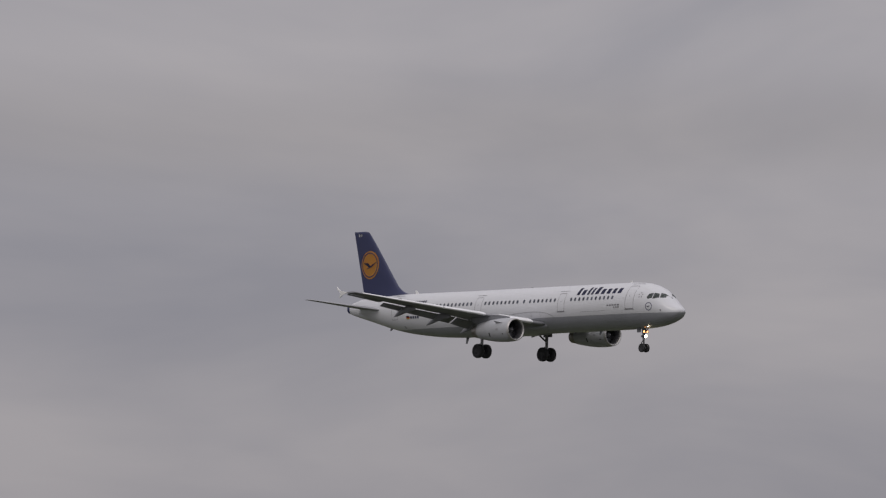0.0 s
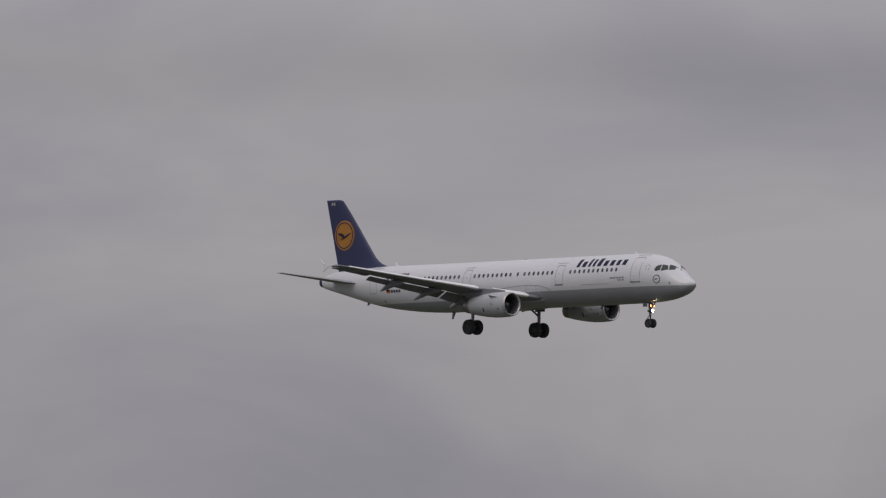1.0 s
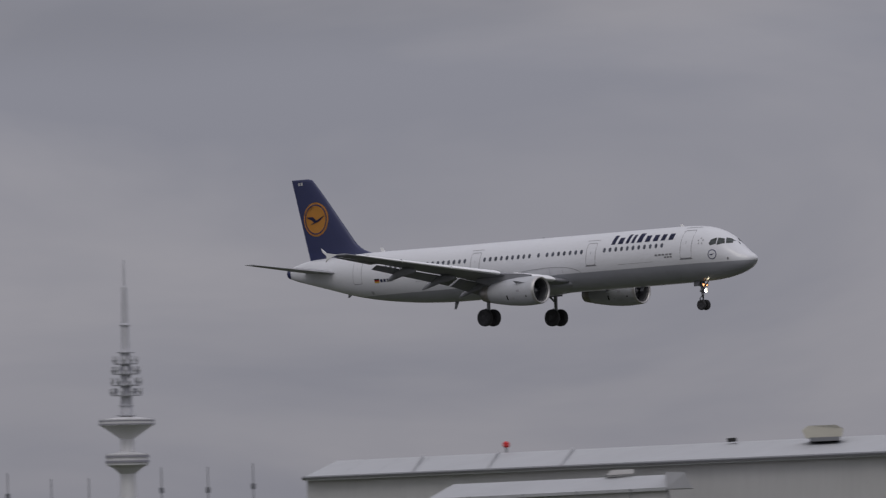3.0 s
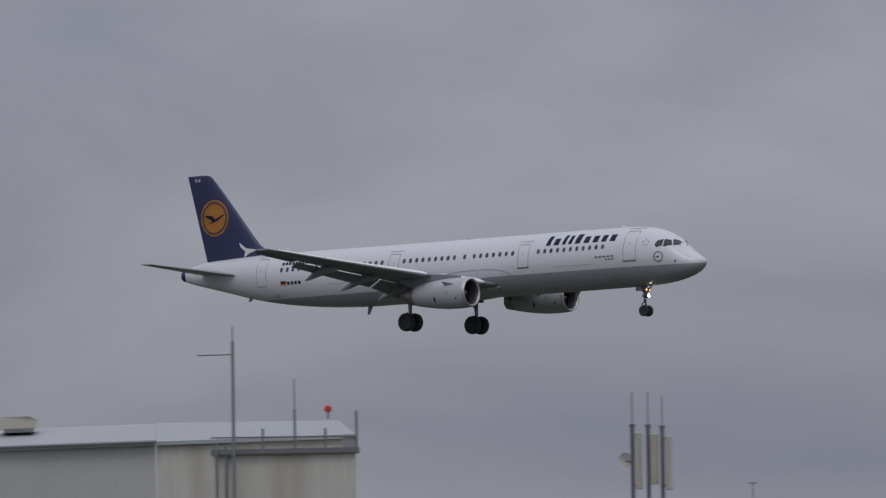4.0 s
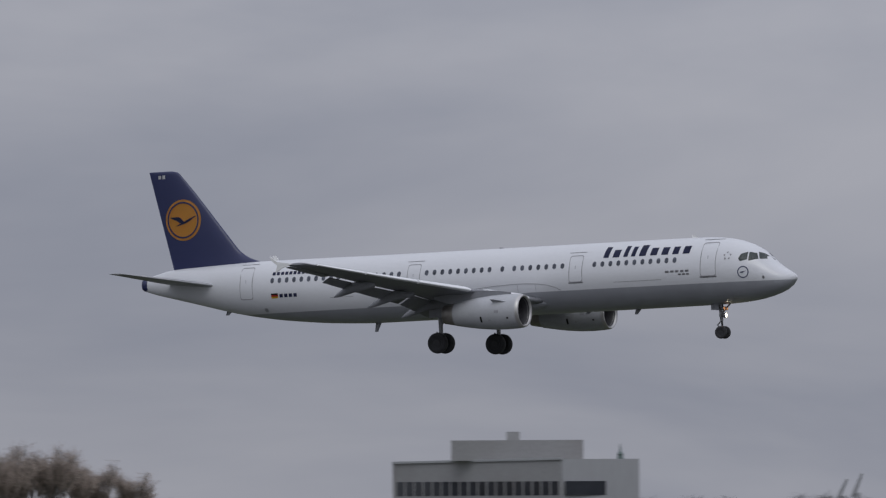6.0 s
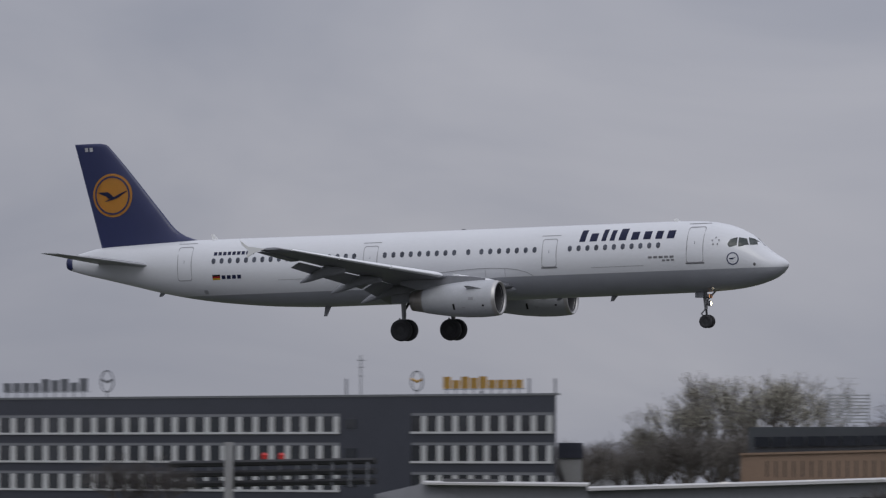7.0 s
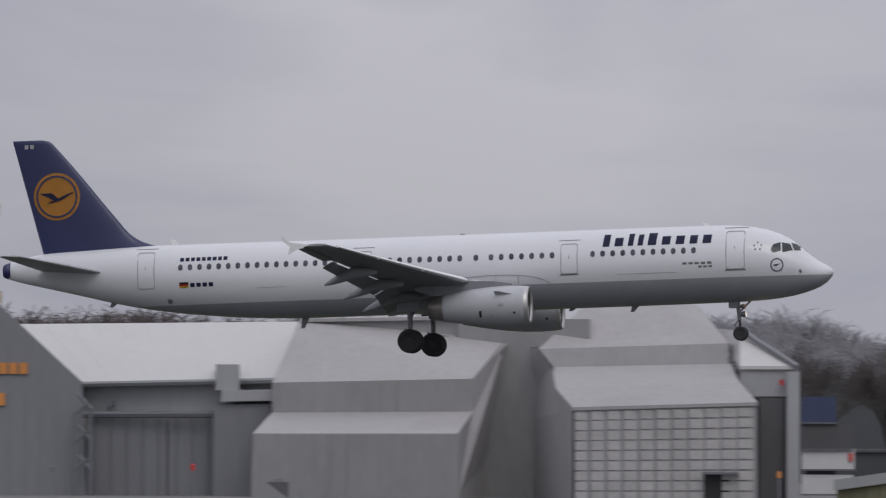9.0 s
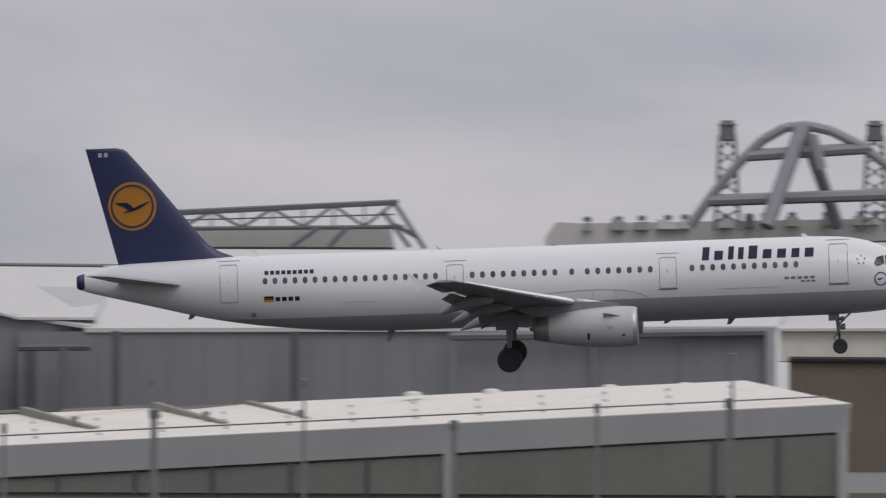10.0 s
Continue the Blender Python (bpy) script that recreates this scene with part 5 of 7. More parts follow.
    for az in (24.05, 23.96):
        part("lamp", lathe([(0, 0.25), (0.4, 0.3), (0.6, 0.1)], "z", 8, at(az, 28, 895)), M["red"], g)


build_hq()


# ---- tan brick offices with a dark roof storey ----
def build_tan_offices():
    Y0, Y1 = 1150, 1120
    def yy(az):
        return on(az, 21.515, Y0, 18.62, Y1)
    def hh(az, a, b):
        return lerp(a, b, (21.52 - az) / 2.9)
    t = thing("brick_offices", "tan brick office range with dark windows and roof storey", "building")
    part("wall", solid([(21.515, 40, Y0), (18.62, 67, Y1)], 16, [(18.62, Y1), (21.515, Y0)]), M["brick"], t)
    part("roof_storey", solid([(21.476, 40, Y0 + 1), (18.645, 67, Y1 + 1), (18.645, 95, Y1 + 1), (21.476, 88, Y0 + 1)], 14), M["slate"], t, "dark roof storey")
    part("coping", solid([(21.52, 38, Y0 - 0.2), (18.615, 65, Y1 - 0.2), (18.615, 69, Y1 - 0.2), (21.52, 42, Y0 - 0.2)], 1.2), M["brick"], t)
    for k in range(30):
        s0, s1 = (k + 0.06) / 30, (k + 0.94) / 30
        a0, a1 = lerp(21.45, 18.66, s0), lerp(21.45, 18.66, s1)
        am = (a0 + a1) / 2
        part("roof_window", face_box(a0, a1, hh(am, 52, 71), hh(am, 70, 86), yy(a0) + 1, yy(a1) + 1, 0.05, 0.1), M["pane_dark"], t)
    for k in range(16):
        a0 = lerp(20.165, 18.67, k / 16)
        a1 = a0 - 0.066
        for base, top in ((7, 38), (-44, -10)):
            win = part("window", face_box(a0, a1, lerp(base, base + 13, k / 16), lerp(top, top + 11, k / 16), yy(a0), yy(a1), 0.1, 0.1), M["pane_dark"], t)
            part("mullion", face_box((a0 + a1) / 2 + 0.003, (a0 + a1) / 2 - 0.003, lerp(base, base + 13, k / 16), lerp(top, top + 11, k / 16), yy(a0), yy(a0), 0.12, 0.08), M["girder"], win)
    for k in range(20):
        a0 = lerp(21.38, 20.43, k / 20)
        part("window", face_box(a0, a0 - 0.028, 0, lerp(28, 31, k / 20), yy(a0), yy(a0), 0.08, 0.1), M["pane_dark"], t)
    p = thing("brick_stair_tower", "plain tan brick stair tower between the offices", "building")
    part("wall", solid([(18.36, 113, 1110), (18.149, 113, 1108)], 10, [(18.149, 1108), (18.36, 1110)]), M["brick"], p)
    part("coping", solid([(18.365, 112, 1109.8), (18.145, 112, 1107.8), (18.145, 115, 1107.8), (18.365, 115, 1109.8)], 10.5), M["brown_brick"], p)
    b = thing("brick_offices", "tan brick office wing with dark roof storey behind the shed", "building")
    part("wall", solid([(18.095, 71, 1112), (16.9, 76, 1105)], 14, [(16.9, 1105), (18.095, 1112)]), M["brick"], b)
    part("roof_storey", solid([(18.1, 71, 1113), (16.9, 76, 1106), (16.9, 101, 1106), (18.1, 94, 1113)], 12), M["slate"], b)
    for k in range(12):
        a0 = lerp(18.04, 16.95, k / 12)
        part("window", face_box(a0, a0 - 0.062, 40, 62, on(a0, 18.095, 1112, 16.9, 1105), on(a0 - 0.062, 18.095, 1112, 16.9, 1105), 0.1, 0.1), M["pane_dark"], b)
        part("roof_window", face_box(a0, a0 - 0.07, 80, 94, on(a0, 18.1, 1113, 16.9, 1106), on(a0 - 0.07, 18.1, 1113, 16.9, 1106), 0.1, 0.1), M["pane_dark"], b)
    l = thing("link_block", "dark recessed link between the brick offices", "building")
    part("wall", solid([(18.64, 88, 1130), (18.05, 90, 1128)], 8, [(18.05, 1128), (18.64, 1130)]), M["slate"], l)
    # dark flat block behind with roof domes
    d = thing("dark_block", "dark flat-roofed block with pale rooflights before the wood", "building")
    part("wall", solid([(20.546, 140, 1190), (18.6, 146, 1180)], 30, [(18.6, 1180), (20.546, 1190)]), M["clad_dark"], d)
    part("wall_wing", solid([(17.6, 152, 1190), (16.55, 158, 1180)], 20, [(16.55, 1180), (17.6, 1190)]), M["clad_dark"], d)
    part("roof_box", solid([(17.15, 158, 1185), (16.62, 158, 1185), (16.62, 195, 1185), (17.13, 195, 1185)], 10), M["slate"], d)
    for az, h in ((20.08, 142), (19.66, 143), (18.98, 106), (17.72, 152), (16.8, 195)):
        part("rooflight", lathe([(0, 0.95), (0.16, 0.85), (0.3, 0.35), (0.32, 0.02)], "z", 16, at(az, h, 1184 if h > 110 else 1123)), M["shell"], d)
    s = thing("louvre_screen", "pale slatted roof screen beside the trees", "screen")
    for k in range(9):
        h = 96 + 6 * k
        part("slat", solid([(21.06, h, 1230), (20.83, h, 1230), (20.83, h + 2.2, 1230), (21.06, h + 2.2, 1230)], 0.3), M["clad_light"], s)
    for az in (21.05, 20.945, 20.84):
        part("post", rod((*at(az, 0, 1230.4).xy, 0), at(az, 150, 1230.4), 0.07), M["clad_light"], s)
    # block with machinery far behind the long hangar
    y = thing("plant_room", "sand-coloured block with white roof plant", "building")
    part("wall", solid([(15.088, 165, 1190), (14.632, 165, 1190), (14.632, 189, 1190), (15.088, 189, 1190)], 12), M["sand"], y)
    part("link_roof", solid([(16.6, 150, 1195), (14.3, 155, 1190), (14.3, 176, 1190), (16.6, 170, 1195)], 10, [(14.3, 1190), (16.6, 1195)]), M["clad_dark"], y)
    for az0, az1, h in ((15.39, 15.24, 216), (15.2, 14.98, 218), (14.97, 14.85, 218)):
        part("roof_plant", solid([(az0, 188, 1192), (az1, 188, 1192), (az1, h, 1192), (az0, h, 1192)], 5), M["shell"], y, "white roof plant")
    for k in range(14):
        az = 16.4 - 0.14 * k
        part("vent", lathe([(0, 0.25), (0.6, 0.25), (0.7, 0.1)], "z", 8, at(az, lerp(170, 175, k / 14), 1192)), M["clad_dark"], y)


build_tan_offices()


# ---- low sheds before the offices ----
def build_low_sheds():
    a = thing("long_low_shed", "long low grey shed with a white roof edge", "shed")
    part("wall", solid([(22.4, -24, 905), (20.03, 2, 895)], 14, [(20.03, 895), (22.4, 905)]), M["clad"], a)
    part("roof", slab([(22.41, -22, 904), (20.02, 5, 894), (20.02, 8, 912), (22.41, -19, 922)], 0.25), M["roof_white"], a, "white roof sheet")
    for k in range(34):
        s = k / 34
        az = lerp(22.36, 20.06, s)
        part("window", face_box(az, az - 0.052, lerp(-62, -38, s), lerp(-50, -27, s), on(az, 22.4, 905, 20.03, 895), on(az - 0.052, 22.4, 905, 20.03, 895), 0.1, 0.1), M["pane_dark"], a)
    for az, h in ((21.14, -10), (20.42, 1), (21.6, -14)):
        part("rooflight", lathe([(0, 0.9), (0.25, 0.8), (0.4, 0.3), (0.42, 0.02)], "z", 14, at(az, h - 3, 905)), M["roof_dirty"], a)
    g = thing("gabled_shed", "small grey shed with a shallow pale gable", "shed")
    part("front", solid([(23.46, -34, 880), (23.2, -14, 880), (22.33, -16, 878)], 12, [(22.33, 878), (23.46, 880)]), M["clad"], g)
    part("roof", slab([(23.2, -12, 879), (22.32, -14, 877), (22.32, -11, 890), (23.2, -9, 890)], 0.2), M["roof_white"], g)
    part("roof_fan", solid([(23.1, -10, 884), (22.8, -11, 884), (22.8, -6, 884), (23.1, -5, 884)], 3), M["clad_dark"], g)
    b = thing("flat_shed", "low shed with a white roof edge", "shed")
    part("wall", solid([(19.62, -52, 880), (18.47, -36, 876)], 12, [(18.47, 876), (19.62, 880)]), M["clad_dark"], b)
    part("roof", slab([(19.63, -49, 879), (18.46, -33, 875), (18.46, -31, 888), (19.63, -46, 892)], 0.2), M["roof_white"], b)
    for k in range(7):
        az = 19.2 - 0.1 * k
        part("window", face_box(az, az - 0.07, lerp(-74, -66, k / 7), lerp(-60, -53, k / 7), on(az, 19.62, 880, 18.47, 876), on(az, 19.62, 880, 18.47, 876), 0.15, 0.1), M["pane_dark"], b)
    c = thing("slate_shed", "slate-green clad shed with a pale sloping roof edge", "shed")
    part("wall", solid([(18.47, 2, 900), (17.0, 57, 930)], 20, [(17.0, 930), (18.47, 900)]), M["shed_slate"], c)
    part("roof", slab([(18.48, 4, 899), (16.99, 60, 929), (16.99, 66, 950), (18.48, 9, 922)], 0.3), M["roof_grey"], c)
    part("roof_edge", bar((18.48, 2, 898.9), (16.99, 57, 928.9), 0.28), M["clad_light"], c)
    for k in range(9):
        s = k / 9
        part("glazing", face_box(lerp(18.3, 17.2, s), lerp(18.3, 17.2, s + 0.1), lerp(-24, 14, s), lerp(-12, 28, s), on(lerp(18.3, 17.2, s), 18.47, 900, 17.0, 930), on(lerp(18.3, 17.2, s + 0.1), 18.47, 900, 17.0, 930), 0.12, 0.1), M["pane_dark"], c)
    part("roof_cowl", lathe([(0, 1.4), (0.5, 1.3), (0.8, 0.9), (0.9, 0.1)], "z", 16, at(17.72, 30, 920)), M["roof_dirty"], c)


build_low_sheds()


# ---- the long maintenance hangars ----
def build_long_hangar():
    t = thing("long_hangar", "long grey maintenance hangar with a white pitched roof", "hangar")
    A, B_ = (16.368, 38, 958), (14.25, 52, 968)
    part("front_wall", solid([(16.36, 37, 958.2), (14.25, 50, 968)], 10, [(14.25, 968), (16.36, 958.2)]), M["clad_light"], t)
    part("gable", solid([(17.165, 152, 1000), (16.915, 155, 986), (16.368, 40, 958)], 0.5, [(16.368, 958), (17.165, 1000)]), M["brown_brick"], t, "brown brick gable wall")
    part("roof", slab([(16.37, 42, 957), (14.2, 55, 967), (13.84, 172, 992), (16.915, 158, 985)], 0.4), M["roof_white"], t)
    part("verge", bar((16.372, 40, 956.8), (16.92, 157, 985), 0.45), M["girder"], t)
    part("gutter", bar((16.37, 38, 956.6), (14.22, 52, 966.6), 0.3), M["steel"], t)
    for k in range(20):
        s = (k + 1) / 21
        part("roof_seam", bar((lerp(16.37, 14.2, s), lerp(43, 56, s), lerp(957, 967, s)), (lerp(16.915, 13.84, s), lerp(159, 173, s), lerp(985, 992, s)), 0.008, 4), M["roof_white"], t)
    for k in range(6):                                               # sliding doors
        s0, s1 = k / 6, (k + 1) / 6
        a0, a1 = lerp(16.32, 14.28, s0), lerp(16.32, 14.28, s1)
        part("door_leaf", face_box(a0 - 0.004, a1 + 0.004, -110, lerp(-23, -14, s0), on(a0, 16.36, 958.2, 14.25, 968), on(a1, 16.36, 958.2, 14.25, 968), 0.15, 0.15), M["clad"], t)
        part("door_post", bar((a1, -110, on(a1, 16.36, 958, 14.25, 967.8)), (a1, lerp(-20, -12, s1), on(a1, 16.36, 958, 14.25, 967.8)), 0.22), M["clad_dark"], t)
    part("door_track", bar((16.34, -22, 957.6), (14.27, -12, 967.2), 0.25), M["steel"], t)
    for az, h in ((15.98, 0), (15.41, 2), (14.83, 5), (14.68, 18)):
        part("wall_lamp", lathe([(0, 0.35), (0.3, 0.4), (0.5, 0.2)], "y", 10, at(az, h, 957.6 + (16.36 - az) * 4.5)), M["girder"], t)
    part("wall_plate", face_box(16.26, 16.22, -2, 16, 958, 958, 0.3, 0.2), M["red"], t, "red and white wall plate")
    part("wall_plate", face_box(16.262, 16.218, 4, 10, 958, 958, 0.36, 0.1), M["shell"], t)
    part("canopy", solid([(14.72, 30, 966), (14.25, 32, 968), (14.25, 44, 968), (14.72, 38, 966)], 2), M["clad_light"], t)
    l = thing("roof_lamp", "red lamp on the hangar gable", "light")
    part("lens", lathe([(0, 0.3), (0.4, 0.32), (0.55, 0.1)], "z", 10, at(16.93, 158, 984)), M["beacon"], l)
    for k in range(3):
        part("bracket", bar((16.9 - 0.05 * k, 150 - 10 * k, 984), (16.9 - 0.05 * k, 162 - 10 * k, 984), 0.05), M["steel"], l)


build_long_hangar()


def build_gable_hangar():
    t = thing("gable_hangar", "tall grey gabled hangar with orange doors and plain orange lettering blocks", "hangar")
    part("gable_wall", solid([(13.245, 55, 955), (12.71, 237, 955), (12.475, 230, 955), (12.0, 84, 955)], 14, [(11.975, 955), (13.24, 955)]), M["clad"], t)
    corners = [(14.19, 55, 958), (13.245, 57, 954.5), (12.705, 239, 954.5)]
    part("roof_slope", slab(corners + [in_plane(13.6, 239, *corners)], 0.4), M["roof_grey"], t, "grey roof sheet")
    part("door_front", solid([(14.255, 48, 958), (13.245, 54, 955.3)], 12, [(13.245, 955.3), (14.255, 958)]), M["orange"], t, "orange hangar door")
    for k in range(5):
        s = (k + 0.5) / 5
        part("door_rib", bar((lerp(14.2, 13.28, s), 44, 955.2 + 2.6 * (1 - s)), (lerp(14.2, 13.28, s), -112, 955.2 + 2.6 * (1 - s)), 0.12, 4), M["orange"], t)
    for k in range(14):
        a0 = lerp(13.2, 12.06, k / 14)
        top = min(lerp(55, 236, (13.245 - a0) / 0.585), lerp(236, 84, max(0, (12.6 - a0)) / 0.6)) - 6
        part("sheet_joint", bar((a0, top, 954.9), (a0, -112, 954.95), 0.012, 4), M["clad"], t)
    for k in range(16):
        s = (k + 1) / 17
        part("roof_seam", bar((lerp(14.19, 13.245, s), 57, lerp(958, 954.5, s)), in_plane(lerp(13.6, 12.705, s), 239.5, *corners), 0.008, 4), M["roof_grey"], t)
    # external lattice truss and its A-frame over the roof
    tr = thing("roof_truss", "grey steel lattice truss carrying the hangar roof", "truss")
    ch = [((14.2, 58, 956), (13.62, 236, 962)), ((14.06, 52, 954), (13.5, 236, 960))]
    for a, b in ch:
        part("chord", bar(a, b, 0.28), M["girder"], tr)
    part("chord", bar((14.2, 60, 955.5), (14.2, -112, 955.5), 0.25), M["girder"], tr)
    part("chord", bar((14.06, 54, 954), (14.06, -112, 954), 0.25), M["girder"], tr)
    for k in range(5):
        s0, s1 = k / 5, (k + 1) / 5
        u, v = (s0, s1) if k % 2 else (s1, s0)
        p = [lerp(Vector(at(*ch[0][0])), Vector(at(*ch[0][1])), u), lerp(Vector(at(*ch[1][0])), Vector(at(*ch[1][1])), v)]
        q = [lerp(Vector(at(*ch[0][0])), Vector(at(*ch[0][1])), s0), lerp(Vector(at(*ch[1][0])), Vector(at(*ch[1][1])), s0)]
        part("web_bar", rod(*p, 0.17), M["girder"], tr)
        part("web_bar", rod(*q, 0.15), M["girder"], tr)
    for a, b in (((13.62, 236, 962), (13.46, 306, 962)), ((13.46, 306, 962), (13.24, 238, 962)), ((13.54, 270, 962), (13.35, 272, 962))):
        part("a_frame", bar(a, b, 0.3), M["girder"], tr)
    for h0, h1 in ((236, 236), (246, 252)):
        part("walkway_chord", bar((13.62, h0, 962), (12.45, h1 + 4, 962), 0.18), M["steel"], tr)
    for k in range(24):
        az = lerp(13.6, 12.47, k / 23)
        part("walkway_post", bar((az, 236, 962), (az, lerp(247, 255, k / 23), 962), 0.07, 4), M["steel"], tr)
    part("roof_house", solid([(12.56, 226, 963), (12.43, 224, 963), (12.43, 244, 963), (12.56, 246, 963)], 4), M["sand"], tr)
    # side ladder frames
    for az in (13.26, 12.0):
        f = thing("ladder_frame", "dark angular pipe frame on the hangar corner", "frame", "corner frames")
        for h in (30, -20, -70):
            part("strut", bar((az - 0.03, h + 18, 953.5), (az + 0.05, h - 8, 953.5), 0.16), M["girder"], f)
        part("upright", bar((az + 0.04, 30, 953.5), (az + 0.04, -124, 953.5), 0.18), M["girder"], f)
    # plain orange blocks where the operator's two lines stand, and a ring
    s = thing("hangar_sign", "orange blocks of a two-line wall sign on grey cladding", "sign")
    for z0, z1, a0, a1, n in ((98, 125, 12.765, 12.28, 9), (42, 72, 12.755, 12.4, 7)):
        for k in range(n):
            a = lerp(a0, a1, k / n)
            b = lerp(a0, a1, (k + 0.78) / n)
            tall = 1.0 if k in (0, 2, 4) else 0.74
            part("sign_block", face_box(a, b, z0, z0 + (z1 - z0) * tall, 955, 955, 0.25, 0.15), M["orange_sign"], s)
    c = at(12.895, 115, 954.8)
    bm = bmesh.new()
    pts = [c + Vector((0.95 * math.cos(a), 0, 1.05 * math.sin(a))) for a in np.linspace(0, 2 * math.pi, 25)]
    for p, q in zip(pts, pts[1:]):
        add_rod(bm, p, q, 0.12, sides=5)
    part("ring", bm, M["orange_sign"], s)
    # twin flues behind
    for az in (12.755, 12.498):
        f = thing("flue", "ochre cylindrical flue with a wider cap", "chimney", "twin flues")
        q = at(az, 0, 1010)
        part("pipe", lathe([(0, 0.85), (at(az, 398, 1010).z, 0.82)], "z", 20, (q.x, q.y, 0)), M["orange"], f)
        part("cap", lathe([(-1.2, 0.84), (-1.0, 1.0), (0, 1.02)], "z", 20, at(az, 399, 1010)), M["sand"], f)
        for k in range(5):
            part("band", lathe([(-0.1, 0.9), (0.1, 0.9)], "z", 20, at(az, 380 - 30 * k, 1010)), M["orange_sign"], f)


build_gable_hangar()


def build_mid_hangar():
    t = thing("mid_hangar", "grey hangar with a white pitched roof and tall sliding doors", "hangar")
    part("front_wall", solid([(12.0, 78, 962), (10.98, 86, 960)], 14, [(10.98, 960), (12.0, 962)]), M["clad_light"], t)
    part("roof", slab([(12.04, 82, 961), (10.97, 90, 959), (10.85, 192, 990), (12.34, 186, 990)], 0.35), M["roof_white"], t)
    part("gutter", bar((12.03, 79, 960.6), (10.98, 87, 958.8), 0.28), M["steel"], t)
    for k in range(10):
        s = (k + 1) / 11
        part("roof_seam", bar((lerp(12.04, 10.97, s), lerp(83, 91, s), 960), (lerp(12.34, 10.85, s), lerp(187, 193, s), 989.6), 0.008, 4), M["roof_white"], t)
    for k in range(3):
        a0, a1 = 11.97 - 0.43 * k, 11.97 - 0.43 * (k + 1) + 0.01
        part("door_leaf", face_box(a0, a1, -118, 24, 961, 961, 0.5, 0.3), M["clad"], t)
        for j in range(5):
            part("door_rib", bar((lerp(a0, a1, (j + 0.5) / 5), 22, 960.4), (lerp(a0, a1, (j + 0.5) / 5), -118, 960.4), 0.05, 4), M["clad"], t)
    part("door_track", bar((12.0, 26, 960), (10.98, 28, 959), 0.3), M["girder"], t)
    part("lift_house", solid([(11.29, 70, 958), (11.163, 70, 957.6), (11.163, 116, 957.6), (11.29, 116, 958)], 6), M["clad_light"], t)
    part("box_duct", solid([(11.26, 50, 957), (10.99, 52, 957), (10.99, 72, 957), (11.26, 70, 957)], 3), M["clad_light"], t)
    part("door_pocket", solid([(11.3, -118, 957.5), (11.0, -118, 957.5), (11.0, 46, 957.5), (11.3, 44, 957.5)], 3), M["clad"], t)
    part("wall_lamp", lathe([(0, 0.3), (0.35, 0.34), (0.5, 0.2)], "y", 10, at(11.85, 46, 960.8)), M["girder"], t)
    f = thing("corner_pipe", "dark zigzag pipe on the hangar corner", "pipe")
    for h in (48, -8, -60):
        part("elbow", bar((12.02, h + 14, 953.6), (11.95, h - 12, 953.6), 0.18), M["girder"], f)
    part("riser", bar((11.955, 40, 953.6), (11.955, -118, 953.6), 0.16), M["girder"], f)


build_mid_hangar()


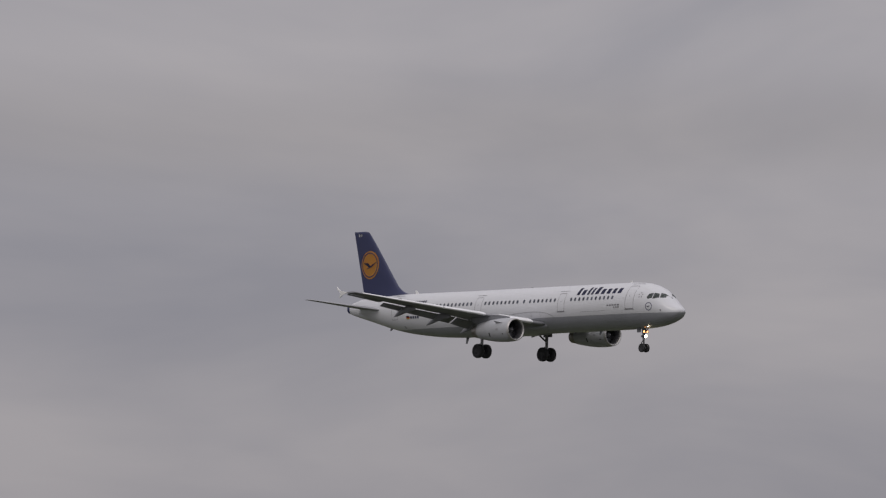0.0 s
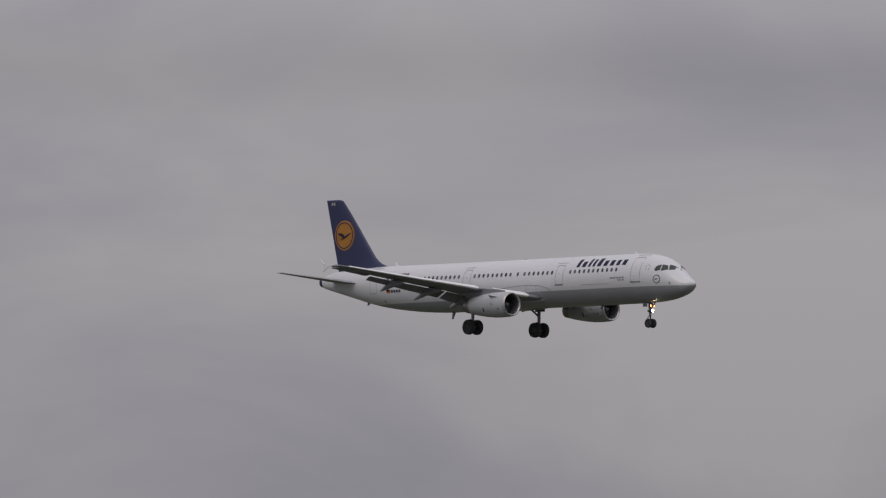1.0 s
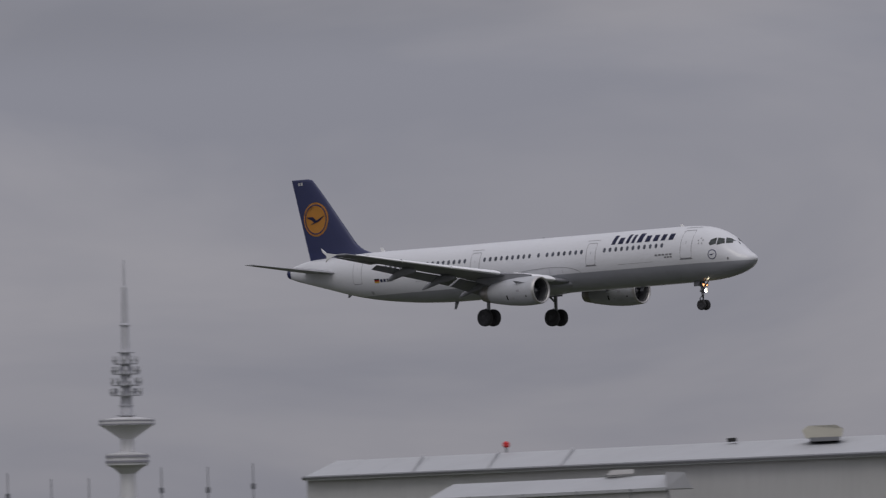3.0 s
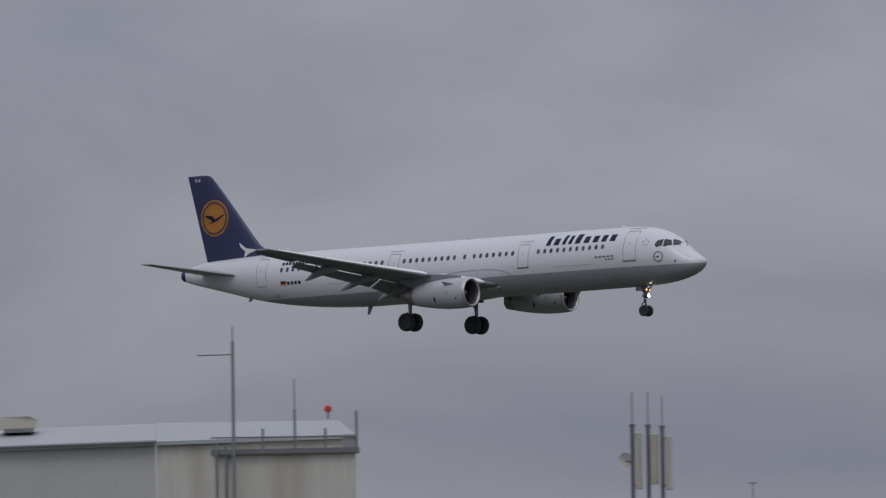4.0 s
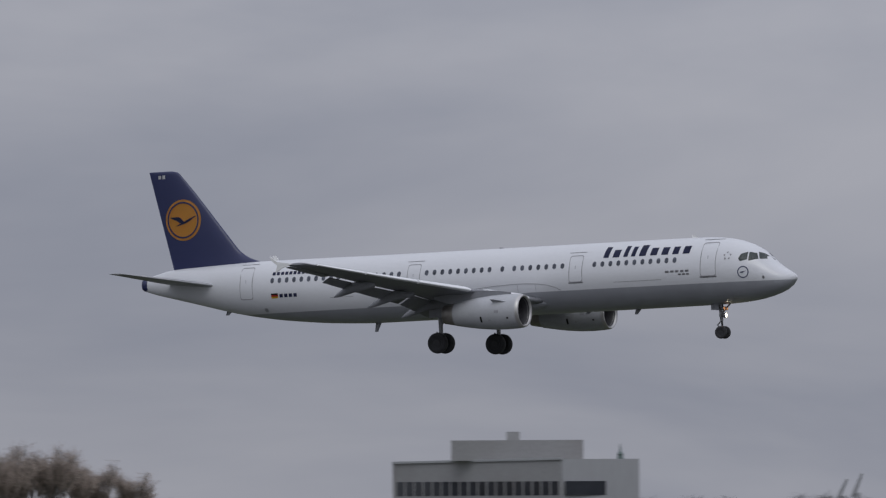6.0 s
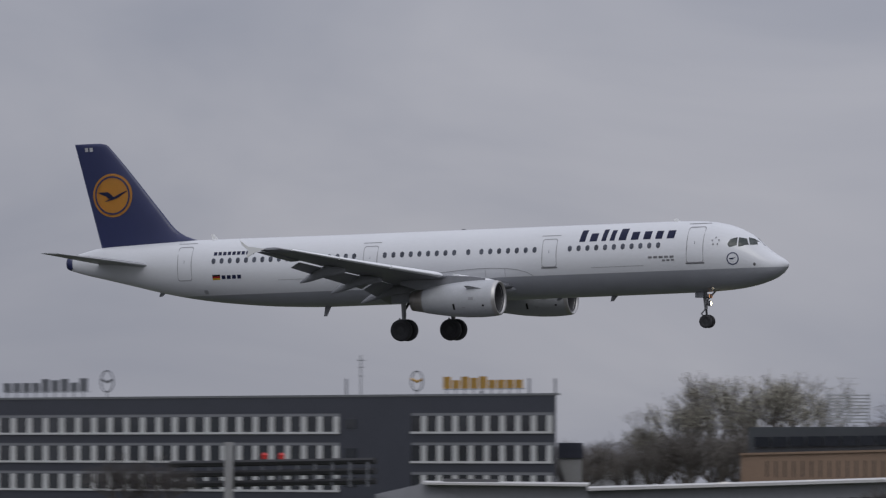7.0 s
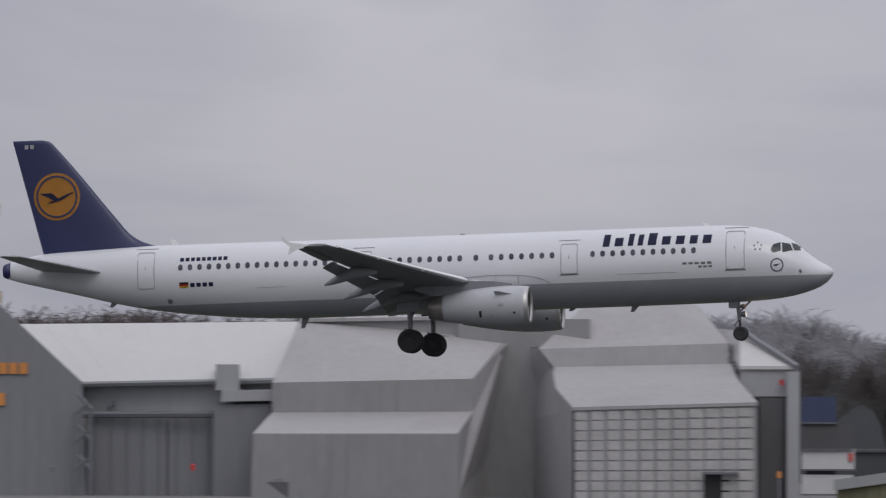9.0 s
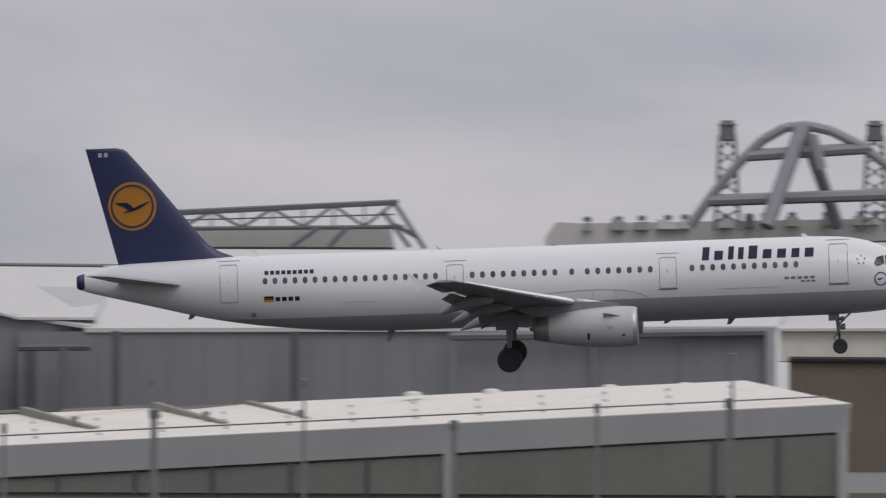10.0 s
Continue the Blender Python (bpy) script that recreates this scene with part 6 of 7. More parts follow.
def build_tail_docks():
    """Two stepped, sheeted extensions over the aircraft tails."""
    a = thing("stepped_dock", "stepped tail dock in pale scaffold sheeting", "hangar extension", "tail docks")
    part("upper_tier", solid([(10.99, 84, 952), (9.92, 92, 950), (9.72, 160, 958), (10.84, 195, 960)], 24, None), M["tent"], a)
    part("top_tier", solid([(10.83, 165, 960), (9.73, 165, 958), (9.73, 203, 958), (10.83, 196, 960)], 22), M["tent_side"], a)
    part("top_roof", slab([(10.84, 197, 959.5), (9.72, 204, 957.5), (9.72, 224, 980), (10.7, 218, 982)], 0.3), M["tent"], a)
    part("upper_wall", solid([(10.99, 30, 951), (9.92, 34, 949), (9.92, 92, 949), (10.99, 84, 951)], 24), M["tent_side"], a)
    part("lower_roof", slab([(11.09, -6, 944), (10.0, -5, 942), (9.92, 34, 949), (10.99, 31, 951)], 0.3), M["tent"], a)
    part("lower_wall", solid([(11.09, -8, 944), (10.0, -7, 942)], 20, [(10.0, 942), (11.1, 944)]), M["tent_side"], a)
    part("side_wall", solid([(10.0, -7, 942), (9.925, 32, 949), (9.92, 92, 949), (9.74, 165, 958), (9.7, 165, 975), (9.7, -7, 975)], 0.3, [(9.7, 975), (10.0, 942)]), M["tent"], a)
    for k in range(12):
        s = (k + 0.5) / 12
        part("sheet_joint", bar((lerp(11.07, 10.02, s), -10, 943), (lerp(11.08, 10.02, s), -118, 943), 0.03, 4), M["conc"], a)
        part("sheet_joint", bar((lerp(10.97, 9.94, s), lerp(83, 91, s), 949.7), (lerp(10.97, 9.94, s), 34, 949.7), 0.03, 4), M["conc"], a)
    for k in range(10):
        part("vent", face_box(10.78 - 0.11 * k, 10.72 - 0.11 * k, 166, 168, 958.5, 958.5, 0.4, 0.2), M["clad_dark"], a)
    for k in range(8):
        az = lerp(10.75, 9.8, k / 7)
        part("roof_rib", bar((az, lerp(199, 206, k / 7), 959), (az, lerp(219, 225, k / 7), 980), 0.08, 4), M["clad"], a)
    b = thing("stepped_dock", "stepped tail dock with a gridded panel front", "hangar extension", "tail docks")
    part("top_tier", solid([(9.57, 145, 955), (9.43, 190, 958), (9.2, 262, 962), (8.72, 222, 960), (8.62, 180, 957), (8.55, 155, 955)], 24), M["tent"], b)
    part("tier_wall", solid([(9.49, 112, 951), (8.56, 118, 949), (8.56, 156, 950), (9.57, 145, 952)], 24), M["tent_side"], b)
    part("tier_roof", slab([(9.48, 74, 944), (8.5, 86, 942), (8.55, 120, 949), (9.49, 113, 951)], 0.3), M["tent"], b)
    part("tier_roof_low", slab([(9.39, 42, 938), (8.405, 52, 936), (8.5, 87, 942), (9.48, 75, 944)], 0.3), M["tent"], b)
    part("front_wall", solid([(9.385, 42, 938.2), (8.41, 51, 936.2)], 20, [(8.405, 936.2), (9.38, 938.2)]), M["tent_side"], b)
    part("side_wall", solid([(9.39, 40, 938), (9.48, 76, 944), (9.5, 112, 951), (9.575, 148, 953), (9.72, 150, 968), (9.72, 10, 968)], 0.3, [(9.72, 968), (9.39, 938)]), M["tent"], b)
    for i in range(11):
        for j in range(9):
            a0 = lerp(9.375, 8.42, i / 11)
            a1 = a0 - 0.079
            base = lerp(-124, lerp(36, 45, i / 11), j / 9)
            if 8.52 < a1 and a0 < 8.72 and j < 2:
                continue
            part("wall_panel", face_box(a0, a1, base + 1.2, base + 16.4, 938.2 - 2 * i / 11, 938.2 - 2 * i / 11, 0.15, 0.12), M["panel"], b)
    # no opening here: a near-black sheet stands for the doorway's shade
    part("doorway", face_box(8.69, 8.52, -124, -76, 936.8, 936.8, 0.3, 0.3), M["dark"], b, "dark sheet for the shade inside a doorway")
    part("awning", face_box(8.70, 8.51, -76, -72, 936, 936, 0.6, 1.0), M["girder"], b)
    g = thing("dock_link", "grey sheeted link between the two docks", "building")
    part("wall", solid([(10.0, 198, 958), (9.3, 198, 956)], 4, [(9.3, 956), (10.0, 958)]), M["tent_side"], g)
    w = thing("side_wall_house", "grey hangar side with tall door slot and pale column", "building")
    part("wall", solid([(8.5, 64, 945), (8.18, 110, 945)], 16, [(8.18, 945), (8.5, 945)]), M["clad"], w)
    part("slope_roof", slab([(8.62, 182, 965), (8.5, 178, 950), (8.2, 116, 944), (8.5, 116, 944)], 0.3), M["roof_white"], w)
    part("verge", bar((8.5, 180, 949), (8.19, 114, 943.5), 0.3), M["steel"], w)
    # dark grey sheet on the wall in place of the shaded slot
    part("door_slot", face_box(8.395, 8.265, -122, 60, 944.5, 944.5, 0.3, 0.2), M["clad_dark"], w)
    part("column", solid([(8.25, -122, 943), (8.183, -122, 943), (8.183, 106, 943), (8.25, 106, 943)], 2), M["clad_light"], w)
    part("fascia", face_box(8.5, 8.19, 62, 112, 944.6, 944.6, 0.3, 0.3), M["clad_light"], w)
    part("wall_plate", face_box(8.29, 8.268, 82, 92, 944, 944, 0.4, 0.2), M["red"], w)
    # low white office containers beside
    for az0, az1, h0, h1, mat in ((8.17, 7.89, -66, -30, "shell"), (8.17, 7.895, -110, -76, "shell"), (8.17, 7.9, -30, 14, "clad_dark"), (8.17, 7.99, 17, 62, "tarp")):
        Y = 1000
        o = thing("office_container", {"shell": "white office container with a red plate", "clad_dark": "dark open upper deck on the containers", "tarp": "blue tarpaulin over scaffolding"}[mat], "container", "stacked containers")
        part("body", solid([(az0, h0, Y), (az1, h0, Y), (az1, h1, Y), (az0, h1, Y)], 4), M[mat], o)
        if mat == "shell":
            part("plate", face_box(7.92, 7.9, h0 + 14, h1 - 8, Y, Y, 0.2, 0.1), M["red"], o)
            part("window", face_box(az0 - 0.02, az1 + 0.1, h0 - 10, h0 - 0.5, Y, Y, 0.0, 0.2), M["pane_dark"], o)
        part("deck", solid([(az0 + 0.003, h0 - 3, Y - 0.3), (az1 - 0.003, h0 - 3, Y - 0.3), (az1 - 0.003, h0, Y - 0.3), (az0 + 0.003, h0, Y - 0.3)], 4.5), M["girder"], o)
    c = thing("ground_power_cart", "dark service cart on the apron", "cart")
    part("body", solid([(11.02, -122, 925), (10.9, -122, 925), (10.9, -92, 925), (11.02, -92, 925)], 2, [(10.9, 925), (11.02, 925)]), M["clad_dark"], c)
    part("hood", solid([(10.99, -92, 925.2), (10.92, -92, 925.2), (10.93, -86, 925.2), (10.98, -86, 925.2)], 1.5), M["steel"], c)
    for az, h, mat in ((11.41, -66, "red"), (12.16, -70, "girder"), (8.29, -76, "orange_sign")):
        p = thing("marker_post", "small marker post on the apron", "post", "marker posts")
        q = at(az, h, 930)
        part("post", rod((q.x, q.y, 0), q, 0.07), M["steel"], p)
        part("head", lathe([(-0.3, 0.18), (0.2, 0.18), (0.3, 0.05)], "z", 8, q), M[mat], p)


build_tail_docks()


# ---- long workshop with a pale roof, nearest to the runway ----
def build_workshop():
    def wy(az):
        return on(az, 5.8, 805.4, 1.19, 770.4)

    t = thing("workshop", "long low workshop with a pale dirty roof and olive gable", "workshop")
    part("gable", solid([(7.985, -86, 820), (6.455, -15, 812), (5.825, -66, 806)], 2, [(5.825, 806), (7.985, 820)]), M["olive"], t, "olive corrugated gable wall")
    part("gable_edge", solid([(8.0, -104, 819.4), (6.455, -33, 811.4), (6.455, -13, 811.4), (8.0, -85, 819.4)], 0.4), M["clad_light"], t, "light grey verge board")
    part("gable_edge", solid([(6.455, -33, 811.4), (5.815, -80, 805.3), (5.815, -60, 805.3), (6.455, -13, 811.4)], 0.4), M["clad_light"], t, "light grey verge board")
    for k in range(28):
        s = (k + 0.5) / 28
        az = lerp(7.95, 5.86, s)
        top = lerp(-86, -15, (7.985 - az) / 1.53) if az > 6.455 else lerp(-15, -66, (6.455 - az) / 0.63)
        part("corrugation", bar((az, top - 4, lerp(819.7, 805.8, s)), (az, -135, lerp(819.7, 805.8, s)), 0.06, 4), M["olive"], t)
    part("roof", slab([(5.82, -55, 805), (1.17, 26, 770), (1.73, 66, 800), (6.45, -11, 845)], 0.35), M["roof_dirty"], t, "pale stained roof")
    part("fascia", solid([(5.825, -112, 805), (1.175, -24, 770), (1.175, 24, 770), (5.825, -56, 805)], 0.8), M["clad_light"], t, "light grey fascia")
    part("front_wall", solid([(5.8, -112, 805.6), (1.19, -24, 770.6)], 10, [(1.19, 770.6), (5.8, 805.6)]), M["bay"], t)
    for k in range(14):
        s0, s1 = (k + 0.002) / 14, (k + 0.998) / 14
        a0, a1 = lerp(5.78, 1.2, s0), lerp(5.78, 1.2, s1)
        c = [at(a0, lerp(-135, -138, s0), wy(a0)), at(a1, lerp(-135, -138, s1), wy(a1)), at(a1, lerp(-116, -29, s1), wy(a1)), at(a0, lerp(-116, -29, s0), wy(a0))]
        bm = bmesh.new()
        rings(bm, [[p - Vector((0, 0.2, 0)) for p in c], [p + Vector((0, 0.1, 0)) for p in c]])
        part("glazed_bay", bm, M["bay"], t)
    for az in (5.39, 4.98, 4.57, 4.15, 3.745, 1.897, 1.56):
        part("bay_post", bar((az, lerp(-112, -26, (5.8 - az) / 4.6), wy(az) - 0.35), (az, -146, wy(az) - 0.35), 0.13), M["clad_dark"], t)
    for az in (3.31, 1.215):
        part("bay_post", bar((az, lerp(-112, -24, (5.8 - az) / 4.6), wy(az) - 0.45), (az, -146, wy(az) - 0.45), 0.4), M["clad_light"], t, "pale broad post")
    # upstands between the roof fields, with small vents
    for az, h in ((6.2, 3), (5.57, 9), (4.87, 18), (4.37, 21)):
        s = (6.45 - az) / 4.72
        back, front = (az, h, lerp(845, 800, s) - 1), (az - 0.37, h - 35, lerp(845, 800, s) - 24)
        part("roof_upstand", bar(back, front, 0.42, 4), M["upstand"], t, "olive-grey roof upstand")
        part("roof_upstand", bar(back, (az + 0.5, h - 9, lerp(845, 800, s) - 1), 0.16, 4), M["upstand"], t)
        part("roof_vent", lathe([(0, 0.2), (0.45, 0.2), (0.5, 0.34), (0.7, 0.3)], "z", 10, at(front[0] + 0.1, front[1] + 9, front[2] + 4)), M["steel"], t)
    for az, h in ((3.5, 43), (3.08, 48), (2.45, 56), (2.05, 60)):
        part("rooflight", lathe([(0, 0.7), (0.2, 0.65), (0.35, 0.3), (0.36, 0.02)], "z", 14, at(az, h - 6, 812)), M["shell"], t)
    part("lightning_wire", bar((5.7, -36, 798), (1.3, 38, 775), 0.06), M["girder"], t)
    for k in range(40):
        s = (k + 0.5) / 40
        row = k % 3
        part("roof_bolt", lathe([(0, 0.16), (0.2, 0.16), (0.22, 0.02)], "z", 6, at(lerp(5.9, 1.4, s) + 0.12 * row, lerp(-48, 34, s) + 11 * row, lerp(808, 774, s) + 9 * row)), M["roof_grey"], t)
    # poles before it
    for az, top, r in ((5.675, -18, 0.13), (5.81, -12, 0.22), (4.876, 8, 0.26), (4.89, 62, 0.09), (4.08, 62, 0.12), (3.28, -10, 0.22), (2.52, 20, 0.14), (1.8, 110, 0.12), (1.82, 30, 0.2), (7.3, -60, 0.1)):
        p = thing("fence_pole", "grey steel pole with a small top box before the workshop", "pole", "poles before the workshop")
        q = at(az, top, 762)
        part("shaft", rod((q.x, q.y, 0), q, r, r * 0.8), M["steel"], p)
        part("top_box", lathe([(-0.5, r * 1.5), (0.1, r * 1.5), (0.2, r * 0.5)], "z", 8, q), M["girder"], p)


build_workshop()


# ---- the big hangars behind ----
def build_big_hangars():
    Y = 1250
    t = thing("great_hangar", "great grey hangar with white roof and roof truss", "hangar")
    part("annex_wall", solid([(6.88, 150, Y), (6.5, 226, Y), (6.3, 230, Y), (5.93, 201, Y), (5.6, 171, Y), (5.193, 171, Y)], 40, [(5.193, Y), (6.88, Y)]), M["clad"], t)
    part("low_wall", solid([(8.2, 90, Y - 12), (5.745, 96, Y - 12)], 20, [(5.745, Y - 12), (8.2, Y - 12)]), M["slate"], t)
    part("stair_block", solid([(6.85, 60, Y + 45), (6.72, 60, Y + 45), (6.72, 232, Y + 45), (6.85, 232, Y + 45)], 6), M["clad_light"], t)
    part("annex_roof", slab([(5.6, 174, Y - 1), (5.193, 174, Y - 1), (5.15, 215, Y + 22), (5.75, 215, Y + 22)], 0.3), M["roof_white"], t)
    part("annex_verge", slab([(5.95, 204, Y - 1), (5.6, 174, Y - 1), (5.75, 215, Y + 22), (5.98, 228, Y + 22)], 0.3), M["roof_white"], t)
    part("front_wall", solid([(5.6, 148, Y - 2), (1.57, 160, Y - 10)], 50, [(1.57, Y - 10), (5.6, Y - 2)]), M["clad"], t)
    part("roof", slab([(5.25, 155, Y - 3), (1.55, 162, Y - 11), (1.4, 284, Y + 46), (4.95, 284, Y + 46)], 0.5), M["roof_white"], t)
    corners = [(5.75, 186, Y + 2), (5.2, 158, Y - 2.5), (4.95, 262, Y + 40)]
    part("left_roof", slab(corners + [in_plane(5.75, 264, *corners)], 0.4), M["roof_white"], t)
    # flat grey sheet over the white roof, painting the shaded slope of a valley
    valley = [in_plane(az, h, *corners) for az, h in ((5.25, 183), (5.17, 181), (5.07, 228), (5.49, 228))]
    part("roof_valley", slab([(az, h, y - 0.3) for az, h, y in valley], 0.1), M["roof_grey"], t)
    for k in range(22):
        s = k / 21
        part("wall_joint", bar((lerp(5.55, 1.62, s), lerp(147, 159, s), on(lerp(5.55, 1.62, s), 5.6, Y - 2.2, 1.57, Y - 10.2)), (lerp(5.55, 1.62, s), -60, on(lerp(5.55, 1.62, s), 5.6, Y - 2.2, 1.57, Y - 10.2)), 0.03, 4), M["clad"], t)
    for az in (5.08, 4.13, 3.29, 2.54, 2.08):
        part("pilaster", bar((az, 150, Y - 9), (az, -60, Y - 9), 0.55 if az > 3.5 else 0.3), M["clad_dark" if az > 3.5 else "clad"], t)
    part("end_pilaster", bar((1.6, 156, Y - 11), (1.6, -60, Y - 11), 0.6), M["clad_light"], t)
    part("door_lintel", bar((3.3, 142, Y - 9), (1.58, 152, Y - 11), 0.5), M["girder"], t)
    part("porch_lintel", bar((5.6, 120, Y - 6), (5.22, 121, Y - 6), 0.4), M["clad_dark"], t)
    # the porch's inner shade as a dark sheet ahead of the wall
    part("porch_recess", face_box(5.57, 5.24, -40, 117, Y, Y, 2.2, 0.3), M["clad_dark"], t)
    part("porch_post", bar((5.36, 120, Y - 6), (5.36, -60, Y - 6), 0.55), M["girder"], t)
    part("wall_sign", face_box(3.74, 3.64, 186, 212, Y + 9, Y + 9, 1.0, 0.4), M["orange_sign"], t, "orange block of a wall sign")
    # roof body with the lattice truss on it
    part("upper_wall", solid([(4.7, 300, Y + 62), (3.6, 300, Y + 62), (3.62, 336, Y + 62), (4.66, 332, Y + 62)], 20), M["roof_white"], t)
    part("ridge_cap", bar((5.8, 266, Y + 40), (4.95, 264, Y + 40), 0.3), M["girder"], t)
    tr = thing("roof_lattice", "grey lattice truss over the hangar roof", "truss")
    Yt = Y + 58
    for h0, h1, a0, a1 in ((356, 378, 4.9, 3.6), (360, 381, 4.86, 3.58), (331, 336, 4.9, 3.55)):
        part("chord", bar((a0, h0, Yt), (a1, h1, Yt), 0.27), M["girder"], tr)
    for k in range(8):
        s0, s1 = k / 8, (k + 1) / 8
        low = [(lerp(4.9, 3.6, q), lerp(332, 337, q), Yt) for q in (s0, s1)]
        top = [(lerp(4.9, 3.6, q), lerp(357, 379, q), Yt) for q in (s0, s1)]
        part("web_bar", bar(*((low[0], top[1]) if k % 2 else (top[0], low[1])), 0.2), M["girder"], tr)
        part("hanger", bar(top[0], low[0], 0.13), M["girder"], tr)
    part("mid_chord", bar((4.9, 345, Yt), (3.6, 358, Yt), 0.1), M["girder"], tr)
    for a, b in (((3.6, 378, Yt), (3.44, 298, Yt)), ((3.66, 362, Yt), (3.52, 300, Yt)), ((3.6, 340, Yt), (3.48, 318, Yt)), ((4.9, 356, Yt), (4.98, 318, Yt)), ((4.0, 336, Yt - 2), (4.15, 300, Yt - 2)), ((3.85, 336, Yt - 2), (3.95, 300, Yt - 2))):
        part("end_strut", bar(a, b, 0.3), M["girder"], tr)
    # roof machinery row
    part("plant_wall", solid([(2.8, 300, Y + 80), (0.2, 320, Y + 80), (0.2, 358, Y + 80), (2.6, 343, Y + 80), (2.74, 345, Y + 80), (2.8, 318, Y + 80)], 14), M["roof_white"], t)
    rng = random.Random(4)
    for k in range(16):
        az = lerp(2.6, 0.3, k / 16) + rng.uniform(-0.05, 0.05)
        h = lerp(342, 360, k / 16)
        w = rng.uniform(0.012, 0.06)
        v = thing("roof_plant_unit", "small grey roof ventilation unit", "ventilator", "roof plant units")
        part("casing", solid([(az + w, h - 12, Y + 79), (az - w, h - 12, Y + 79), (az - w, h + rng.uniform(0, 9), Y + 79), (az + w, h + rng.uniform(0, 9), Y + 79)], 3), M[rng.choice(("clad_light", "shell", "shell", "roof_white", "steel"))], v)
        part("cowl", lathe([(0, 0.5), (0.5, 0.55), (0.7, 0.2)], "z", 10, at(az, h + 4, Y + 80.5)), M["steel"], v)
    # steel arch with its two towers
    a = thing("hangar_arch", "blue-grey steel arch spanning the hangar roof", "arch")
    Ya = Y + 70
    arc = [(2.03, 338), (1.9, 398), (1.77, 450), (1.64, 492), (1.52, 514), (1.4, 517), (1.28, 508), (1.12, 482), (0.95, 440), (0.75, 392), (0.6, 345)]
    for p, q in zip(arc, arc[1:]):
        part("arch_segment", bar((*p, Ya), (*q, Ya), 0.62, 8), M["arch"], a)
    for h, a0, a1 in ((388, 1.93, 0.72), (468, 1.72, 1.06)):
        part("cross_tie", bar((a0, h - 4, Ya), (a1, h + 10, Ya), 0.75, 8), M["arch"], a)
    for p, q, r in (((1.43, 515, Ya - 1), (1.62, 338, Ya - 6), 0.95), ((1.43, 515, Ya + 1), (1.24, 338, Ya + 8), 0.8), ((1.38, 500, Ya - 3), (1.33, 440, Ya - 3), 0.7)):
        part("leg", bar(p, q, r, 8), M["arch"], a)
    for az in (1.83, 1.045, 0.3):
        w = thing("lattice_pylon", "grey lattice pylon with a dark head", "pylon", "arch pylons")
        q = at(az, 0, Ya + 4)
        for dx in (-0.9, 0.9):
            part("leg", rod((q.x + dx * 1.7, q.y, at(az, 330, Ya + 4).z), (q.x + dx, q.y, at(az, 500, Ya + 4).z), 0.22), M["steel"], w)
        for k in range(6):
            h = 345 + 26 * k
            s = 1.7 - 0.7 * k / 6
            part("brace", rod((q.x - 0.9 * s, q.y, at(az, h, Ya + 4).z), (q.x + 0.9 * s, q.y, at(az, h + 24, Ya + 4).z), 0.12), M["steel"], w)
            part("brace", rod((q.x + 0.9 * s, q.y, at(az, h, Ya + 4).z), (q.x - 0.9 * s, q.y, at(az, h + 24, Ya + 4).z), 0.12), M["steel"], w)
        part("head", box(q.x - 0.95, q.x + 0.95, q.y - 0.9, q.y + 0.9, at(az, 490, Ya + 4).z, at(az, 517, Ya + 4).z, 0.1), M["girder"], w, "dark pylon head")
        part("platform", box(q.x - 1.1, q.x + 1.1, q.y - 1.1, q.y + 1.1, at(az, 517, Ya + 4).z, at(az, 520, Ya + 4).z), M["steel"], w)
        part("lamp_row", box(q.x - 0.8, q.x + 0.8, q.y - 0.2, q.y + 0.2, at(az, 520, Ya + 4).z, at(az, 526, Ya + 4).z), M["steel"], w)
    m = thing("ventilation_shaft", "grey ribbed ventilation shaft on the skyline", "shaft")
    part("body", lathe([(at(6.34, 300, 1300).z, 0.75), (at(6.34, 352, 1300).z, 0.7), (at(6.34, 356, 1300).z, 0.5)], "z", 12, (*at(6.34, 0, 1300).xy, 0)), M["conc"], m)
    part("pole", rod((*at(6.34, 0, 1300).xy, 0), at(6.34, 300, 1300), 0.5), M["conc"], m)
    for k in range(5):
        part("rib", lathe([(0, 0.85), (0.3, 0.85)], "z", 12, at(6.34, 308 + 9 * k, 1300)), M["clad_dark"], m)
    # pale side building and yard at the end
    e = thing("pale_shed", "pale shed at the end of the great hangar", "shed")
    part("wall", solid([(1.55, 100, Y - 60), (0.2, 100, Y - 60), (0.2, 158, Y - 60), (1.55, 158, Y - 60)], 20), M["pale_wall"], e)
    part("roof", slab([(1.56, 158, Y - 61), (0.2, 160, Y - 61), (0.2, 166, Y - 40), (1.56, 164, Y - 40)], 0.3), M["roof_white"], e)
    part("base_wall", solid([(1.5, 103, Y - 61), (0.2, 103, Y - 61)], 10, [(0.2, Y - 61), (1.5, Y - 61)]), M["brown_brick"], e)
    part("sill", bar((1.5, 103, Y - 61.4), (0.2, 101, Y - 61.4), 0.35), M["dark"], e)


build_big_hangars()


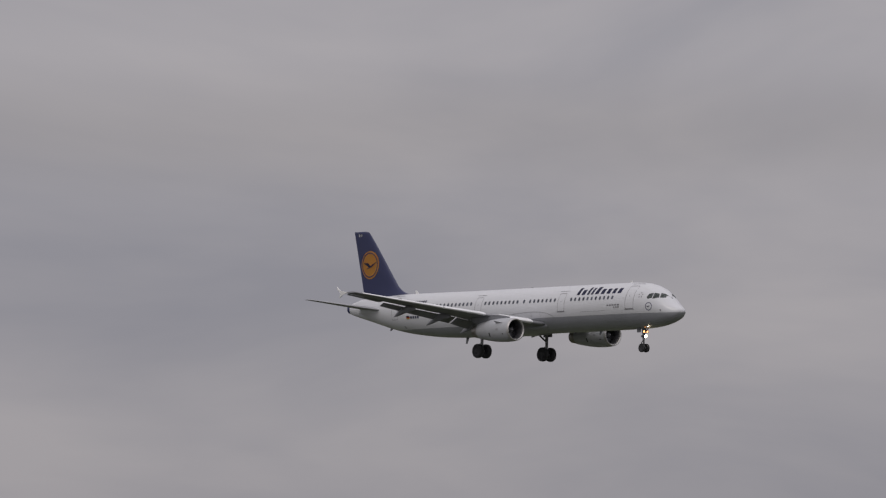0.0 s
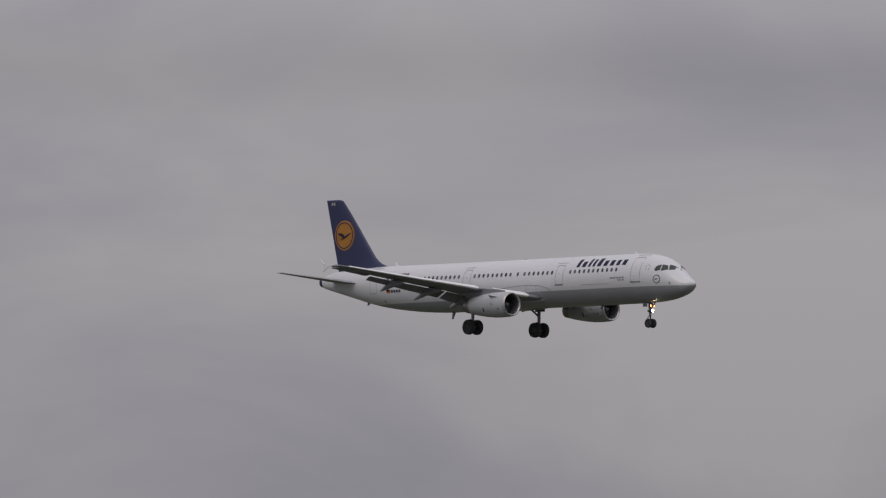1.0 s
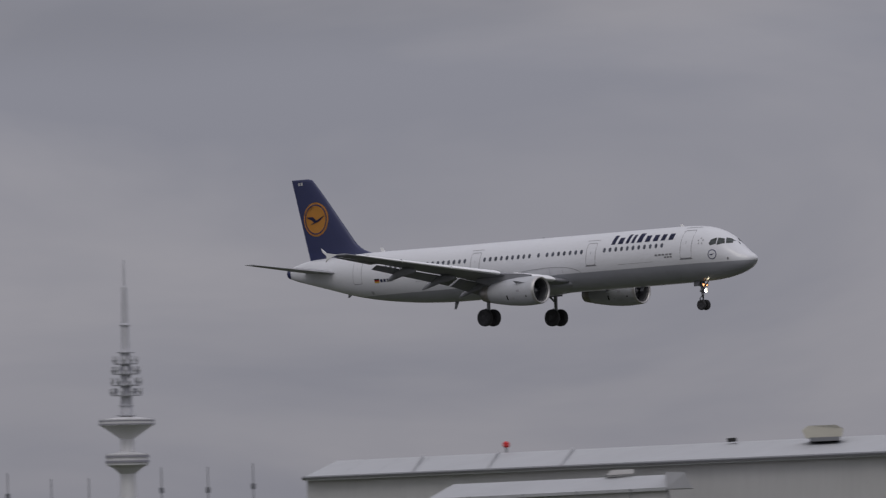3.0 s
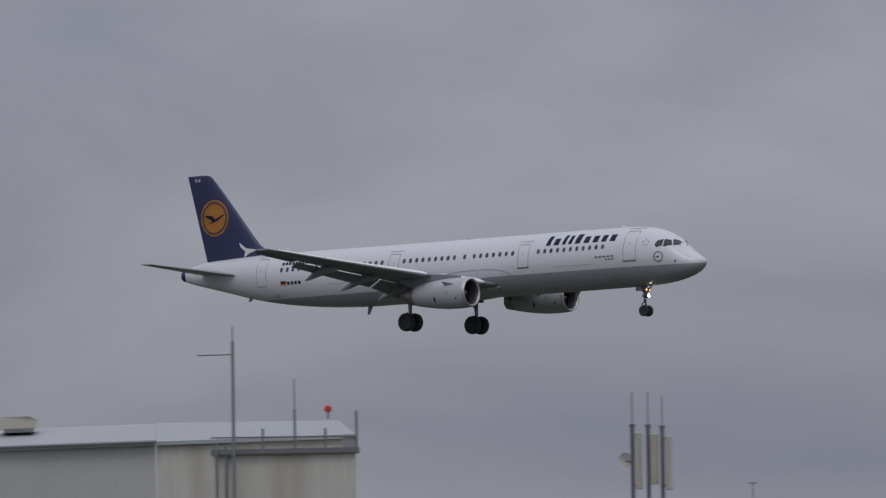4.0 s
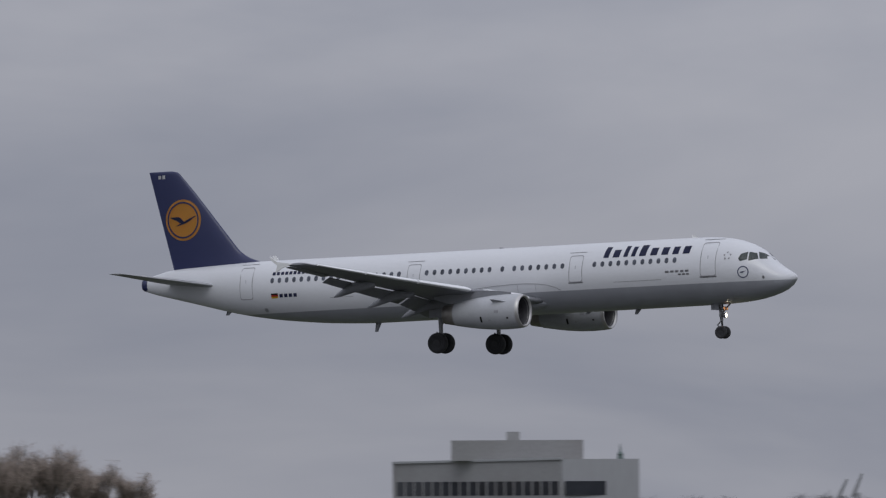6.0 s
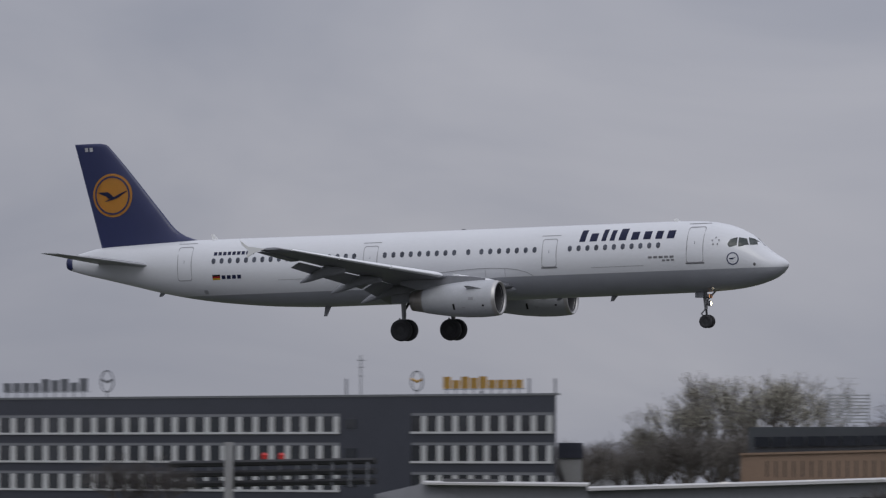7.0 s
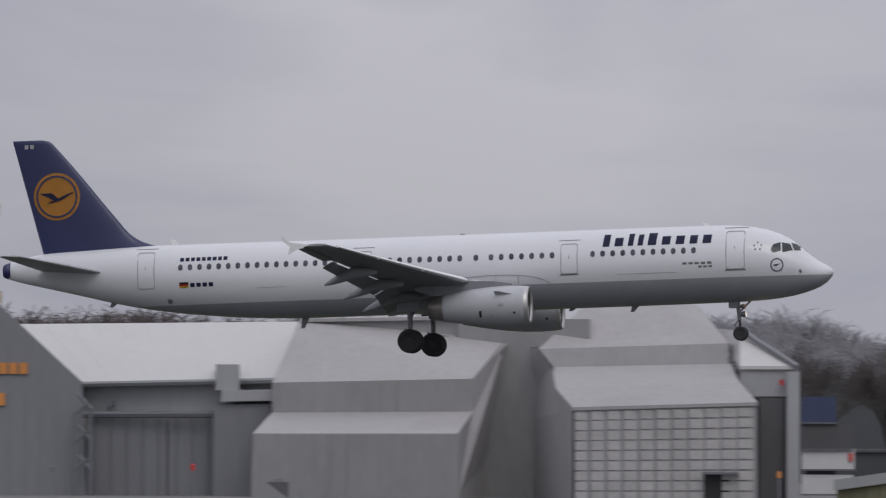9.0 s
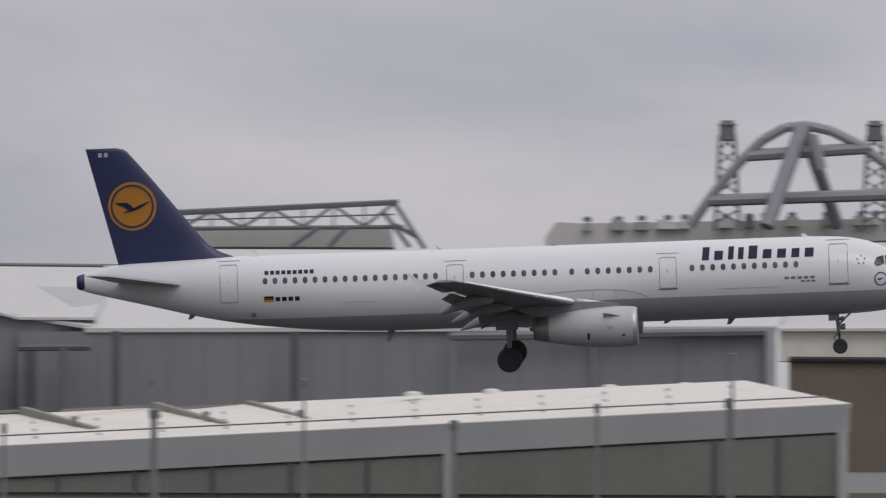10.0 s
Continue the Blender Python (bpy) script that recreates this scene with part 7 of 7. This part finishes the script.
# ---- yard vehicles among the trees ----
def build_van(az, h, Y, mat, label):
    t = thing("parked_van", label, "van", "parked vans")
    p = at(az, h, Y)
    x, y, z = p.x, p.y, 4.05
    part("body", box(x - 2.4, x + 1.2, y, y + 2, z + 0.45, z + 2.3, 0.15), M[mat], t)
    part("cab", box(x + 1.2, x + 2.5, y, y + 2, z + 0.45, z + 1.5, 0.2), M[mat], t)
    part("windscreen", box(x + 1.15, x + 1.9, y - 0.02, y + 2.02, z + 1.4, z + 2.1, 0.1), M["pane_dark"], t)
    for dx in (-1.5, 1.5):
        for dy in (0.05, 1.95):
            w = part("wheel", lathe([(-0.12, 0.2), (-0.12, 0.36), (0.12, 0.36), (0.12, 0.2)], "y", 16, (x + dx, y + dy, z + 0.36)), M["tyre"], t)
            part("rim", lathe([(-0.13, 0.05), (-0.13, 0.2), (0.13, 0.2), (0.13, 0.05)], "y", 12, (x + dx, y + dy, z + 0.36)), M["rim"], w)


deck_thing = thing("parking_deck", "dark low parking deck below bare trees", "parking deck")
part("wall", solid([(8.15, -36, 1188), (5.76, -36, 1188)], 14, [(5.76, 1188), (8.15, 1188)]), M["slate"], deck_thing)
part("slab", solid([(8.16, -36, 1187.6), (5.75, -36, 1187.6), (5.75, -30.8, 1187.6), (8.16, -30.8, 1187.6)], 15), M["clad_dark"], deck_thing)
build_van(7.5, 0, 1195, "clad_light", "pale grey van parked below bare trees")
build_van(6.35, 0, 1190, "shell", "white box van beside the hangar")
build_van(6.2, 0, 1194, "clad_light", "pale grey van beside the hangar")


# ---- trees: bare or budding in early spring ----
def grow(seed, height, spread, twigs=9, depth=5, twig_w=0.07, twig_l=1.0):
    """Trunk, limbs and twigs as plain arrays: (limb verts, limb faces, twig verts, twig faces), foot at the origin."""
    rng = random.Random(seed)
    lv, lf, tv, tf = [], [], [], []

    def limb(a, b, r0, r1):
        d = (b - a).normalized()
        u = d.orthogonal().normalized()
        v = d.cross(u)
        n0 = len(lv)
        for p, r in ((a, r0), (b, r1)):
            for k in range(4):
                t = math.pi / 2 * k
                q = p + u * (r * math.cos(t)) + v * (r * math.sin(t))
                lv.append((q.x, q.y, q.z))
        for k in range(4):
            lf.append((n0 + k, n0 + (k + 1) % 4, n0 + 4 + (k + 1) % 4, n0 + 4 + k))

    def branch(a, d, length, r, level):
        b = a + d * length
        limb(a, b, r, r * 0.7)
        if level >= depth - 2:
            for _ in range(twigs if level >= depth - 1 else twigs // 2):
                s = rng.uniform(0.2, 1.05)
                p = a + (b - a) * s
                w = Vector((rng.gauss(0, 1), rng.gauss(0, 1), rng.gauss(0.25, 0.8))).normalized()
                q = p + w * rng.uniform(0.5, 1.7) * twig_l * height / 16
                side = w.orthogonal().normalized() * twig_w * rng.uniform(0.6, 1.6)
                n0 = len(tv)
                mid = p + (q - p) * 0.5 + Vector((0, 0, rng.uniform(-0.2, 0.3)))
                tv.extend([tuple(p), tuple(mid + side), tuple(q), tuple(mid - side)])
                tf.append((n0, n0 + 1, n0 + 2, n0 + 3))
        if level >= depth:
            return
        n = 3 if level else 5
        for k in range(n):
            turn = 2 * math.pi * (k + rng.random() * 0.7) / n
            open_by = rng.uniform(0.35, 0.85) * spread
            u = d.orthogonal().normalized()
            v = d.cross(u)
            nd = (d * math.cos(open_by) + (u * math.cos(turn) + v * math.sin(turn)) * math.sin(open_by) + Vector((0, 0, 0.18))).normalized()
            branch(a + d * length * rng.uniform(0.7, 1.0), nd, length * rng.uniform(0.62, 0.86), r * 0.6, level + 1)

    branch(Vector((0, 0, 0)), Vector((rng.uniform(-0.05, 0.05), rng.uniform(-0.05, 0.05), 1)).normalized(), height * 0.28, height * 0.02, 0)
    top = max(v[2] for v in lv + tv)
    k = height / top
    return [[(x * k, y * k, z * k) for x, y, z in lv], lf, [(x * k, y * k, z * k) for x, y, z in tv], tf]


def mesh_of(name, verts, faces, mat):
    """A mesh of four-cornered faces from arrays."""
    v, f = np.asarray(verts, dtype=np.float32), np.asarray(faces, dtype=np.int32)
    me = bpy.data.meshes.new(name)
    me.vertices.add(len(v))
    me.vertices.foreach_set("co", v.ravel())
    me.loops.add(f.size)
    me.loops.foreach_set("vertex_index", f.ravel())
    me.polygons.add(len(f))
    me.polygons.foreach_set("loop_start", np.arange(0, f.size, 4, dtype=np.int32))
    me.update(calc_edges=True)
    me.materials.append(mat)
    return me


KINDS = [grow(11, 16, 0.9, 5, twig_w=0.022), grow(12, 16, 0.8, 6, twig_w=0.022), grow(13, 16, 1.0, 5, twig_w=0.022), grow(14, 16, 0.75, 6, twig_w=0.022)]
POPLARS = [grow(21, 16, 0.42, 7, twig_w=0.024), grow(22, 16, 0.38, 8, twig_w=0.024)]
BUDDING = [grow(41, 16, 0.62, 4, twig_w=0.024, twig_l=0.55), grow(42, 16, 0.57, 4, twig_w=0.024, twig_l=0.55)]


SHARED = {}


def tree(kind, az, top_h, Y, label, twig="twig", group="bare trees"):
    """One tree whose top stands at the bearing and height given."""
    lv, lf, tv, tf = kind
    p = at(az, top_h, Y)
    t = thing("tree", label, "tree", group)
    for name, v, f, mat in (("trunk", lv, lf, M["bark"]), ("crown", tv, tf, M[twig])):
        key = (name, id(v), mat.name)
        if key not in SHARED:
            SHARED[key] = mesh_of(name, v, f, mat)
        o = new(name, SHARED[key])
        o.parent = t
    k = p.z / 16
    t.matrix_basis = pose(p.x, p.y, 0, 0, 0, (az * 977) % 360) @ Matrix.Diagonal((k, k, k, 1))
    return t


rng = random.Random(7)
# the tall group beside the brick offices
for az, h in ((22.0, 125), (21.8, 172), (21.62, 196), (21.4, 190), (21.2, 194)):
    tree(BUDDING[rng.randrange(2)], az, h, rng.uniform(1230, 1275), "tall budding tree beside the brick offices", "bud", "budding trees")
for az, h in ((22.28, 82), (22.14, 74), (21.95, 98), (21.8, 104), (21.66, 110), (21.5, 106), (22.42, 70)):
    tree(KINDS[rng.randrange(4)], az, h, rng.uniform(1190, 1215), "grey-brown undergrowth tree below the tall group", "brush", "undergrowth trees")
# the trees further along the road
for az, h in ((33.06, 112), (32.95, 126), (32.86, 131), (32.76, 124), (32.66, 116), (32.55, 106), (32.24, 100), (32.12, 96), (31.99, 110), (31.45, 120), (31.34, 138), (31.24, 148), (31.12, 142), (31.0, 130), (30.86, 112), (30.7, 100)):
    tree(POPLARS[rng.randrange(2)], az, h, rng.uniform(1120, 1160), "slender brownish tree along the road", "road_twig", "roadside trees")
# bare trees in the yard beside the hangars
for az, h in ((8.07, 172), (7.7, 166), (7.45, 140), (7.13, 184), (6.84, 150), (6.56, 176), (6.3, 130)):
    tree(KINDS[rng.randrange(4)], az, h, rng.uniform(1150, 1225), "spreading bare tree in the hangar yard", "twig", "yard trees")
for az, h in ((24.8, 46), (20.72, -2), (24.62, 40)):
    tree(KINDS[0], az, h, 880 if az > 21 else 885, "small bare tree before the low sheds", "twig", "small trees")
for az, h in ((20.42, 150), (20.34, 156), (20.27, 150)):
    tree(KINDS[3], az, h, 1200, "small dark evergreen on the flat roof line", "pine", "evergreens")


def wood(name, label, outline_rows, Y, deep, step, mat_t, mat_l, seed, kinds, scale_w=1.0):
    """A stand of joined trees whose tops follow rows of (az, h)."""
    rng = random.Random(seed)
    verts = {"l": [], "t": []}
    faces = {"l": [], "t": []}
    count = {"l": 0, "t": 0}
    az = outline_rows[0][0]
    arrays = [tuple(np.array(a) for a in k) for k in kinds]
    az_list, h_list = [-r[0] for r in outline_rows], [r[1] for r in outline_rows]
    while az > outline_rows[-1][0]:
        for row in range(3):
            yy = Y + deep * row / 2 + rng.uniform(-8, 8)
            a = az + rng.uniform(-step, step) * 0.6
            h = float(np.interp(-a, az_list, h_list)) * rng.uniform(0.9, 1.06) * (0.8 + 0.1 * row)
            p = at(a, h, yy)
            lv, lf, tv, tf = arrays[rng.randrange(len(arrays))]
            k = p.z / 16
            kw = k * scale_w
            turn = rng.uniform(0, 6.28)
            c, s = math.cos(turn), math.sin(turn)
            for key, v, f in (("l", lv, lf), ("t", tv, tf)):
                q = np.stack([(v[:, 0] * c - v[:, 1] * s) * kw + p.x, (v[:, 0] * s + v[:, 1] * c) * kw + p.y, v[:, 2] * k], 1)
                verts[key].append(q)
                faces[key].append(f + count[key])
                count[key] += len(v)
        az -= step
    w = thing(name, label, "trees", kind="stuff")
    for key, nm, mat in (("l", "limbs", mat_l), ("t", "twigs", mat_t)):
        o = new(nm, mesh_of(nm, np.concatenate(verts[key]), np.concatenate(faces[key]), M[mat]))
        o.parent = w
    return w


FAR = [grow(31, 16, 0.85, 14, 4, twig_w=0.024, twig_l=0.75), grow(32, 16, 0.8, 14, 4, twig_w=0.024, twig_l=0.75), grow(33, 16, 0.95, 14, 4, twig_w=0.024, twig_l=0.75)]
HAZY = [grow(34, 16, 0.85, 22, 3, twig_w=0.032), grow(35, 16, 0.9, 22, 3, twig_w=0.032)]
wood("wood", "brown leafless wood on the rise behind the offices",
     [(20.7, 120), (20.1, 195), (19.75, 190), (19.6, 175), (19.4, 205), (19.15, 256), (18.8, 250), (18.47, 256), (18.2, 260), (17.93, 246), (17.6, 240), (17.45, 258), (17.15, 235),
      (16.8, 236), (16.4, 246), (16.1, 260), (15.8, 252), (15.5, 256), (15.25, 284), (15.05, 284), (14.75, 262), (14.4, 252), (14.0, 238), (13.6, 240), (13.3, 246), (12.9, 250), (12.4, 246), (12.0, 232), (11.5, 236), (11.0, 222), (10.6, 230), (10.2, 225)],
     1330, 60, 0.14, "wood_twig", "wood_twig", 3, FAR, 1.65)
wood("wood", "dark leafless wood filling the ground behind the offices",
     [(20.5, 110), (19.5, 130), (18.5, 165), (17.5, 170), (16.5, 180), (15.5, 180), (14.5, 180), (13.0, 170), (12.2, 170)], 1300, 20, 0.2, "wood_twig", "wood_twig", 8, HAZY, 1.5)
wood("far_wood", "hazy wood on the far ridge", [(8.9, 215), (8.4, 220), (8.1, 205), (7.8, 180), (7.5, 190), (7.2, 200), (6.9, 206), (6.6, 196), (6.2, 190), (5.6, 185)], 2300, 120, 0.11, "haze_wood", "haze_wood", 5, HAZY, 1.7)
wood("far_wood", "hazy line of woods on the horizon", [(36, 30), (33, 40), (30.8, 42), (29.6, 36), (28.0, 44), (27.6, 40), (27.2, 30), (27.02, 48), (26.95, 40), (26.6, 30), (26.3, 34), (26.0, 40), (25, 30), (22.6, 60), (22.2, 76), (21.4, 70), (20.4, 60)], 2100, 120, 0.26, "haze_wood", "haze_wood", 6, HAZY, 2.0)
for az, h in ((27.02, 50), (26.84, 42), (26.78, 46), (26.9, 40)):
    tree(KINDS[1], az, h, 1700, "hazy brown tree standing before the far city", "brush", "far dark trees")


# ---- movement ----
# The approach, in steps of time: x, y, z of the nose datum, then heading, pitch and bank in degrees.
APPROACH = [(0, -725.332, 590.470, 39.750, 3.297, 1.240, -0.228), (0.5, -689.277, 589.113, 37.833, 3.133, 1.315, -0.205), (1, -652.183, 587.690,
            35.926, 2.969, 1.382, -0.014), (1.5, -615.846, 586.270, 34.121, 2.812, 1.439, 0.248), (2, -579.344, 584.817, 32.371, 2.659, 1.497, 0.522), (2.5,
            -545.181, 583.434, 30.792, 2.520, 1.551, 0.596), (3, -508.054, 581.906, 29.140, 2.373, 1.659, 0.270), (3.2, -493.840, 581.313, 28.526, 2.319, 1.700,
            -0.166), (4.3, -416.674, 578.029, 25.364, 2.033, 1.894, -1.5), (4.5, -402.199, 577.400, 24.804, 1.981, 1.876, -1.8), (5, -365.817, 575.803,
            23.442, 1.856, 1.887, -1.15), (5.2, -350.638, 575.128, 22.894, 1.805, 1.871, -0.4), (6.3, -272.740, 571.601, 20.262, 1.556, 1.917, 0.737), (6.5,
            -258.535, 570.945, 19.815, 1.512, 1.903, 1.255), (6.8, -235.773, 569.887, 19.121, 1.445, 1.901, 1.033), (7, -221.520, 569.220, 18.699, 1.403, 1.900,
            1.080), (7.3, -201.561, 568.279, 18.126, 1.347, 1.932, 0.864), (7.5, -187.389, 567.607, 17.731, 1.307, 1.961, 0.869), (7.8, -164.632, 566.519, 17.119,
            1.246, 2.001, 0.840), (8, -150.363, 565.833, 16.749, 1.208, 1.999, 0.868), (8.2, -136.015, 565.139, 16.387, 1.171, 2.040, 0.498), (8.5, -116.145,
            564.171, 15.903, 1.120, 2.101, -0.15), (8.8, -93.315, 563.051, 15.372, 1.064, 2.113, -0.55), (9, -79.056, 562.347, 15.054, 1.030, 2.133, -0.95),
            (9.2, -64.650, 561.632, 14.744, 0.996, 2.126, -0.3), (9.5, -44.629, 560.632, 14.329, 0.951, 2.173, 0.572), (9.7, -30.145, 559.904, 14.042, 0.919,
            2.171, 1.6), (10, -7.049, 558.737, 13.607, 0.869, 2.191, 3.3)]


def motions():
    walk(airliner, [(t, pose(x, y, z) @ pose(0, 0, 0, 0, 0, head) @ pose(0, 0, 0, 0, -pitch) @ pose(0, 0, 0, bank)) for t, x, y, z, head, pitch, bank in APPROACH])


motions()
